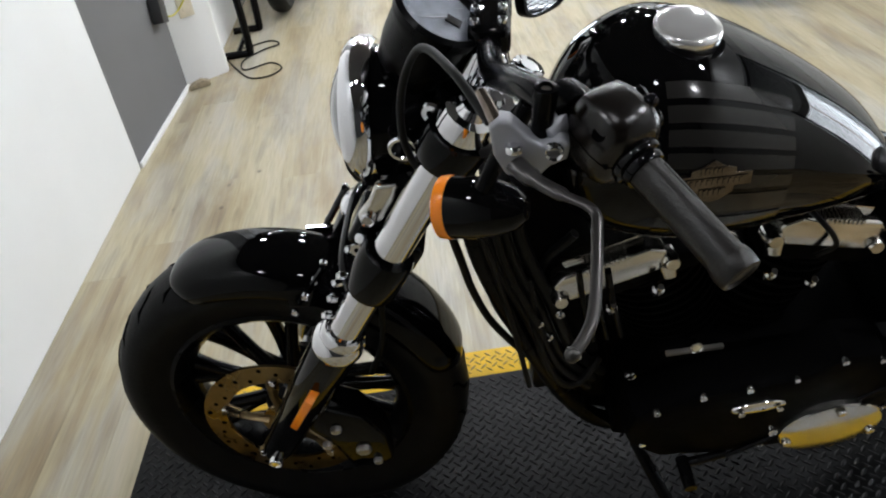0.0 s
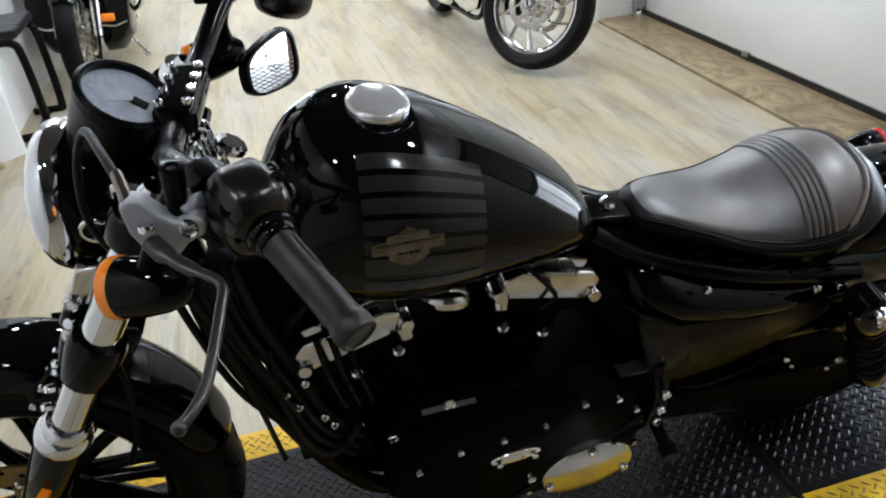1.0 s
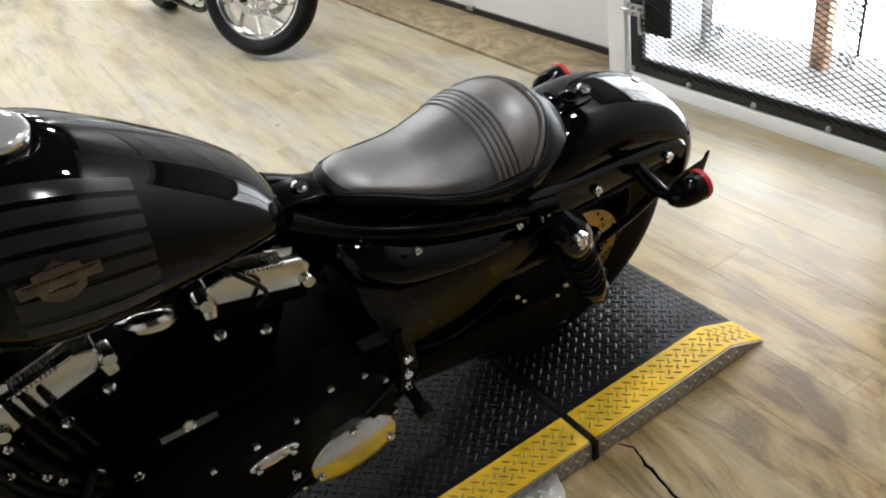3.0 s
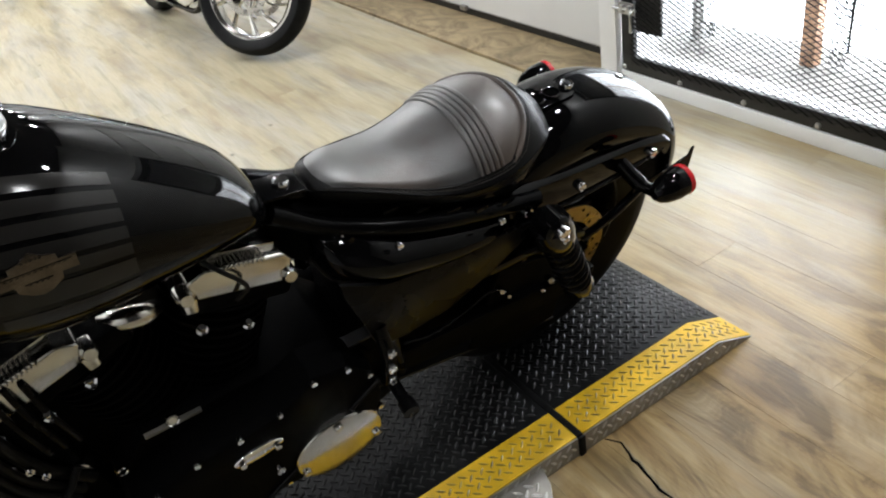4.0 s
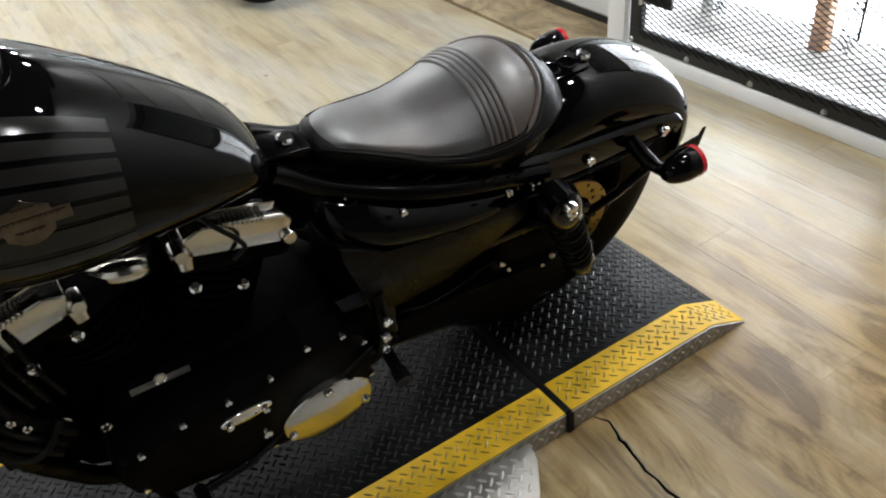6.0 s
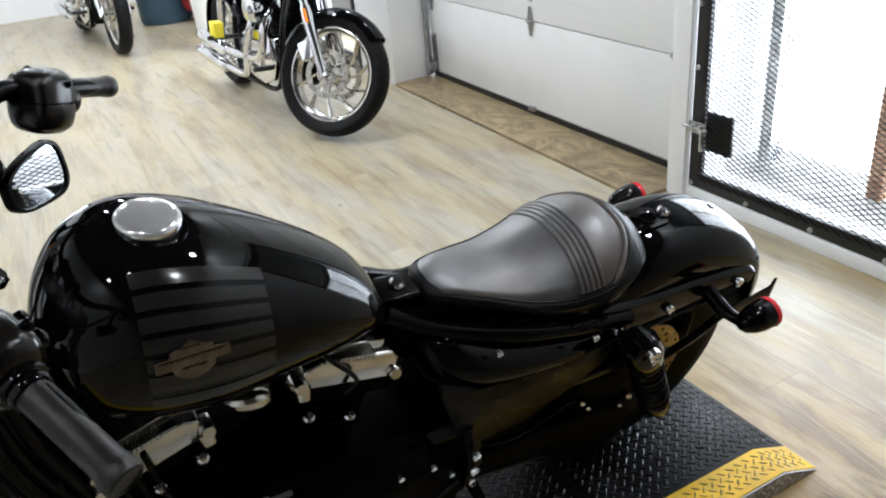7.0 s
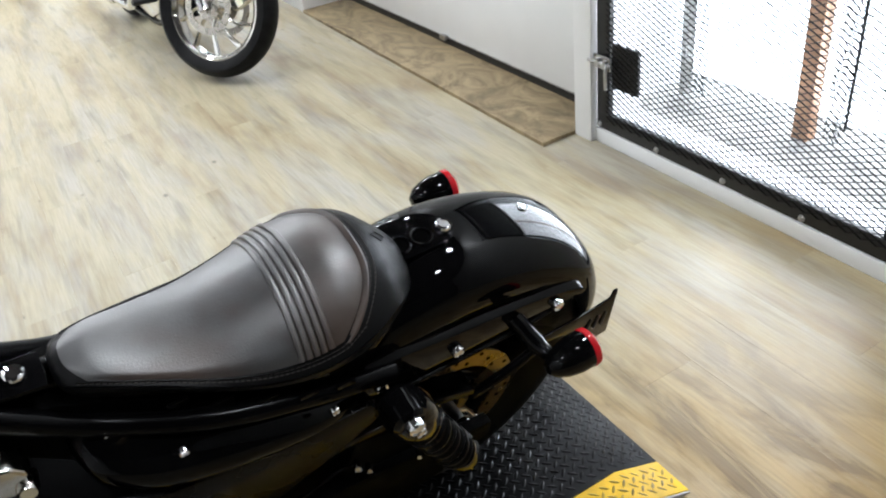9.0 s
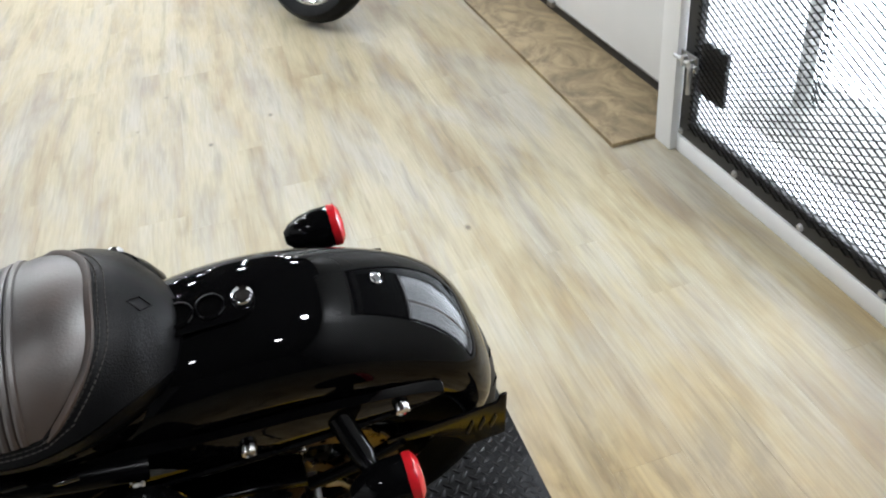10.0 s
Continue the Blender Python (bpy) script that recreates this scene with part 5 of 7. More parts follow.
# badge: winged shield outline, plain
shield = [(-0.052, -0.010), (-0.052, 0.010), (-0.030, 0.010), (-0.030, 0.018), (-0.014, 0.022), (0.0, 0.032), (0.014, 0.022), (0.030, 0.018), (0.030, 0.010), (0.052, 0.010), (0.052, -0.010), (0.030, -0.010), (0.028, -0.020), (0.012, -0.030), (0.0, -0.033), (-0.012, -0.030), (-0.028, -0.020), (-0.030, -0.010)]
shield = [(x * 0.8, y * 0.8) for x, y in shield]
bc = Vector(tank_side(-0.750, radians(13), 0.0005))
nrm = (Vector(tank_side(-0.750, radians(13), 0.01)) - bc).normalized()
ex = Vector((1, 0, -0.05)).normalized()
ex = (ex - nrm * ex.dot(nrm)).normalized()
ez = ex.cross(nrm) * -1 if ex.cross(nrm).z < 0 else ex.cross(nrm)
BM = Matrix((ex, ez, nrm)).transposed().to_4x4()
BM.translation = bc
bdg = bpart("tank_badge", G().plate(shield, 0.004, BM), BRASS, tank, "aged metal shield badge", bevel=0.001)
bpart("badge_bar", G().plate([(-0.037, -0.0045), (-0.037, 0.0045), (0.037, 0.0045), (0.037, -0.0045)], 0.0014, BM @ Matrix.Translation((0, 0, 0.004))), BRASS, bdg)
for yy, hw in ((0.013, 0.014), (-0.013, 0.014)):
    bpart("badge_bar", G().plate([(-hw, yy - 0.004), (-hw, yy + 0.004), (hw, yy + 0.004), (hw, yy - 0.004)], 0.0012, BM @ Matrix.Translation((0, 0, 0.004))), BRASS, bdg)
for yy, hw, n in ((0.0, 0.032, 11), (0.013, 0.011, 5), (-0.013, 0.011, 4)):
    for k in range(n):
        xx = -hw + 2 * hw * (k + 0.5) / n
        bpart("letter_bar", G().plate([(xx - hw / n * 0.55, yy - 0.003), (xx - hw / n * 0.55, yy + 0.003), (xx + hw / n * 0.55, yy + 0.003), (xx + hw / n * 0.55, yy - 0.003)], 0.0010, BM @ Matrix.Translation((0, 0, 0.0054))), BRASS, bdg)
zt = lerp_table(TANK, -0.748)[0] - 0.007
CAP, CAP_AX = (-0.748, -0.020, zt), (0.13, 0, 1)
cap = bpart("fuel_cap", G().lathe([(0.0001, 0.0205), (0.012, 0.0202), (0.024, 0.0192), (0.0315, 0.0178), (0.0350, 0.0160), (0.0366, 0.0135)], CAP, CAP_AX, 48), BRUSHED_CAP, tank, "chromed screw-on fuel cap")
bpart("cap_skirt", G().lathe([(0.0366, 0.0135), (0.0372, 0.0115), (0.0370, 0.0050), (0.0362, 0.0015), (0.0350, -0.004)], CAP, CAP_AX, 48), CHROME, cap, "mirror-bright side of the cap")
bpart("cap_ring", G().lathe([(0.030, 0.005), (0.0366, 0.0042), (0.0372, -0.001), (0.043, -0.002), (0.045, -0.012), (0.030, -0.012)], CAP, CAP_AX, 36, closed_profile=True), GLOSS, cap)
bpart("tank_tab", G().box((-0.432, TANK_Y, 0.790), (0.070, 0.050, 0.008), Matrix.Rotation(radians(8), 4, "Y")), FRAME_BLACK, tank, bevel=0.002)
bolt((-0.425, TANK_Y, 0.793), (0.1, 0, 1), 0.013, 0.007, tank)

# ---------- seat ----------
SEAT_Y = -0.011
SEAT = dense([(-0.392, 0.784, 0.772, 0.020, 0.777), (-0.380, 0.792, 0.757, 0.036, 0.780), (-0.345, 0.787, 0.738, 0.052, 0.774), (-0.290, 0.768, 0.722, 0.071, 0.757), (-0.230, 0.762, 0.706, 0.092, 0.735), (-0.170, 0.773, 0.690, 0.112, 0.725), (-0.110, 0.791, 0.680, 0.125, 0.731), (-0.055, 0.800, 0.678, 0.121, 0.742), (-0.005, 0.789, 0.682, 0.099, 0.747), (0.025, 0.767, 0.690, 0.073, 0.734), (0.045, 0.746, 0.700, 0.048, 0.719), (0.053, 0.732, 0.706, 0.026, 0.712)], 5)


def seat_at(x, u, grow=0.0):
    """A point of the seat's upper skin, u from -1 at the left edge to 1."""
    zt, zb, w, ze = lerp_table(SEAT, x)
    return Vector((x, SEAT_Y + u * w, ze + (zt - ze) * (1 - abs(u) ** 2.3) + grow))


seat = bpart("seat", G().loft([[(r[0], SEAT_Y + r[3] * c * (1.0 if s > -0.2 else 0.985), (r[4] - 0.003) + (r[4] - r[2] + 0.022) * min(s, 0.0)) for c, s in ((math.cos(a), math.sin(a)) for a in (2 * math.pi * j / 40 for j in range(40)))] for r in SEAT]), VINYL, None, "dark leather solo seat with ribbed band", sharp=60)
us = np.linspace(-1, 1, 33)
bpart("seat_top", G().add([seat_at(r[0], u) for r in SEAT for u in us], [(i * 33 + j, i * 33 + j + 1, (i + 1) * 33 + j + 1, (i + 1) * 33 + j) for i in range(len(SEAT) - 1) for j in range(32)]), VINYL, seat, "black seat cover border and rear roll", sharp=60)


def panel_front(u):
    return -0.378 + 0.018 * abs(u) ** 3


def panel_back(u):
    return -0.026 - 0.060 * abs(u) ** 4


def padded(u, v):
    """Height of the stuffed panel over the skin, sinking to its seams."""
    return 0.0005 + 0.0042 * min(1.0, (1 - abs(u) ** 3) * 4) * min(1.0, v * 14, (1 - v) * 9) ** 0.6


pu, pv = np.linspace(-0.90, 0.90, 41), np.linspace(0, 1, 61)
rows = []
for v in pv:
    rows.append([seat_at(panel_front(u / 0.9) + (panel_back(u / 0.9) - panel_front(u / 0.9)) * v, u, padded(u / 0.9, v)) for u in pu])
bpart("seat_panel", G().add([p for r in rows for p in r], [(i * 41 + j, i * 41 + j + 1, (i + 1) * 41 + j + 1, (i + 1) * 41 + j) for i in range(60) for j in range(40)]), LEATHER, seat, "burnished brown-black leather panel", sharp=60)
for k in range(5):
    pts = []
    for u in np.linspace(-0.90, 0.90, 29):
        xx = -0.141 + k * 0.0092 + 0.007 * (1 - u * u)
        pts.append(seat_at(xx, u, 0.0042 * min(1.0, (1 - abs(u / 0.9) ** 3) * 4) + 0.0010))
    bpart("seat_rib", G().tube(pts, 0.0044, 8, flat=0.85), LEATHER, seat)


def seam(out, grow):
    """The line that runs round the panel at a distance of about `out`."""
    k = 0.93 + out * 6
    left = [seat_at(x, -k, grow) for x in np.linspace(-0.372, -0.088 + out, 44)]
    back = [seat_at(panel_back(u) + 0.012 + out * 1.6, u * k, grow) for u in np.linspace(-1, 1, 45)]
    right = [seat_at(x, k, grow) for x in np.linspace(-0.088 + out, -0.372, 44)]
    return left + back[1:-1] + right


def stitches(line, step=0.0065, length=0.0042):
    g, run, nxt = G(), 0.0, 0.0
    for a, b in zip(line, line[1:]):
        d = b - a
        while nxt < run + d.length:
            p = a + d * ((nxt - run) / d.length)
            g.tube([p, p + d.normalized() * length], 0.0008, 5)
            nxt += step
        run += d.length
    return g


bpart("seat_ridge", G().tube([seat_at(panel_back(u) + 0.004, u * 0.93, 0.0012) for u in np.linspace(-1, 1, 41)], [0.0015] + [0.0050] * 39 + [0.0015], 8, flat=0.6), WORN_LEATHER, seat, "brown worn leather ridge")
bpart("seat_seam", G().tube(seam(-0.002, 0.0004), 0.0018, 6), VINYL, seat, "rolled black seam")
for out in (0.0, 0.0045):
    tagged(bpart("seat_stitch", stitches(seam(out, 0.0009)), STITCH, seat, "grey double stitching"), kind="stuff")
dm = [seat_at(0.021 + dx, du, 0.0006) for dx, du in ((-0.010, 0.0), (0.0, -0.12), (0.010, 0.0), (0.0, 0.12))]
bpart("seat_mark", G().tube(dm, 0.0013, 6, closed=True), VINYL, seat, "small embossed diamond mark")

# ---------- rear fender and struts ----------
RY = -0.0155
rows = [(152, 0.3875, 0.083, 0.06), (130, 0.403, 0.094, 0.075), (110, 0.4105, 0.097, 0.080), (90, 0.413, 0.098, 0.080), (70, 0.406, 0.097, 0.078), (52, 0.394, 0.095, 0.070), (38, 0.365, 0.092, 0.062), (29, 0.338, 0.087, 0.056), (25, 0.323, 0.075, 0.048)]
fender(*AXR, dense([(150, 0.372, 0.078, 0.14), (120, 0.392, 0.088, 0.15), (90, 0.400, 0.091, 0.16), (60, 0.388, 0.090, 0.14), (38, 0.352, 0.086, 0.10), (28, 0.325, 0.080, 0.07)], 4), RY, 0, WRINKLE, "inner_fender", False, "black inner fender")
rf = fender(*AXR, dense(rows, 6), RY, 0, GLOSS, "rear_fender", False, "gloss black bobbed rear fender")
for s in (-1, 1):
    sk = G().loft([[(x, RY + s * (0.094 + o), z) for o, z in ((0.0, zt_), (0.012, zt_ - 0.006), (0.014, zb_ + 0.004), (0.0, zb_))] for x, zt_, zb_ in dense([(-0.075, 0.665, 0.585), (0.0, 0.655, 0.572), (0.08, 0.645, 0.575), (0.16, 0.638, 0.578), (0.24, 0.628, 0.580), (0.30, 0.612, 0.588), (0.318, 0.602, 0.594)], 4)])
    st_ = bpart("fender_strut", sk, GLOSS, None, "gloss black fender strut with chrome bolts", bevel=0.003)
    for bx, bz in ((0.083, 0.607), (0.263, 0.598), (-0.04, 0.612)):
        bolt((bx, RY + s * 0.108, bz), (0, s, 0), 0.010, 0.009, st_)
    bpart("strut_lip", G().tube([(-0.05, RY + s * 0.109, 0.578), (0.10, RY + s * 0.109, 0.575), (0.22, RY + s * 0.109, 0.579), (0.30, RY + s * 0.105, 0.588)], 0.004, 8), SATIN, st_, "worn metal lower lip")
    # rear signal on a side arm
    tc, td = Vector((0.235, RY * 1.5 + s * 0.190, 0.602)), Vector((1, 0, 0.05)).normalized()
    ts = bpart("turn_signal", G().lathe([(0.0001, -0.056), (0.009, -0.055), (0.018, -0.046), (0.025, -0.030), (0.029, -0.010), (0.029, 0.012), (0.027, 0.014)], tc, td, 30), GLOSS, None, "black bullet turn signal with a red lens")
    bpart("signal_lens", G().lathe([(0.0292, 0.010), (0.0300, 0.013), (0.0292, 0.020), (0.021, 0.026), (0.0001, 0.028)], tc, td, 30), RED_LENS, ts, "red lens")
    bpart("signal_arm", G().tube(curve([(0.188, RY + s * 0.100, 0.603), (0.205, RY + s * 0.145, 0.575), (0.218, RY * 1.5 + s * 0.182, 0.578), (0.222, RY * 1.5 + s * 0.190, 0.590)], 5), [0.015] * 6 + [0.012] * 5 + [0.010] * 5, 14), GLOSS, ts)
# fender bolt and slotted seat strap
bolt((0.121, RY, 0.736), (0.1, 0, 1), 0.013, 0.011, rf)
bolt((0.270, RY + 0.012, 0.690), (0.5, 0, 1), 0.009, 0.006, rf)
hole = [(0.040, 0.0), (0.078, 0.0)]
strap = G()
def disc_hole_plate(g, length, width, holes, m, th=0.003):
    pts = [(0, -width / 2)] + [(length - width / 2 + width / 2 * math.cos(a), width / 2 * math.sin(a)) for a in (math.pi * (-0.5 + i / 10) for i in range(11))] + [(0, width / 2)]
    return g.plate(pts, th, m)
SM = Matrix.Translation((0.024, RY, 0.7345)) @ Euler((0, radians(-1.0), 0)).to_matrix().to_4x4()
stp = bpart("seat_strap", disc_hole_plate(strap, 0.110, 0.050, hole, SM), GLOSS, rf, "black slotted seat strap", bevel=0.001)
for hx in (0.028, 0.062):
    bpart("strap_hole", G().lathe([(0.0001, 0.0036), (0.0130, 0.0036)], SM @ Vector((hx, 0, 0)), (0, 0, 1), 24), GROOVE, stp)
    bpart("hole_rim", G().lathe([(0.0128, 0.0030), (0.0132, 0.0058), (0.0150, 0.0062), (0.0168, 0.0050), (0.0172, 0.0030)], SM @ Vector((hx, 0, 0)), (0, 0, 1), 28, closed_profile=True), GLOSS, stp)
# number plate holder at the left rear
ph = bpart("plate_holder", G().plate([(0.240, 0.500), (0.300, 0.488), (0.336, 0.455), (0.350, 0.420), (0.404, 0.428), (0.400, 0.546), (0.392, 0.546), (0.388, 0.528), (0.335, 0.520), (0.240, 0.514)], 0.004, Matrix.Translation((0, -0.121, 0)) @ Matrix.Rotation(radians(90), 4, "X")), FRAME_BLACK, None, "black side-mounted plate bracket", bevel=0.001)
bpart("holder_arm", G().tube(curve([(0.13, -0.115, 0.43), (0.20, -0.12, 0.46), (0.26, -0.122, 0.50)], 5), 0.009, 10), FRAME_BLACK, ph)
for k in range(3):
    bpart("holder_slot", G().box((0.352 + 0.016 * k, -0.1262, 0.480), (0.0025, 0.003, 0.030), Euler((0, radians(12), 0)).to_matrix().to_4x4()), PLASTIC_BLACK, ph)

# ---------- swingarm, shocks, drive ----------
for s in (-1, 1):
    bpart("swingarm", G().loft([[(x, s * 0.125 + dy, z + dz) for dy, dz in ((-0.012, -h), (0.012, -h), (0.012, h), (-0.012, h))] for x, z, h in ((-0.30, 0.385, 0.028), (-0.15, 0.365, 0.030), (0.05, 0.335, 0.028), (0.165, 0.322, 0.024))]), WRINKLE, None, "black box-section swingarm", bevel=0.005)
    ys = -0.0155 + s * 0.1625
    top, bot = Vector((-0.036, ys, 0.628)), Vector((0.082, ys, 0.372))
    dd = (bot - top).normalized()
    Ls = (bot - top).length
    sh = bpart("shock_absorber", G().tube([top + dd * 0.015, top + dd * (Ls - 0.02)], 0.014, 16), SATIN, None, "black coil-over shock with chrome bolt")
    bpart("shock_cap", G().lathe([(0.016, -0.006), (0.034, 0.0), (0.037, 0.018), (0.036, 0.05), (0.031, 0.062), (0.02, 0.066)], top, dd, 26), GLOSS, sh)
    eA = dd.cross(Vector((0, 1, 0))).normalized()
    eB = dd.cross(eA)
    coil = [top + dd * (0.062 + (Ls - 0.105) * i / 160) + 0.0265 * (math.cos(2 * math.pi * 8 * i / 160) * eA + math.sin(2 * math.pi * 8 * i / 160) * eB) for i in range(161)]
    bpart("spring", G().tube(coil, 0.0062, 8), SATIN, sh, "black coil spring")
    bpart("shock_foot", G().lathe([(0.02, -0.05), (0.030, -0.045), (0.032, -0.02), (0.022, 0.0), (0.0001, 0.002)], bot, dd, 20), GLOSS, sh)
    bpart("shock_eye", G().lathe([(0.0001, 0.012), (0.020, 0.012), (0.026, 0.006), (0.027, -0.03), (0.0001, -0.03)], top + Vector((0, s * 0.016, 0)), (0, s, 0), 24), GLOSS, sh)
    bolt(top + Vector((0, s * 0.028, 0.004)), (0, s, 0), 0.013, 0.012, sh)
    bolt(top + Vector((0.008, s * 0.028, -0.016)), (0, s, 0), 0.009, 0.010, sh)
rotor(AXR[0], AXR[1], -0.098, 0.135, False, "drive_pulley")
bpart("drive_belt", G().loft([[(x, y, z) for y in (-0.112, -0.088) for z in ((z0, z0 + 0.006) if y < -0.1 else (z0 + 0.006, z0))] for x, z0 in ((-0.47, 0.475), (0.10, 0.462))]).loft([[(x, y, z) for y in (-0.112, -0.088) for z in ((z0, z0 + 0.006) if y < -0.1 else (z0 + 0.006, z0))] for x, z0 in ((-0.47, 0.34), (0.10, 0.186))]), PLASTIC_BLACK, None, "black toothed drive belt")
bpart("belt_guard", G().loft([[(x, y, z) for y, z in ((-0.122, zz - 0.018), (-0.080, zz - 0.018), (-0.080, zz), (-0.122, zz))] for x, zz in dense([(-0.33, 0.505), (-0.20, 0.500), (-0.05, 0.492), (0.06, 0.483), (0.13, 0.458)], 3)]), FRAME_BLACK, None, "black belt guard", bevel=0.003)
bpart("belt_cover", G().plate([(-0.36, 0.30), (-0.36, 0.52), (-0.20, 0.51), (-0.02, 0.475), (0.02, 0.42), (-0.03, 0.33), (-0.15, 0.27)], 0.02, Matrix.Translation((0, -0.062, 0)) @ Matrix.Rotation(radians(90), 4, "X")), WRINKLE, None, "black belt cover plate", bevel=0.005)
bpart("pulley_guard", G().plate([(-0.08, 0.475), (0.040, 0.440), (0.078, 0.385), (0.098, 0.300), (0.085, 0.215), (-0.02, 0.205), (-0.14, 0.270)], 0.006, Matrix.Translation((0, -0.114, 0)) @ Matrix.Rotation(radians(90), 4, "X")), WRINKLE, None, "black pulley guard plate", bevel=0.002)
bolt((AXR[0], -0.142, AXR[1]), (0, -1, 0), 0.020, 0.016, None, steer="rw")
for bx, bz, br in ((-0.085, 0.436, 0.007), (-0.066, 0.410, 0.006), (0.040, 0.384, 0.008), (0.022, 0.366, 0.006)):
    bolt((bx, -0.128, bz), (-0.3, -1, 0.4), br, 0.016, None)
bpart("brake_line", G().tube(curve([(-0.300, -0.135, 0.440), (-0.240, -0.138, 0.425), (-0.170, -0.134, 0.430), (-0.120, -0.132, 0.445), (-0.085, -0.130, 0.438)], 6), 0.0022, 8), SATIN, None, "thin black brake line")
bpart("rear_axle", G().tube([(AXR[0], -0.145, AXR[1]), (AXR[0], 0.145, AXR[1])], 0.011, 14), ZINC, None, steer="rw")
# ---------- frame ----------
for s in (-1, 1):
    bpart("frame_rail", G().tube(curve([(-1.005, s * 0.03, 0.90), (-0.990, s * 0.055, 0.74), (-0.930, s * 0.080, 0.54), (-0.872, s * 0.072, 0.36), (-0.785, s * 0.072, 0.245), (-0.55, s * 0.076, 0.222), (-0.33, s * 0.085, 0.245), (-0.27, s * 0.10, 0.36)], 6), 0.016, 14), SATIN, None, "black tubular frame")
    bpart("seat_rail", G().tube(curve([(-0.46, s * 0.045, 0.775), (-0.37, s * 0.065, 0.715), (-0.25, s * 0.105, 0.685), (-0.12, s * 0.122, 0.658), (-0.02, s * 0.125, 0.635)], 6), 0.015, 14), FRAME_BLACK, None)
    bpart("rear_upright", G().tube(curve([(-0.36, s * 0.075, 0.70), (-0.335, s * 0.105, 0.55), (-0.30, s * 0.12, 0.38)], 5), 0.014, 12), FRAME_BLACK, None)
bpart("backbone", G().tube([(-0.985, 0, 0.92), (-0.70, 0, 0.80), (-0.43, 0, 0.765), (-0.36, 0, 0.735)], [0.028, 0.026, 0.024, 0.022], 16), FRAME_BLACK, None)
bpart("seat_base_cover", G().loft([[(x, -w, zl), (x, w, zl), (x, w * 0.8, zh), (x, -w * 0.8, zh)] for x, w, zl, zh in ((-0.470, 0.040, 0.690, 0.765), (-0.40, 0.058, 0.640, 0.752), (-0.33, 0.070, 0.600, 0.728), (-0.26, 0.085, 0.600, 0.708))]), WRINKLE, None, "black cover under the seat nose", bevel=0.006)
bpart("steering_head", G().tube([(-1.045, 0, 0.875), (-0.97, 0, 1.005)], 0.032, 20), FRAME_BLACK, None)
for (bx, by, bz) in ((-0.366, -0.062, 0.712), (-0.352, -0.095, 0.63), (-0.30, -0.115, 0.69), (-0.12, -0.138, 0.658)):
    bolt((bx, by - 0.012, bz), (0, -1, 0), 0.0065, 0.007, None)
# side cover (oil tank) below the seat
side = dense([(-0.410, 0.705, 0.650, 0.070), (-0.390, 0.712, 0.615, 0.110), (-0.33, 0.700, 0.590, 0.136), (-0.26, 0.680, 0.572, 0.142), (-0.19, 0.660, 0.562, 0.143), (-0.12, 0.640, 0.560, 0.138), (-0.07, 0.622, 0.574, 0.122)], 4)
for s in (-1, 1):
    bpart("side_cover", G().loft([[(x, s * (0.03 + (w_ - 0.03) * max(0.0, math.cos(a))), (zt_ + zb_) / 2 + (zt_ - zb_) / 2 * math.sin(a)) for a in np.linspace(-math.pi / 2, math.pi / 2, 13)] for x, zt_, zb_, w_ in side]), GLOSS, None, "gloss black side cover", sharp=55)
    bpart("lower_side_cover", G().plate([(-0.408, 0.672), (-0.33, 0.622), (-0.19, 0.592), (-0.06, 0.596), (-0.044, 0.560), (-0.060, 0.545), (-0.123, 0.507), (-0.205, 0.470), (-0.295, 0.464), (-0.338, 0.470), (-0.356, 0.490), (-0.375, 0.555), (-0.404, 0.640)], 0.010, Matrix.Translation((0, s * 0.126, 0)) @ Matrix.Rotation(radians(90), 4, "X")), SATIN, None, "satin black lower side cover with a rolled edge", bevel=0.004)
    bpart("cover_rim", G().tube([(x_, s * 0.131, z_) for x_, z_ in ((-0.352, 0.484), (-0.338, 0.470), (-0.295, 0.464), (-0.205, 0.470), (-0.123, 0.507), (-0.060, 0.545), (-0.044, 0.560))], 0.0045, 8), SATIN, None, "rolled lower edge of the side cover")
    bpart("cover_edge", G().tube([(x, s * (w_ * 0.72), zb_ + 0.010) for x, zt_, zb_, w_ in side], 0.006, 8), SATIN, None)
bpart("seat_pan_strip", G().tube([(r[0], -r[3] * 0.90, r[2] + 0.004) for r in SEAT if -0.36 < r[0] < 0.02], 0.008, 8, flat=2.0), GLOSS, None)

for k in range(5):
    xx = -0.285 + 0.048 * k
    r_ = lerp_table(SEAT, xx)
    bpart("seat_tab", G().box((xx, -r_[2] * 0.97 - 0.012, r_[1] - 0.006), (0.026, 0.005, 0.009)), GLOSS, None, "gloss black tab under the seat", bevel=0.002)

# ---------- engine ----------
def cylinder(base, head, nfin, r):
    b0, h0 = Vector(base), Vector(head)
    d = (h0 - b0).normalized()
    L = (h0 - b0).length
    prof = []
    for k in range(nfin):
        h = L * k / nfin
        step = L / nfin
        prof += [(r * 0.80, h), (r, h + step * 0.18), (r, h + step * 0.50), (r * 0.80, h + step * 0.66)]
    g = G().lathe(prof, b0, d, 28)
    g.v = [(x, y * 0.92, z) for x, y, z in g.v]
    return bpart("cylinder", g, WRINKLE, None, "black finned engine cylinder"), d, h0


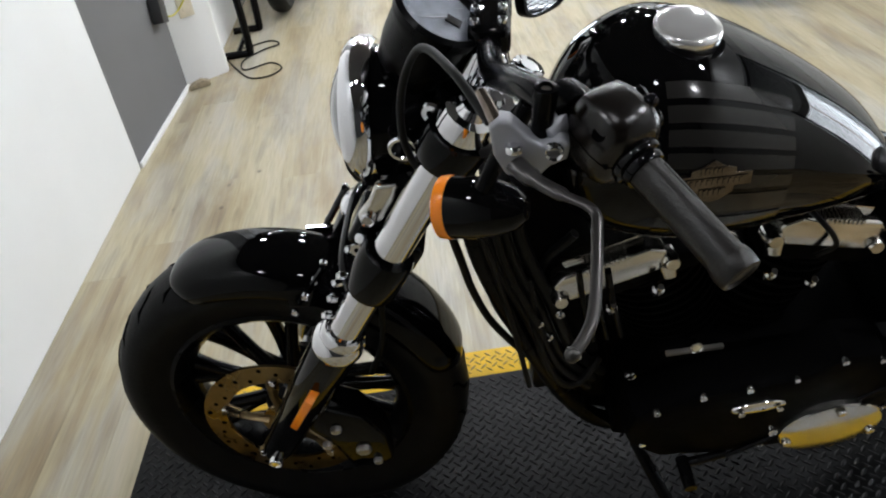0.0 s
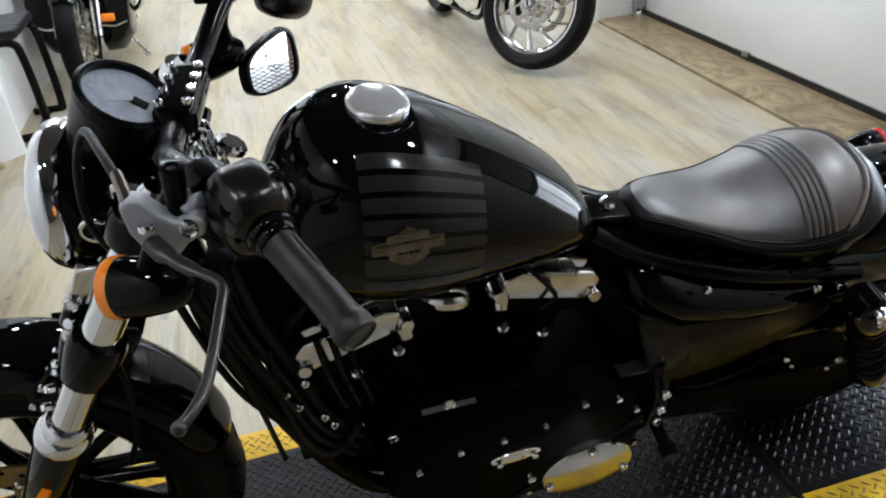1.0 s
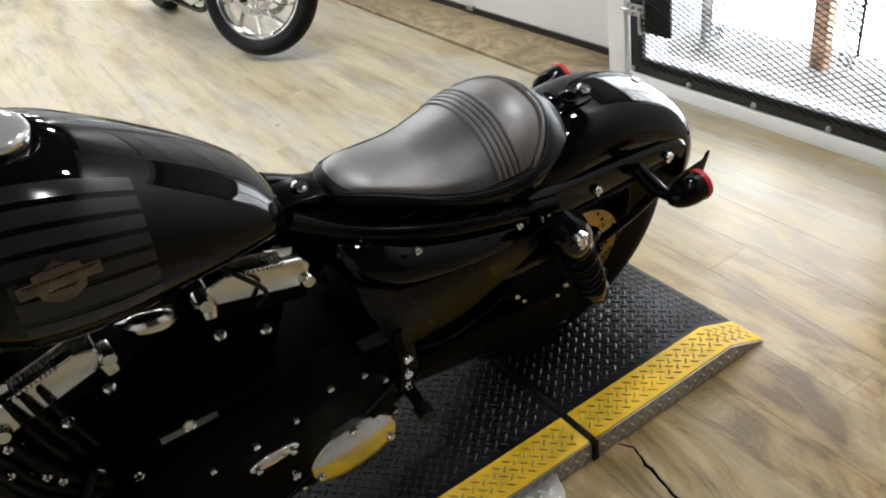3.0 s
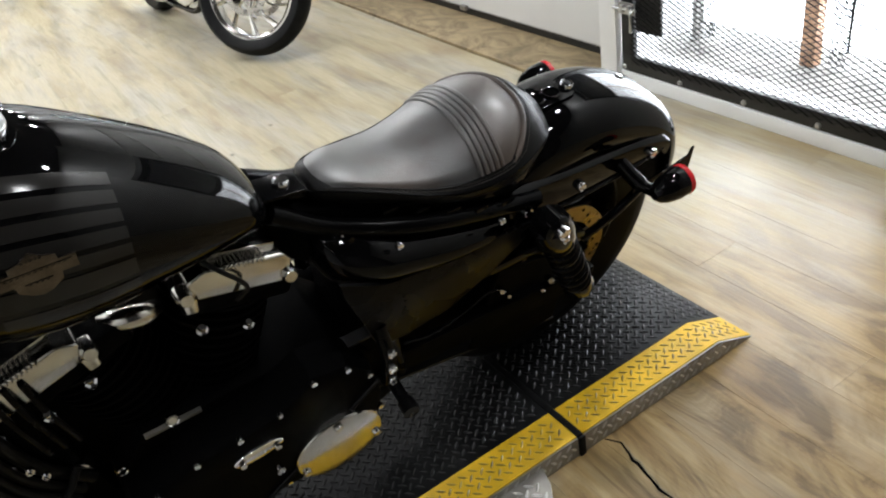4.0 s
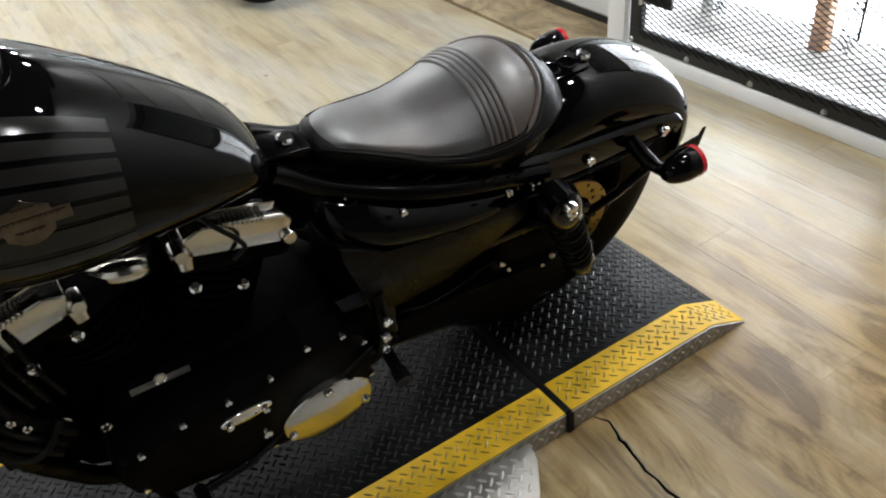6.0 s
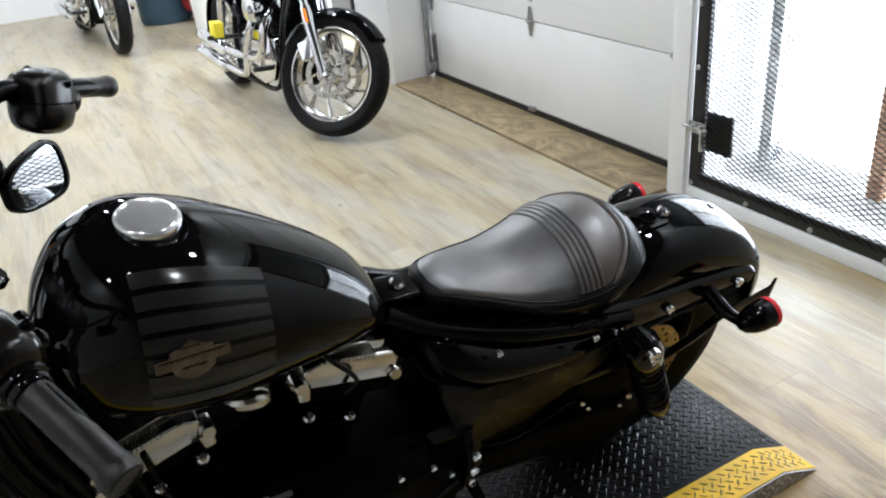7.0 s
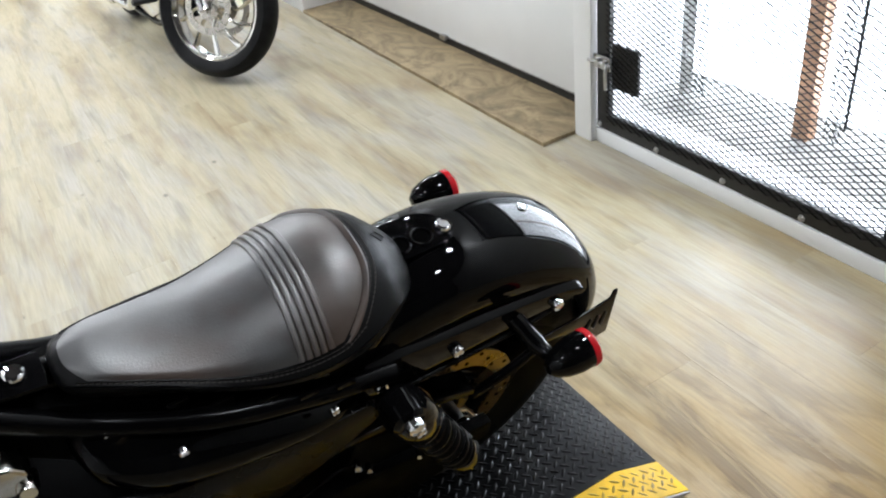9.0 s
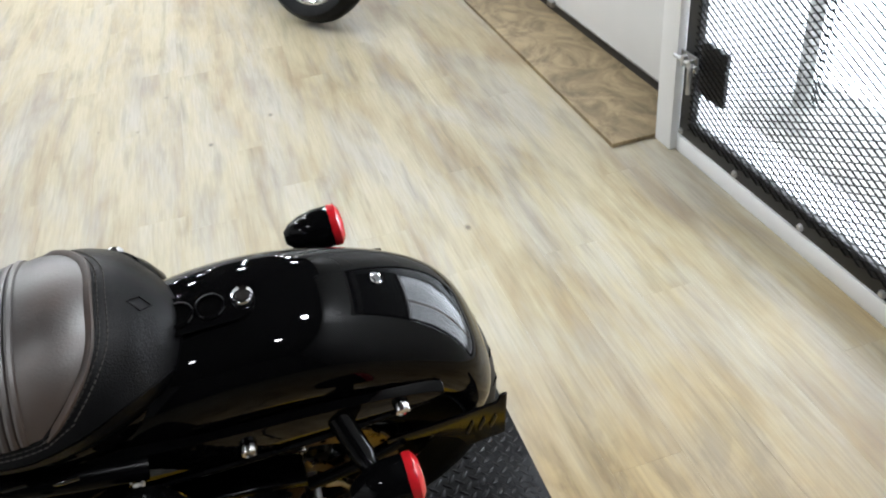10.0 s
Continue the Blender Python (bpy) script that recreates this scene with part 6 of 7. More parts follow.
FC = cylinder((-0.685, 0.0, 0.475), (-0.775, 0.0, 0.715), 13, 0.085)
RC = cylinder((-0.605, 0.0, 0.475), (-0.530, 0.0, 0.705), 13, 0.085)
for (cyl, d, h0), sgn in ((FC, -1), (RC, 1)):
    q = d.to_track_quat("Z", "Y").to_matrix().to_4x4()
    base = bpart("cylinder_head", G().box((0, 0, 0), (0.165, 0.165, 0.040)).xf(Matrix.Translation(h0 - d * 0.022) @ q @ Matrix.Rotation(radians(90), 4, "Z")), WRINKLE, None, bevel=0.010)
    tilt = Matrix.Rotation(radians(18 * sgn), 4, "Y")
    RM = Matrix.Translation((-0.532, -0.010, 0.722) if sgn > 0 else (-0.823, -0.010, 0.708)) @ tilt
    outline = [(-0.076, -0.024), (-0.078, 0.012), (-0.058, 0.028), (0.062, 0.030), (0.080, 0.016), (0.074, -0.026)] if sgn > 0 else [(-0.074, -0.026), (-0.080, 0.016), (-0.062, 0.030), (0.058, 0.028), (0.078, 0.012), (0.076, -0.024)]
    lower = bpart("rocker_box", G().plate(outline, 0.150, RM @ Matrix.Translation((0, 0.075, 0)) @ Matrix.Rotation(radians(90), 4, "X")), POLISHED, None, "polished alloy rocker box with ribs and lugs", bevel=0.006, seg=3)
    bpart("rocker_cover", G().box((0, 0, 0.034), (0.112, 0.110, 0.010)).xf(RM), POLISHED, lower, bevel=0.004)
    for k in range(9):
        bpart("rocker_rib", G().box((-0.026 + 0.0068 * k, -0.066, 0.031), (0.0034, 0.026, 0.010)).xf(RM), POLISHED, lower, bevel=0.001, seg=1)
    for ox in (-0.078, 0.078):
        bpart("rocker_lug", G().lathe([(0.0001, 0.016), (0.009, 0.016), (0.0125, 0.011), (0.014, -0.012)], RM @ Vector((ox, -0.068, -0.014)), (0, -1, 0.25), 16), POLISHED, lower)
    bpart("rocker_boss", G().tube([RM @ Vector((-0.072 * sgn, -0.072, -0.020)), RM @ Vector((-0.070 * sgn, -0.082, -0.034))], [0.013, 0.010], 14), POLISHED, lower)
    for bx, bz in (((-0.605, 0.662), (-0.541, 0.627)) if sgn > 0 else ((-0.760, 0.667), (-0.823, 0.640))):
        bpart("head_bolt", G().lathe([(0.0001, 0.026), (0.0045, 0.026), (0.0055, 0.024), (0.0055, 0.012), (0.0085, 0.010), (0.0105, 0.002), (0.0105, 0.0)], (bx, -0.090, bz), (0, -0.45, 0.89), 12), CHROME, None, "chrome head bolt")
# crankcase and primary cover
bpart("crankcase", G().loft([[(x, y, z) for x, z in ((-0.80, 0.34), (-0.79, 0.42), (-0.74, 0.505), (-0.55, 0.50), (-0.40, 0.47), (-0.34, 0.40), (-0.34, 0.26), (-0.42, 0.20), (-0.70, 0.19), (-0.80, 0.24))] for y in (-0.095, 0.10)]), WRINKLE, None, "black crankcase", bevel=0.012)
prim = [(-0.800, 0.370), (-0.788, 0.420), (-0.756, 0.448), (-0.700, 0.473), (-0.617, 0.475), (-0.547, 0.485), (-0.484, 0.519), (-0.420, 0.507), (-0.375, 0.455), (-0.358, 0.370), (-0.368, 0.295), (-0.415, 0.252), (-0.500, 0.238), (-0.640, 0.246), (-0.745, 0.270), (-0.788, 0.320)]
cx_, cz_ = -0.60, 0.38
pc_ = bpart("primary_cover", G().loft([[(cx_ + (x - cx_) * k, y, cz_ + (z - cz_) * k) for x, z in prim] for y, k in ((-0.092, 1.0), (-0.142, 1.0), (-0.156, 0.975), (-0.162, 0.93), (-0.166, 0.80), (-0.167, 0.5))]), WRINKLE, None, "wrinkle black primary cover with chrome bolts", sharp=30)
for bx, bz in ((-0.756, 0.431), (-0.688, 0.459), (-0.617, 0.461), (-0.547, 0.470), (-0.484, 0.505), (-0.424, 0.492), (-0.386, 0.445), (-0.370, 0.330), (-0.418, 0.268), (-0.560, 0.254), (-0.70, 0.270), (-0.770, 0.325)):
    bolt((bx, -0.156, bz + 0.006), (0, -1, 0), 0.0062, 0.009, pc_)


def oval(cx, cz, a, b, tilt, n=40, p=2.0):
    ct, st_ = math.cos(radians(tilt)), math.sin(radians(tilt))
    o = []
    for i in range(n):
        t = 2 * math.pi * i / n
        x, z = a * math.copysign(abs(math.cos(t)) ** (2 / p), math.cos(t)), b * math.copysign(abs(math.sin(t)) ** (2 / p), math.sin(t))
        o.append((cx + x * ct - z * st_, cz + x * st_ + z * ct))
    return o


def oval_cover(name, cx, cz, a, b, tilt, y, mat, label, dome=0.008, face=0.22):
    return bpart(name, G().loft([[(cx + (x - cx) * k, yy + (z - cz) * k * face, cz + (z - cz) * k) for x, z in oval(cx, cz, a, b, tilt)] for yy, k in ((y + 0.01, 1.0), (y - dome * 0.45, 1.0), (y - dome * 0.62, 0.975), (y - dome * 0.80, 0.80), (y - dome * 0.93, 0.50), (y - dome * 0.99, 0.22), (y - dome, 0.04))]), mat, pc_, label, sharp=35)


oval_cover("derby_cover", -0.463, 0.322, 0.084, 0.075, 0, -0.172, POLISHED, "polished round derby cover", 0.014, 0.02)
for a in (90, 200, 340):
    bolt((-0.463 + 0.074 * math.cos(radians(a)), -0.183, 0.322 + 0.062 * math.sin(radians(a))), (0, -1, 0), 0.008, 0.005, pc_, POLISHED)
oval_cover("inspection_cover", -0.597, 0.420, 0.043, 0.015, 2, -0.166, CHROME, "slim chromed inspection cover", 0.008, 0.05)
for dx in (-0.030, 0.030):
    bolt((-0.597 + dx, -0.176, 0.420), (0, -1, 0.15), 0.006, 0.004, pc_, POLISHED)
bolt((-0.578, -0.190, 0.382), (0, -1, 0.2), 0.008, 0.010, pc_)
bpart("timing_cover", G().lathe([(0.0001, 0.012), (0.016, 0.011), (0.026, 0.006), (0.030, -0.004), (0.030, -0.03)], (-0.842, -0.060, 0.446), (-0.1, -1, 0.10), 30), CHROME, None, "small chromed round cover")
bolt((-0.783, -0.096, 0.456), (0, -1, 0), 0.010, 0.008, None)
bolt((-0.785, -0.096, 0.395), (0, -1, 0), 0.009, 0.008, None)
bpart("cast_bar", G().box((-0.690, -0.104, 0.512), (0.088, 0.007, 0.006), Euler((0, radians(2), 0)).to_matrix().to_4x4()), ALU_PLATE, None, "raised cast bar")
bolt((-0.690, -0.098, 0.520), (0, -1, 0.4), 0.011, 0.012, None)
bpart("air_cleaner", G().lathe([(0.0001, 0.075), (0.07, 0.072), (0.085, 0.055), (0.085, 0.0)], (-0.655, 0.11, 0.66), (0, 1, 0), 30), SATIN, None, "black round air cleaner")
bpart("intake", G().tube([(-0.655, 0.12, 0.66), (-0.655, 0.0, 0.67)], 0.03, 14), SATIN, None)
bpart("intake_clamp", G().tube(curve([(-0.712, -0.050, 0.722), (-0.690, -0.070, 0.733), (-0.668, -0.072, 0.728), (-0.650, -0.055, 0.706)], 5), 0.016, 14), POLISHED, None, "polished intake manifold")
for k, pts in enumerate(([(-0.575, -0.070, 0.778), (-0.560, -0.094, 0.768), (-0.540, -0.100, 0.742), (-0.530, -0.098, 0.715), (-0.545, -0.090, 0.690)],)):
    bpart("plug_lead", G().tube(curve(pts, 6), 0.0038, 8), CABLE_BLACK, None, "black spark plug lead")
bpart("frame_cover", G().loft([[(x, y, z) for x, y in ((xa, -0.045), (xa, 0.045), (xa + 0.06, 0.05), (xa + 0.06, -0.05))] for xa, z in ((-0.915, 0.74), (-0.905, 0.62), (-0.885, 0.42), (-0.835, 0.27), (-0.76, 0.215))]), WRINKLE, None, "black engine front cover", bevel=0.008)
bpart("gearbox", G().loft([[(x, y, z) for x, z in ((-0.36, 0.24), (-0.36, 0.50), (-0.20, 0.52), (-0.14, 0.44), (-0.16, 0.30), (-0.24, 0.23))] for y in (-0.085, 0.085)]), WRINKLE, None, "black gearbox housing", bevel=0.010)
bpart("battery_tray", G().box((-0.25, 0.0, 0.60), (0.25, 0.13, 0.17)), WRINKLE, None, bevel=0.010)
bpart("muffler", G().lathe([(0.035, 0.0), (0.052, 0.04), (0.054, 0.50), (0.048, 0.54), (0.03, 0.53)], (-0.22, 0.185, 0.29), (1, 0, 0.02), 22), SATIN, None, "satin black muffler")
bpart("muffler", G().lathe([(0.035, 0.0), (0.052, 0.04), (0.054, 0.50), (0.048, 0.54), (0.03, 0.53)], (-0.22, 0.185, 0.41), (1, 0, 0.02), 22), SATIN, None, "satin black muffler")
bpart("engine_mount", G().plate([(-0.885, 0.40), (-0.895, 0.60), (-0.885, 0.74), (-0.80, 0.76), (-0.70, 0.70), (-0.70, 0.45), (-0.80, 0.38)], 0.07, Matrix.Translation((0, 0.04, 0)) @ Matrix.Rotation(radians(90), 4, "X")), WRINKLE, None, "black engine mount plate", bevel=0.008)
bpart("regulator", G().box((-0.905, 0.0, 0.44), (0.05, 0.12, 0.11)), SATIN, None, bevel=0.006)
# front down-tube clutter: oil cooler lines and coil bracket
for k in range(4):
    z = 0.50 + 0.055 * k
    bolt((-0.905 + 0.008 * k, -0.075 + 0.006 * k, z), (-0.5, -1, 0), 0.009, 0.010, None)
bpart("down_tube", G().tube(curve([(-0.966, -0.030, 0.865), (-0.950, -0.042, 0.76), (-0.914, -0.055, 0.64), (-0.887, -0.060, 0.53), (-0.840, -0.058, 0.43)], 5), 0.020, 14), FRAME_BLACK, None, "gloss black frame down tube")
for k, (dx, dy) in enumerate(((0.0, 0.0), (0.022, -0.006), (0.040, 0.006), (0.012, -0.020))):
    bpart("wiring_loom", G().tube(curve([(-0.992 + dx, -0.045 + dy, 0.865), (-0.976 + dx, -0.065 + dy, 0.76), (-0.940 + dx, -0.078 + dy, 0.64), (-0.913 + dx, -0.083 + dy, 0.53), (-0.862 + dx, -0.080 + dy, 0.44)], 5), (0.009, 0.007, 0.010, 0.006)[k], 10), CABLE_BLACK, None, "black cables beside the down tube")
for dx, dy, r_ in ((0.0, 0.0, 0.006), (0.024, 0.012, 0.009), (0.046, 0.0, 0.010), (0.066, 0.014, 0.010)):
    bpart("front_hose", G().tube(curve([(-1.036 + dx, -0.030 + dy, 0.862), (-1.026 + dx, -0.028 + dy, 0.767), (-1.018 + dx, -0.026 + dy, 0.706), (-1.008 + dx, -0.026 + dy, 0.638), (-0.985 + dx * 0.8, -0.032 + dy, 0.560), (-0.938 + dx * 0.5, -0.042 + dy, 0.470)], 5), r_, 10), CABLE_BLACK, None, "black hose hanging in front of the frame")
bpart("coil_cover", G().loft([[(xa, -ya, z), (xa, ya, z), (xb, ya, z), (xb, -ya, z)] for xa, xb, ya, z in ((-0.982, -0.86, 0.036, 0.85), (-0.962, -0.84, 0.050, 0.74), (-0.928, -0.84, 0.058, 0.60), (-0.893, -0.82, 0.060, 0.44), (-0.860, -0.80, 0.060, 0.32))]), WRINKLE, None, "black cover behind the down tubes", bevel=0.012)
bpart("oil_line", G().tube(curve([(-0.90, -0.05, 0.40), (-0.93, -0.055, 0.55), (-0.915, -0.05, 0.70), (-0.87, -0.06, 0.78)], 6), 0.007, 8), CABLE_BLACK, None, "black oil hose")
for k in range(3):
    bpart("pushrod_tube", G().tube(curve([(-0.870 + 0.020 * k, -0.088, 0.735 - 0.006 * k), (-0.862 + 0.020 * k, -0.096, 0.66), (-0.846 + 0.020 * k, -0.098, 0.575)], 4), 0.0045, 10), SATIN, None, "dark steel tube beside the cylinder")
for bx, by, bz in ((-0.925, -0.098, 0.640), (-0.912, -0.100, 0.605), (-0.896, -0.098, 0.655), (-0.880, -0.098, 0.560), (-0.868, -0.096, 0.530)):
    wsh = bpart("washer", G().lathe([(0.003, 0.002), (0.0055, 0.002), (0.0065, 0.001), (0.0065, -0.004), (0.003, -0.004)], (bx, by, bz), (-0.25, -1, 0.2), 16, closed_profile=True), CHROME, None, "bright steel washer")
    bolt((bx, by - 0.001, bz), (-0.25, -1, 0.2), 0.003, 0.005, wsh)
bpart("oil_hose", G().tube(curve([(-0.935, -0.075, 0.72), (-0.928, -0.105, 0.60), (-0.900, -0.115, 0.50), (-0.865, -0.105, 0.47), (-0.830, -0.085, 0.50)], 6), 0.006, 10), CABLE_BLACK, None, "black oil hose")
# exhaust on the far side
for (z0, z1, x0) in ((0.62, 0.33, -0.83), (0.60, 0.27, -0.50)):
    bpart("exhaust_pipe", G().tube(curve([(x0, 0.07, z0), (x0 - 0.03, 0.14, z0 - 0.04), (x0 + 0.02, 0.17, (z0 + z1) / 2), (x0 + 0.18, 0.175, z1 + 0.02), (-0.10, 0.185, z1), (0.33, 0.19, z1 + 0.01)], 8), 0.030, 16), WRINKLE, None, "matt black exhaust pipe")
# foot controls and side stand
for s in (-1, 1):
    fp = bpart("foot_peg", G().tube([(-0.345, s * 0.15, 0.40), (-0.35, s * 0.22, 0.405)], 0.011, 12).tube([(-0.35, s * 0.215, 0.405), (-0.352, s * 0.238, 0.405)], 0.015, 14), SATIN, None, "black rubber foot peg")
    bpart("peg_bracket", G().tube(curve([(-0.345, s * 0.13, 0.52), (-0.345, s * 0.16, 0.46), (-0.35, s * 0.16, 0.40)], 5), 0.013, 10), FRAME_BLACK, fp)
    for zz in (0.50, 0.455, 0.42):
        bolt((-0.350, s * 0.172, zz), (0, s, 0), 0.009, 0.008, fp)
bpart("shift_linkage", G().tube([(-0.37, -0.165, 0.43), (-0.56, -0.17, 0.295), (-0.62, -0.17, 0.25)], 0.005, 8), FRAME_BLACK, None, "black shift linkage")
bpart("shift_lever", G().tube([(-0.62, -0.165, 0.25), (-0.70, -0.18, 0.27)], 0.008, 10).tube([(-0.70, -0.17, 0.27), (-0.70, -0.225, 0.27)], 0.011, 12), SATIN, None)
stand_foot = (-0.66, -0.345, 0.092)
bpart("side_stand", G().tube(curve([(-0.76, -0.10, 0.225), (-0.72, -0.20, 0.165), (-0.66, -0.34, 0.096)], 5), 0.011, 12).box(stand_foot, (0.07, 0.03, 0.008), Euler((radians(-15), 0, 0)).to_matrix().to_4x4()), SATIN, None, "black side stand, deployed")

# ---------- other motorcycles ----------
def cruiser(name, m, label, paint, wheel_mat, spokes, tank_y=0.0, guard=False, tag=False, fairing=False, steer=0.0):
    """A parked cruiser, nose along +x, standing on z = 0."""
    d = thing(name, m, label, "motorcycle", "parked motorcycles")
    xf, xr, R = 0.76, -0.76, 0.325
    hub = Vector((xf - 0.02, 0, R))
    SM_ = Matrix.Translation(hub) @ Matrix.Rotation(radians(steer), 4, Vector((-0.36, 0, 0.655)).normalized()) @ Matrix.Translation(-hub)
    turned = {"fork_tube", "fork_slider", "reflector", "caliper", "front_fender", "grip", "turn_signal", "handlebar", "headlamp", "headlamp_lens", "fairing"}
    base_part = part

    def cpart(nm_, g, mat, parent, label="", front=False, **kw):
        return base_part(nm_, g.xf(SM_) if front or nm_ in turned else g, mat, parent, label, **kw)
    for nm, cx, w, rim in (("front", xf, 0.055, 0.245), ("rear", xr, 0.075, 0.215)):
        o, ax = (cx, 0, R), (0, 1, 0)
        prof = [(rim - 0.004, -w * 0.62), (rim + 0.03, -w * 0.95), (R - 0.03, -w), (R - 0.012, -w * 0.78), (R - 0.003, -w * 0.4), (R, 0)]
        tyre = cpart("tyre", G().lathe(prof + [(r, -h) for r, h in prof[-2::-1]], o, ax, 56), RUBBER, d, front=nm == "front")
        cpart("rim", G().lathe([(rim + 0.006, -w * 0.66), (rim - 0.006, -w * 0.70), (rim - 0.022, -w * 0.5), (rim - 0.026, 0), (rim - 0.022, w * 0.5), (rim - 0.006, w * 0.70), (rim + 0.006, w * 0.66)], o, ax, 48), wheel_mat, d, "bright alloy rim", front=nm == "front")
        cpart("hub", G().lathe([(0.012, -0.07), (0.045, -0.06), (0.055, -0.03), (0.055, 0.03), (0.045, 0.06), (0.012, 0.07)], o, ax, 24), wheel_mat, d, front=nm == "front")
        for k in range(spokes):
            a = 2 * math.pi * k / spokes
            pts = [(cx + q * math.cos(a + e), s_, R + q * math.sin(a + e)) for q, e, s_ in ((0.045, 0.0, 0.02), (0.12, 0.10, 0.014), (rim - 0.02, 0.42, 0.0))]
            cpart("spoke", G().tube(curve(pts, 3), [0.015, 0.014, 0.012, 0.012, 0.013, 0.016, 0.020], 8, flat=0.5), wheel_mat, d, front=nm == "front")
        for s in ((-1, 1) if nm == "front" else (-1,)):
            cpart("brake_rotor", G().lathe([(0.128, 0.003), (0.128, -0.003), (0.096, -0.003), (0.096, 0.003)], (cx, s * 0.072, R), ax, 36, closed_profile=True).lathe([(0.060, 0.004), (0.060, -0.004), (0.03, -0.004), (0.03, 0.004)], (cx, s * 0.070, R), ax, 24, closed_profile=True), STEEL, d, "bright brake disc", front=nm == "front")
    for s in (-1, 1):
        f0, f1 = Vector((xf, s * 0.105, R)), Vector((xf - 0.36, s * 0.105, 0.98))
        u = (f1 - f0).normalized()
        cpart("fork_tube", G().tube([f0 + u * 0.34, f1], 0.021, 16), CHROME, d, "chrome fork tube")
        fs = cpart("fork_slider", G().tube([f0 - u * 0.02, f0 + u * 0.30, f0 + u * 0.36], [0.026, 0.031, 0.026], 16), CHROME, d, "polished fork slider")
        cpart("reflector", G().box((0, 0, 0), (0.026, 0.010, 0.075), u.to_track_quat("Z", "Y").to_matrix().to_4x4()).xf(Matrix.Translation(f0 + u * 0.31 + Vector((0.012, s * 0.034, 0)))), AMBER, fs, "amber reflector", bevel=0.003)
    cpart("caliper", G().box((xf - 0.12, -0.10, R + 0.10), (0.08, 0.05, 0.10), Euler((0, radians(-30), 0)).to_matrix().to_4x4()), CHROME, d, bevel=0.012)

    def fend(cx, a0, a1, R2, hw, nm):
        rings = []
        for a in np.linspace(a0, a1, 22):
            c, s = math.cos(radians(a)), math.sin(radians(a))
            ring = [(cx + (R2 - 0.05 * abs(u_) ** 2.5) * c, hw * u_, R + (R2 - 0.05 * abs(u_) ** 2.5) * s) for u_ in np.linspace(-1, 1, 11)]
            ring += [(cx + (R2 - 0.006 - 0.05 * abs(u_) ** 2.5) * c, (hw - 0.004) * u_, R + (R2 - 0.006 - 0.05 * abs(u_) ** 2.5) * s) for u_ in np.linspace(1, -1, 11)]
            rings.append(ring)
        cpart(nm, G().loft(rings), paint, d, sharp=50)
    fend(xf, 42, 160, R + 0.024, 0.070, "front_fender")
    fend(xr, 20, 185, R + 0.045, 0.10, "rear_fender")
    tk = dense([(0.32, 0.90, 0.80, 0.02), (0.28, 0.95, 0.77, 0.09), (0.18, 0.985, 0.75, 0.13), (0.05, 0.965, 0.75, 0.135), (-0.10, 0.89, 0.75, 0.10), (-0.18, 0.82, 0.77, 0.03)], 4)
    cpart("fuel_tank", G().loft([[(r[0], y, z) for y, z in tank_ring(*r[1:], n=28)] for r in tk]), paint, d, sharp=60)
    st_ = dense([(-0.12, 0.77, 0.72, 0.05), (-0.20, 0.765, 0.68, 0.11), (-0.35, 0.74, 0.65, 0.15), (-0.52, 0.80, 0.68, 0.15), (-0.75, 0.83, 0.74, 0.11), (-0.90, 0.80, 0.75, 0.05)], 4)
    cpart("seat", G().loft([[(r[0], y, z) for y, z in tank_ring(*r[1:], n=24)] for r in st_]), VINYL, d, sharp=60)
    cpart("engine_case", G().loft([[(x, y, z) for x, z in ((0.25, 0.22), (0.30, 0.34), (0.22, 0.46), (-0.02, 0.48), (-0.22, 0.44), (-0.30, 0.33), (-0.24, 0.20), (0.1, 0.17))] for y in (-0.14, 0.14)]), CHROME, d, "chrome engine case", bevel=0.015)
    for cx, lean in ((0.13, 24), (-0.05, -22)):
        q = Matrix.Translation((cx, 0, 0.46)) @ Matrix.Rotation(radians(lean), 4, "Y")
        prof = []
        for k in range(8):
            h = 0.024 * k
            prof += [(0.070, h), (0.086, h + 0.005), (0.086, h + 0.012), (0.070, h + 0.016)]
        cpart("cylinder", G().lathe(prof, (0, 0, 0), (0, 0, 1), 24).xf(q), POLISHED if paint is not GLOSS else SATIN, d)
        cpart("rocker_cover", G().box((0, 0, 0.225), (0.15, 0.15, 0.05)).xf(q), CHROME, d, bevel=0.015)
    cpart("front_cover", G().loft([[(x_ + dx, y_, z_) for dx, y_ in ((-0.07, -w_), (0.03, -w_), (0.045, 0.0), (0.03, w_), (-0.07, w_))] for x_, z_, w_ in ((0.33, 0.20, 0.10), (0.36, 0.36, 0.12), (0.40, 0.58, 0.10), (0.44, 0.80, 0.05))]), SATIN, d, "black cover over the down tubes", bevel=0.012)
    cpart("air_cleaner", G().lathe([(0.0001, 0.06), (0.06, 0.058), (0.085, 0.04), (0.088, 0.0)], (0.04, -0.13, 0.60), (0, -1, 0), 28), CHROME, d, "chrome round air cleaner")
    for k, (z1, y) in enumerate(((0.30, -0.185), (0.20, -0.195))):
        cpart("exhaust_pipe", G().tube(curve([(0.20 - 0.2 * k, -0.09, 0.60), (0.26 - 0.2 * k, -0.17, 0.52), (0.20 - 0.2 * k, y, 0.36), (-0.05, y, z1 + 0.02), (-0.40, y, z1)], 7), 0.024, 14), CHROME, d, "chrome exhaust pipe")
        cpart("muffler", G().lathe([(0.026, 0.0), (0.043, 0.05), (0.045, 0.52), (0.040, 0.56), (0.030, 0.55)], (-0.38, y, z1), (-1, 0, 0.04), 22), CHROME, d, "chrome muffler")
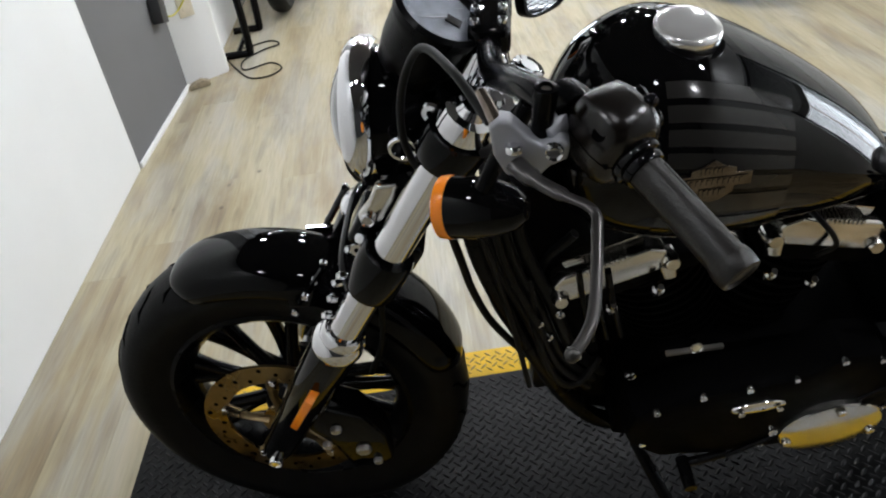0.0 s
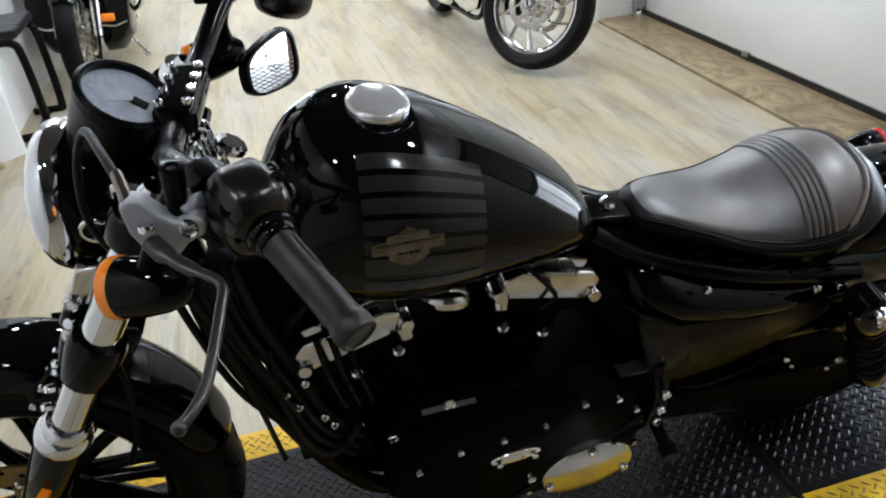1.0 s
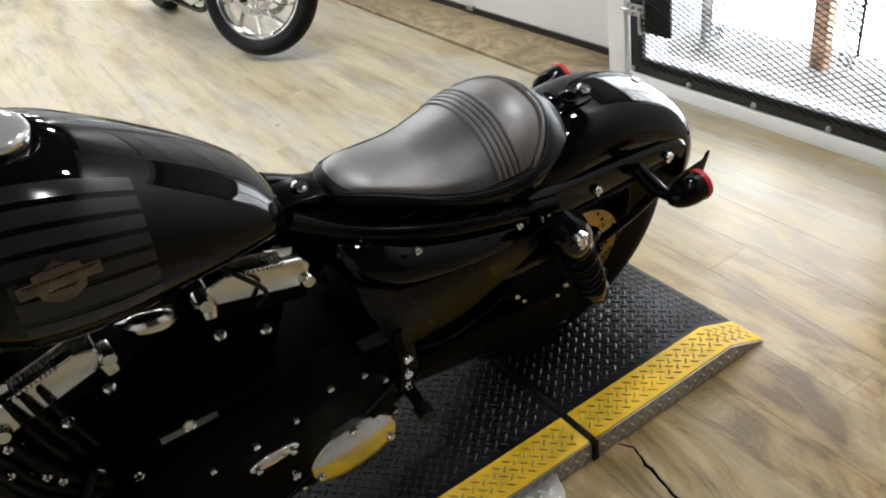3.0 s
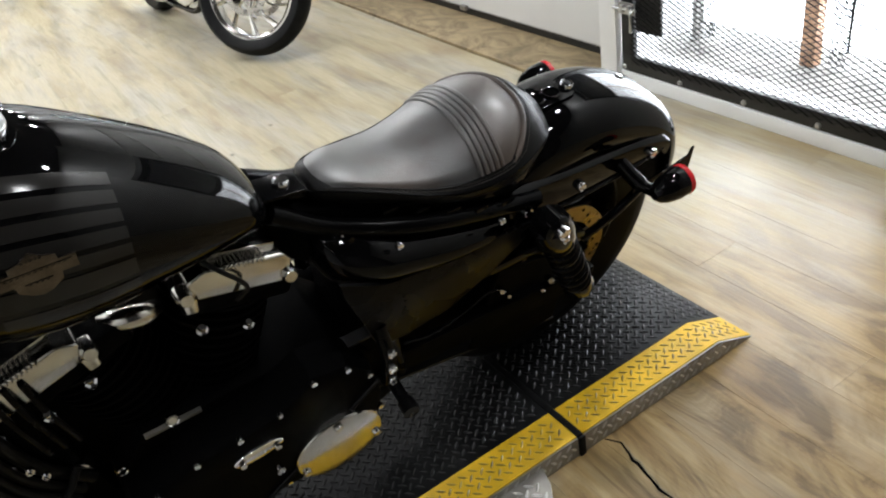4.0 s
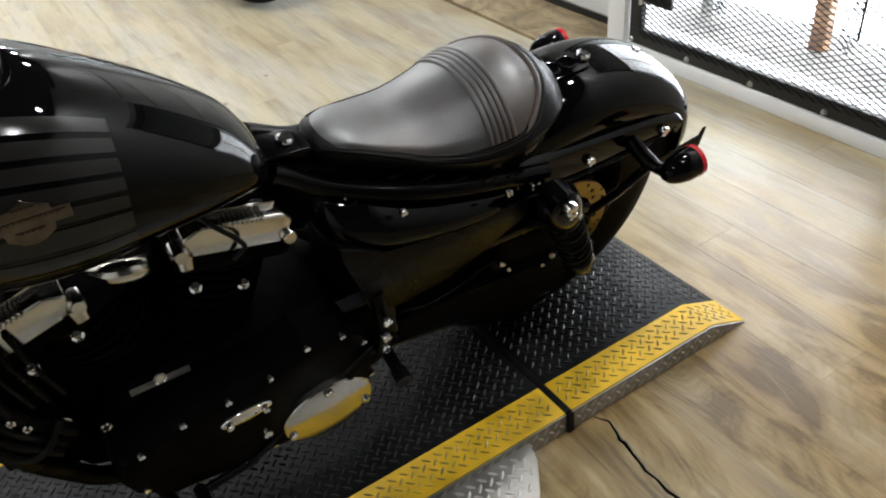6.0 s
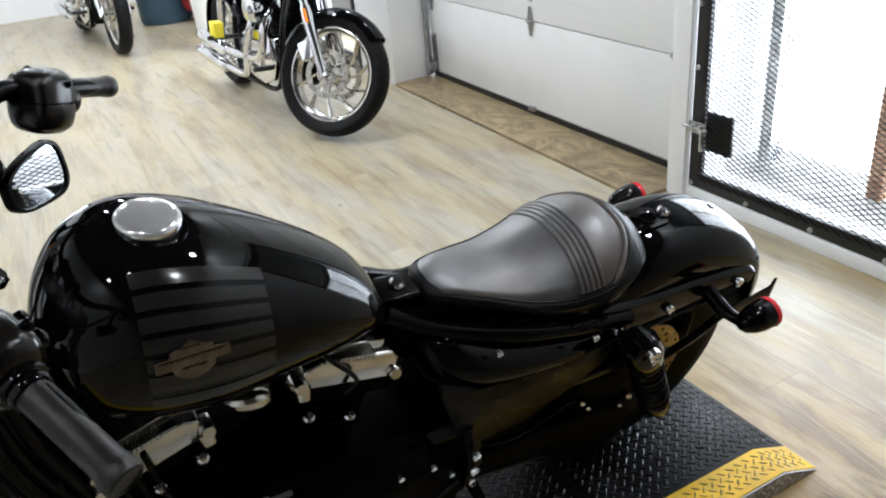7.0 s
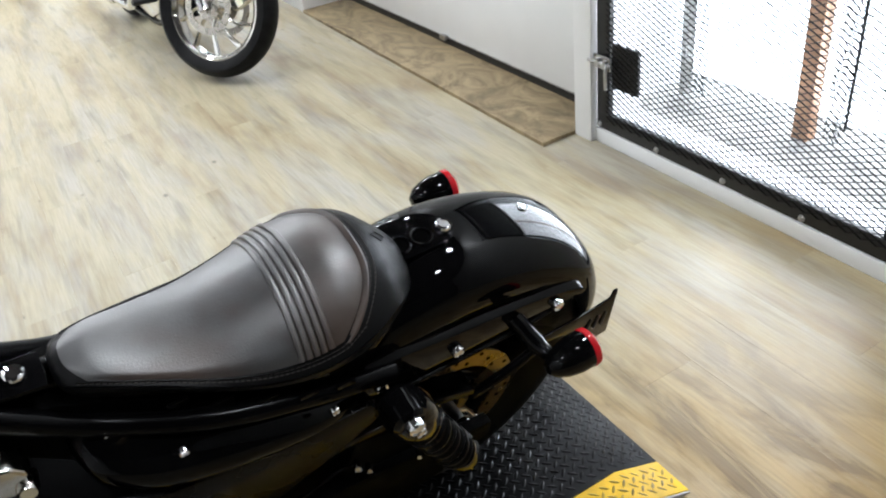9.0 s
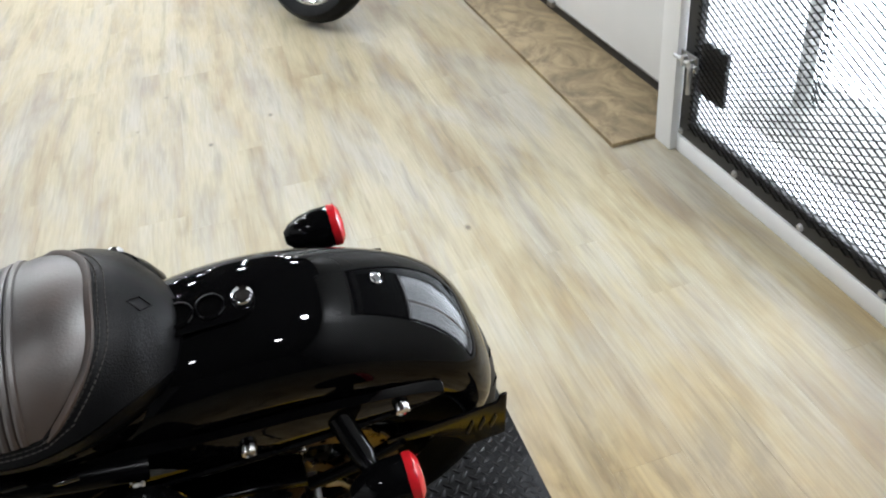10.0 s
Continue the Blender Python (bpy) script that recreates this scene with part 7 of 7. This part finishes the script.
    for s in (-1, 1):
        cpart("frame_tube", G().tube(curve([(0.42, s * 0.03, 0.86), (0.36, s * 0.10, 0.50), (0.30, s * 0.12, 0.20), (0.0, s * 0.13, 0.16), (-0.34, s * 0.13, 0.20), (-0.40, s * 0.12, 0.5)], 5), 0.016, 10), FRAME_BLACK, d)
        cpart("shock_absorber", G().tube([(-0.62, s * 0.14, 0.36), (-0.55, s * 0.14, 0.64)], 0.026, 12), CHROME, d)
        cpart("grip", G().tube([(0.18, s * 0.34, 1.09), (0.10, s * 0.43, 1.07)], 0.018, 12), GRIP, d)
        cpart("turn_signal", G().lathe([(0.0001, -0.05), (0.025, -0.035), (0.032, 0.0), (0.032, 0.02), (0.0001, 0.03)], (0.40, s * 0.20, 0.93), (1, 0, 0), 18), AMBER, d, "amber turn signal")
        cpart("foot_peg", G().tube([(0.26, s * 0.13, 0.30), (0.27, s * 0.26, 0.30)], 0.015, 10), PLASTIC_BLACK, d)
    cpart("handlebar", G().tube(curve([(0.12, -0.40, 1.075), (0.24, -0.28, 1.10), (0.36, -0.12, 1.06), (0.37, 0.12, 1.06), (0.24, 0.28, 1.10), (0.12, 0.40, 1.075)], 6), 0.013, 10), CHROME, d)
    hl = cpart("headlamp", G().lathe([(0.0001, -0.12), (0.06, -0.10), (0.085, -0.05), (0.09, 0.0)], (0.56, 0, 0.90), (1, 0, 0), 28), CHROME, d)
    cpart("headlamp_lens", G().lathe([(0.0001, 0.02), (0.05, 0.014), (0.088, 0.0)], (0.56, 0, 0.90), (1, 0, 0), 28), CHROME, hl)
    cpart("side_stand", G().tube([(0.05, 0.13, 0.17), (0.12, 0.26, 0.02)], 0.011, 10).box((0.12, 0.265, 0.010), (0.08, 0.04, 0.012)), CHROME, d)
    if guard:
        for s in (-1, 1):
            cpart("crash_bar", G().tube(curve([(0.36, s * 0.08, 0.70), (0.40, s * 0.22, 0.66), (0.42, s * 0.33, 0.52), (0.38, s * 0.30, 0.38), (0.30, s * 0.12, 0.30)], 6), 0.016, 12), CHROME, d, "chrome crash bar")
    if fairing:
        cpart("fairing", G().loft([[(x, y * w_, 0.80 + z * 0.22) for y, z in ((-1, -0.4), (-1, 0.3), (-0.6, 1), (0.6, 1), (1, 0.3), (1, -0.4), (0.5, -1), (-0.5, -1))] for x, w_ in ((0.38, 0.27), (0.52, 0.26), (0.62, 0.18))]), paint, d, "gloss black front fairing", bevel=0.02)
    if fairing:
        for s in (-1, 1):
            lf = cpart("lower_fairing", G().loft([[(x_, s * y_, z_) for y_, z_ in ((0.10, 0.14 + q), (0.20, 0.15 + q), (0.27, 0.24 + q), (0.28, 0.48), (0.22, 0.66), (0.11, 0.68))] for x_, q in ((0.36, 0.06), (0.46, 0.0), (0.58, 0.03), (0.66, 0.10))]), paint, d, "gloss black lower fairing", bevel=0.02, seg=3)
            cpart("fairing_trim", G().tube([(0.672, s * 0.10, 0.345), (0.670, s * 0.19, 0.335), (0.655, s * 0.262, 0.36)], 0.006, 8), CHROME, lf, "chrome trim strip")
            if s > 0:
                cpart("marker_lamp", G().box((0.668, s * 0.155, 0.385), (0.030, 0.085, 0.042)), AMBER, lf, "amber marker lamp", bevel=0.008, seg=3)
    if tag:
        cpart("tag", G().box((-0.30, -0.27, 0.45), (0.10, 0.06, 0.09)), YELLOW_TAG, d, "yellow plastic tag", bevel=0.006)
        cpart("peg", G().tube([(-0.30, -0.13, 0.40), (-0.30, -0.33, 0.40)], 0.014, 10), PLASTIC_BLACK, d)
    return d


def stood(fx, fy, rx, ry, lean):
    """Pose of a cruiser from where its front and rear tyres touch the floor."""
    yaw = math.degrees(math.atan2(fy - ry, fx - rx))
    return pose((fx + rx) / 2, (fy + ry) / 2, 0.003, 0, 0, yaw) @ pose(0, 0, 0, -lean, 0, 0)


cruiser("parked_motorcycle", stood(0.585, 3.09, 0.50, 4.60, 5), "black and chrome cruiser with a bright alloy front wheel", GLOSS, POLISHED, 10, tag=True, steer=36)
cruiser("parked_motorcycle", stood(-0.02, 6.38, -0.12, 7.88, 5), "silver cruiser with chrome engine and spoked wheels", SILVER_PAINT, POLISHED, 11)
cruiser("parked_motorcycle", stood(-1.80, 4.13, -1.72, 5.64, 4), "black touring cruiser with a chrome crash bar by the wall", GLOSS, STEEL, 10, guard=True, fairing=True)

# ---------- clutter along the west wall ----------
ch = thing("stand", pose(0, 0, 0), "black tubular steel stand with a padded top by the wall", "stand")
for y in (3.37, 3.80):
    part("leg_frame", G().tube(curve([(-2.07, y, 0.016), (-1.99, y, 0.016), (-1.935, y, 0.016), (-1.918, y, 0.04), (-1.915, y, 0.25), (-1.925, y, 0.44), (-1.95, y, 0.485), (-2.0, y, 0.495), (-2.07, y, 0.495)], 5), 0.021, 12), FRAME_BLACK, ch, "black tubular leg frame")
for z in (0.015, 0.49):
    part("cross_bar", G().tube([(-1.99, 3.37, z), (-1.99, 3.80, z)], 0.014, 10), FRAME_BLACK, ch)
part("pad", G().box((-2.0, 3.585, 0.525), (0.17, 0.46, 0.045)), VINYL, ch, "black padded top", bevel=0.014, seg=3)
cb = thing("floor_cable", pose(0, 0, 0), "thin black cable lying in loops on the floor", "cable")
part("cable", G().tube(curve([(-2.04, 3.34, 0.005), (-1.97, 3.18, 0.005), (-1.88, 3.02, 0.005), (-1.78, 3.01, 0.005), (-1.73, 3.10, 0.005), (-1.80, 3.20, 0.005), (-1.92, 3.14, 0.008), (-1.95, 3.28, 0.008), (-1.86, 3.42, 0.006), (-1.78, 3.48, 0.005), (-1.84, 3.56, 0.005), (-1.98, 3.50, 0.005)], 8), 0.004, 8), CABLE_BLACK, cb)


def on_shaded(y, z, out=0.0):
    """A point on the shaded wall."""
    x = -2.232 + (y - 2.170) / 0.87 * 0.034
    return Vector((x + out, y, z))


bx = thing("wall_box", Matrix.Translation(on_shaded(2.745, 0.715)) @ pose(0, 0, 0, 0, 0, -2.2), "dull bronze electrical cover on the shaded wall", "wall box")
part("cover", G().box((0.010, 0, 0), (0.020, 0.30, 0.085)), BOX_BRONZE, bx, bevel=0.003)
part("flap", G().box((0.022, 0.0, 0.0), (0.006, 0.20, 0.055)), BOX_BRONZE, bx, bevel=0.002)
cg = thing("wall_charger", Matrix.Translation(on_shaded(2.901, 0.426)) @ pose(0, 0, 0, 0, 0, -88), "black plug-in charger block on a wall outlet", "charger")
part("block", G().box((0.0, 0.028, 0.0), (0.10, 0.05, 0.115), Euler((0, radians(-14), 0)).to_matrix().to_4x4()), PLASTIC_BLACK, cg, bevel=0.006)
wp = thing("wall_outlet", pose(-2.112, 3.1085, 0.383, 0, 0, 36.2), "yellowed outlet plate on the white wall end", "outlet")
part("plate", G().box((0.0, -0.004, 0.0), (0.075, 0.006, 0.115)), CREAM, wp, bevel=0.002)
for zz in (-0.02, 0.02):
    part("socket", G().lathe([(0.0001, 0.002), (0.014, 0.002), (0.016, 0.0)], (0, -0.007, zz), (0, -1, 0), 16), CREAM, wp)
yc = thing("yellow_cable", pose(0, 0, 0), "thin yellow cable hanging down the wall to the charger", "cable")
part("cable", G().tube(curve([(-2.055, 3.140, 1.35), (-2.052, 3.142, 1.00), (-2.048, 3.146, 0.70), (-2.053, 3.142, 0.53), (-2.095, 3.105, 0.42), (-2.150, 3.060, 0.36), (-2.175, 2.99, 0.375), (-2.165, 2.93, 0.43)], 8), 0.004, 8), CABLE_YELLOW, yc)
cd = thing("torn_card", pose(-2.135, 3.02, 0.003, 0, 0, 25), "torn scrap of brown card lying at the wall foot", "card")
part("scrap", G().loft([[(x, y, z) for x, z in ((-0.06, 0.0), (0.05, 0.0), (0.055, 0.02), (0.02, 0.034), (-0.03, 0.022))] for y in (-0.025, 0.02)]), CARD, cd, bevel=0.003)
# a split in the vinyl beside the lift
SPLIT = [(0.063, -0.006), (0.072, -0.021), (0.081, -0.036), (0.075, -0.055), (0.072, -0.070), (0.064, -0.085), (0.067, -0.098), (0.060, -0.128), (0.056, -0.150), (0.051, -0.171), (0.054, -0.200), (0.050, -0.231), (0.057, -0.262), (0.062, -0.295), (0.058, -0.345), (0.066, -0.41)]
solid("floor_split", G().tube([(x, y, 0.0) for x, y in SPLIT], [0.0015, 0.002, 0.0025, 0.0022, 0.003, 0.0036, 0.0045, 0.0034, 0.0026, 0.0034, 0.0028, 0.0036, 0.003, 0.0026, 0.002, 0.001], 6, flat=0.4), GROOVE, "dark split in the vinyl floor beside the lift", "crack")
solid("floor_torn_edge", G().tube([(x + 0.0045 + 0.002 * math.sin(k * 2.3), y, 0.0006) for k, (x, y) in enumerate(SPLIT[2:12])], [0.0006, 0.0014, 0.0018, 0.0024, 0.0028, 0.0018, 0.0012, 0.0018, 0.0014, 0.0006], 6, flat=0.5), SUBFLOOR, "pale torn vinyl edge along the split", "crack")

# ---------- far end of the showroom ----------
bn = thing("drum", pose(0.62, 7.62, 0), "blue plastic drum standing by the back wall", "drum")
part("body", G().lathe([(0.0001, 0.0), (0.23, 0.0), (0.25, 0.03), (0.25, 0.30), (0.262, 0.32), (0.25, 0.34), (0.25, 0.58), (0.262, 0.60), (0.25, 0.62), (0.25, 0.85), (0.235, 0.88), (0.0001, 0.87)], (0, 0, 0), (0, 0, 1), 36), BLUE_BIN, bn)
bk = thing("bucket", pose(0.70, 5.98, 0), "tall white plastic bin with a rim", "bin")
part("body", G().lathe([(0.0001, 0.0), (0.13, 0.0), (0.135, 0.02), (0.16, 0.62), (0.172, 0.63), (0.172, 0.66), (0.155, 0.66), (0.13, 0.03), (0.0001, 0.025)], (0, 0, 0), (0, 0, 1), 32), WHITE_PLASTIC, bk)
tc_ = thing("tool_cart", pose(1.0, 7.3, 0), "red and black tool cart standing by the wall", "tool cart")
part("cabinet", G().box((0, 0, 0.44), (0.45, 0.6, 0.66)), RED_TOOL, tc_, bevel=0.01)
for k in range(4):
    dr = part("drawer", G().box((-0.232, 0, 0.20 + 0.15 * k), (0.02, 0.55, 0.13)), RED_TOOL, tc_, bevel=0.004)
    part("handle", G().tube([(-0.250, -0.2, 0.245 + 0.15 * k), (-0.250, 0.2, 0.245 + 0.15 * k)], 0.008, 8), ZINC, dr)
part("tray", G().box((0, 0, 0.79), (0.48, 0.63, 0.04)), PLASTIC_BLACK, tc_, bevel=0.01)
for sx in (-1, 1):
    for sy in (-1, 1):
        part("caster", G().lathe([(0.0001, -0.015), (0.045, -0.015), (0.05, 0.0), (0.045, 0.015), (0.0001, 0.015)], (sx * 0.18, sy * 0.25, 0.05), (0, 1, 0), 16).box((sx * 0.18, sy * 0.25, 0.095), (0.03, 0.05, 0.03)), PLASTIC_BLACK, tc_)
fd = thing("door_3", pose(1.26, 4.8, 0), "bright glazed far doorway with a dark metal frame", "door", kind="structure")
for y in (-0.545, -0.02, 0.06, 0.545):
    part("stile", G().box((0, y, 1.05), (0.03, 0.035, 2.1)), GATE_BLACK, fd, bevel=0.003)
part("bottom_rail", G().box((0, 0, 0.05), (0.03, 1.05, 0.10)), GATE_BLACK, fd, bevel=0.003)
for y in (-0.28, 0.30):
    p = part("pane", G().box((0, y, 1.08), (0.006, 0.46, 1.94)), GLASS, fd)
    p.visible_shadow = False

# ---------- floor planks ----------
PLW, PLL = 0.1525, 1.22
pm = mesh_of(G().box((0, 0, -0.0025), (PLW - 0.0002, PLL - 0.0003, 0.005)), PLANK, bevel=0.0002, seg=1)
floor_ob = bpy.data.objects["floor"]
row, x = 0, -2.46
rnd = random.Random(5)
while x < 1.62:
    y = S0 - rnd.choice((0.0, 0.25, 0.5, 0.75)) * PLL + rnd.uniform(-0.1, 0.1) + PLL / 2
    while y - PLL / 2 < N0 - 0.05:
        if y + PLL / 2 < S0 + 0.05:
            y += PLL
            continue
        ob = new("plank", pm)
        ob.parent = floor_ob
        ya, yb = max(y - PLL / 2, S0), min(y + PLL / 2, N0)
        ob.location = (x, (ya + yb) / 2, 0.0)
        ob.scale = (1, max(0.02, (yb - ya) / PLL), 1)
        ob.rotation_euler = (0, 0, math.pi * rnd.randint(0, 1))
        y += PLL
    x += PLW
    row += 1
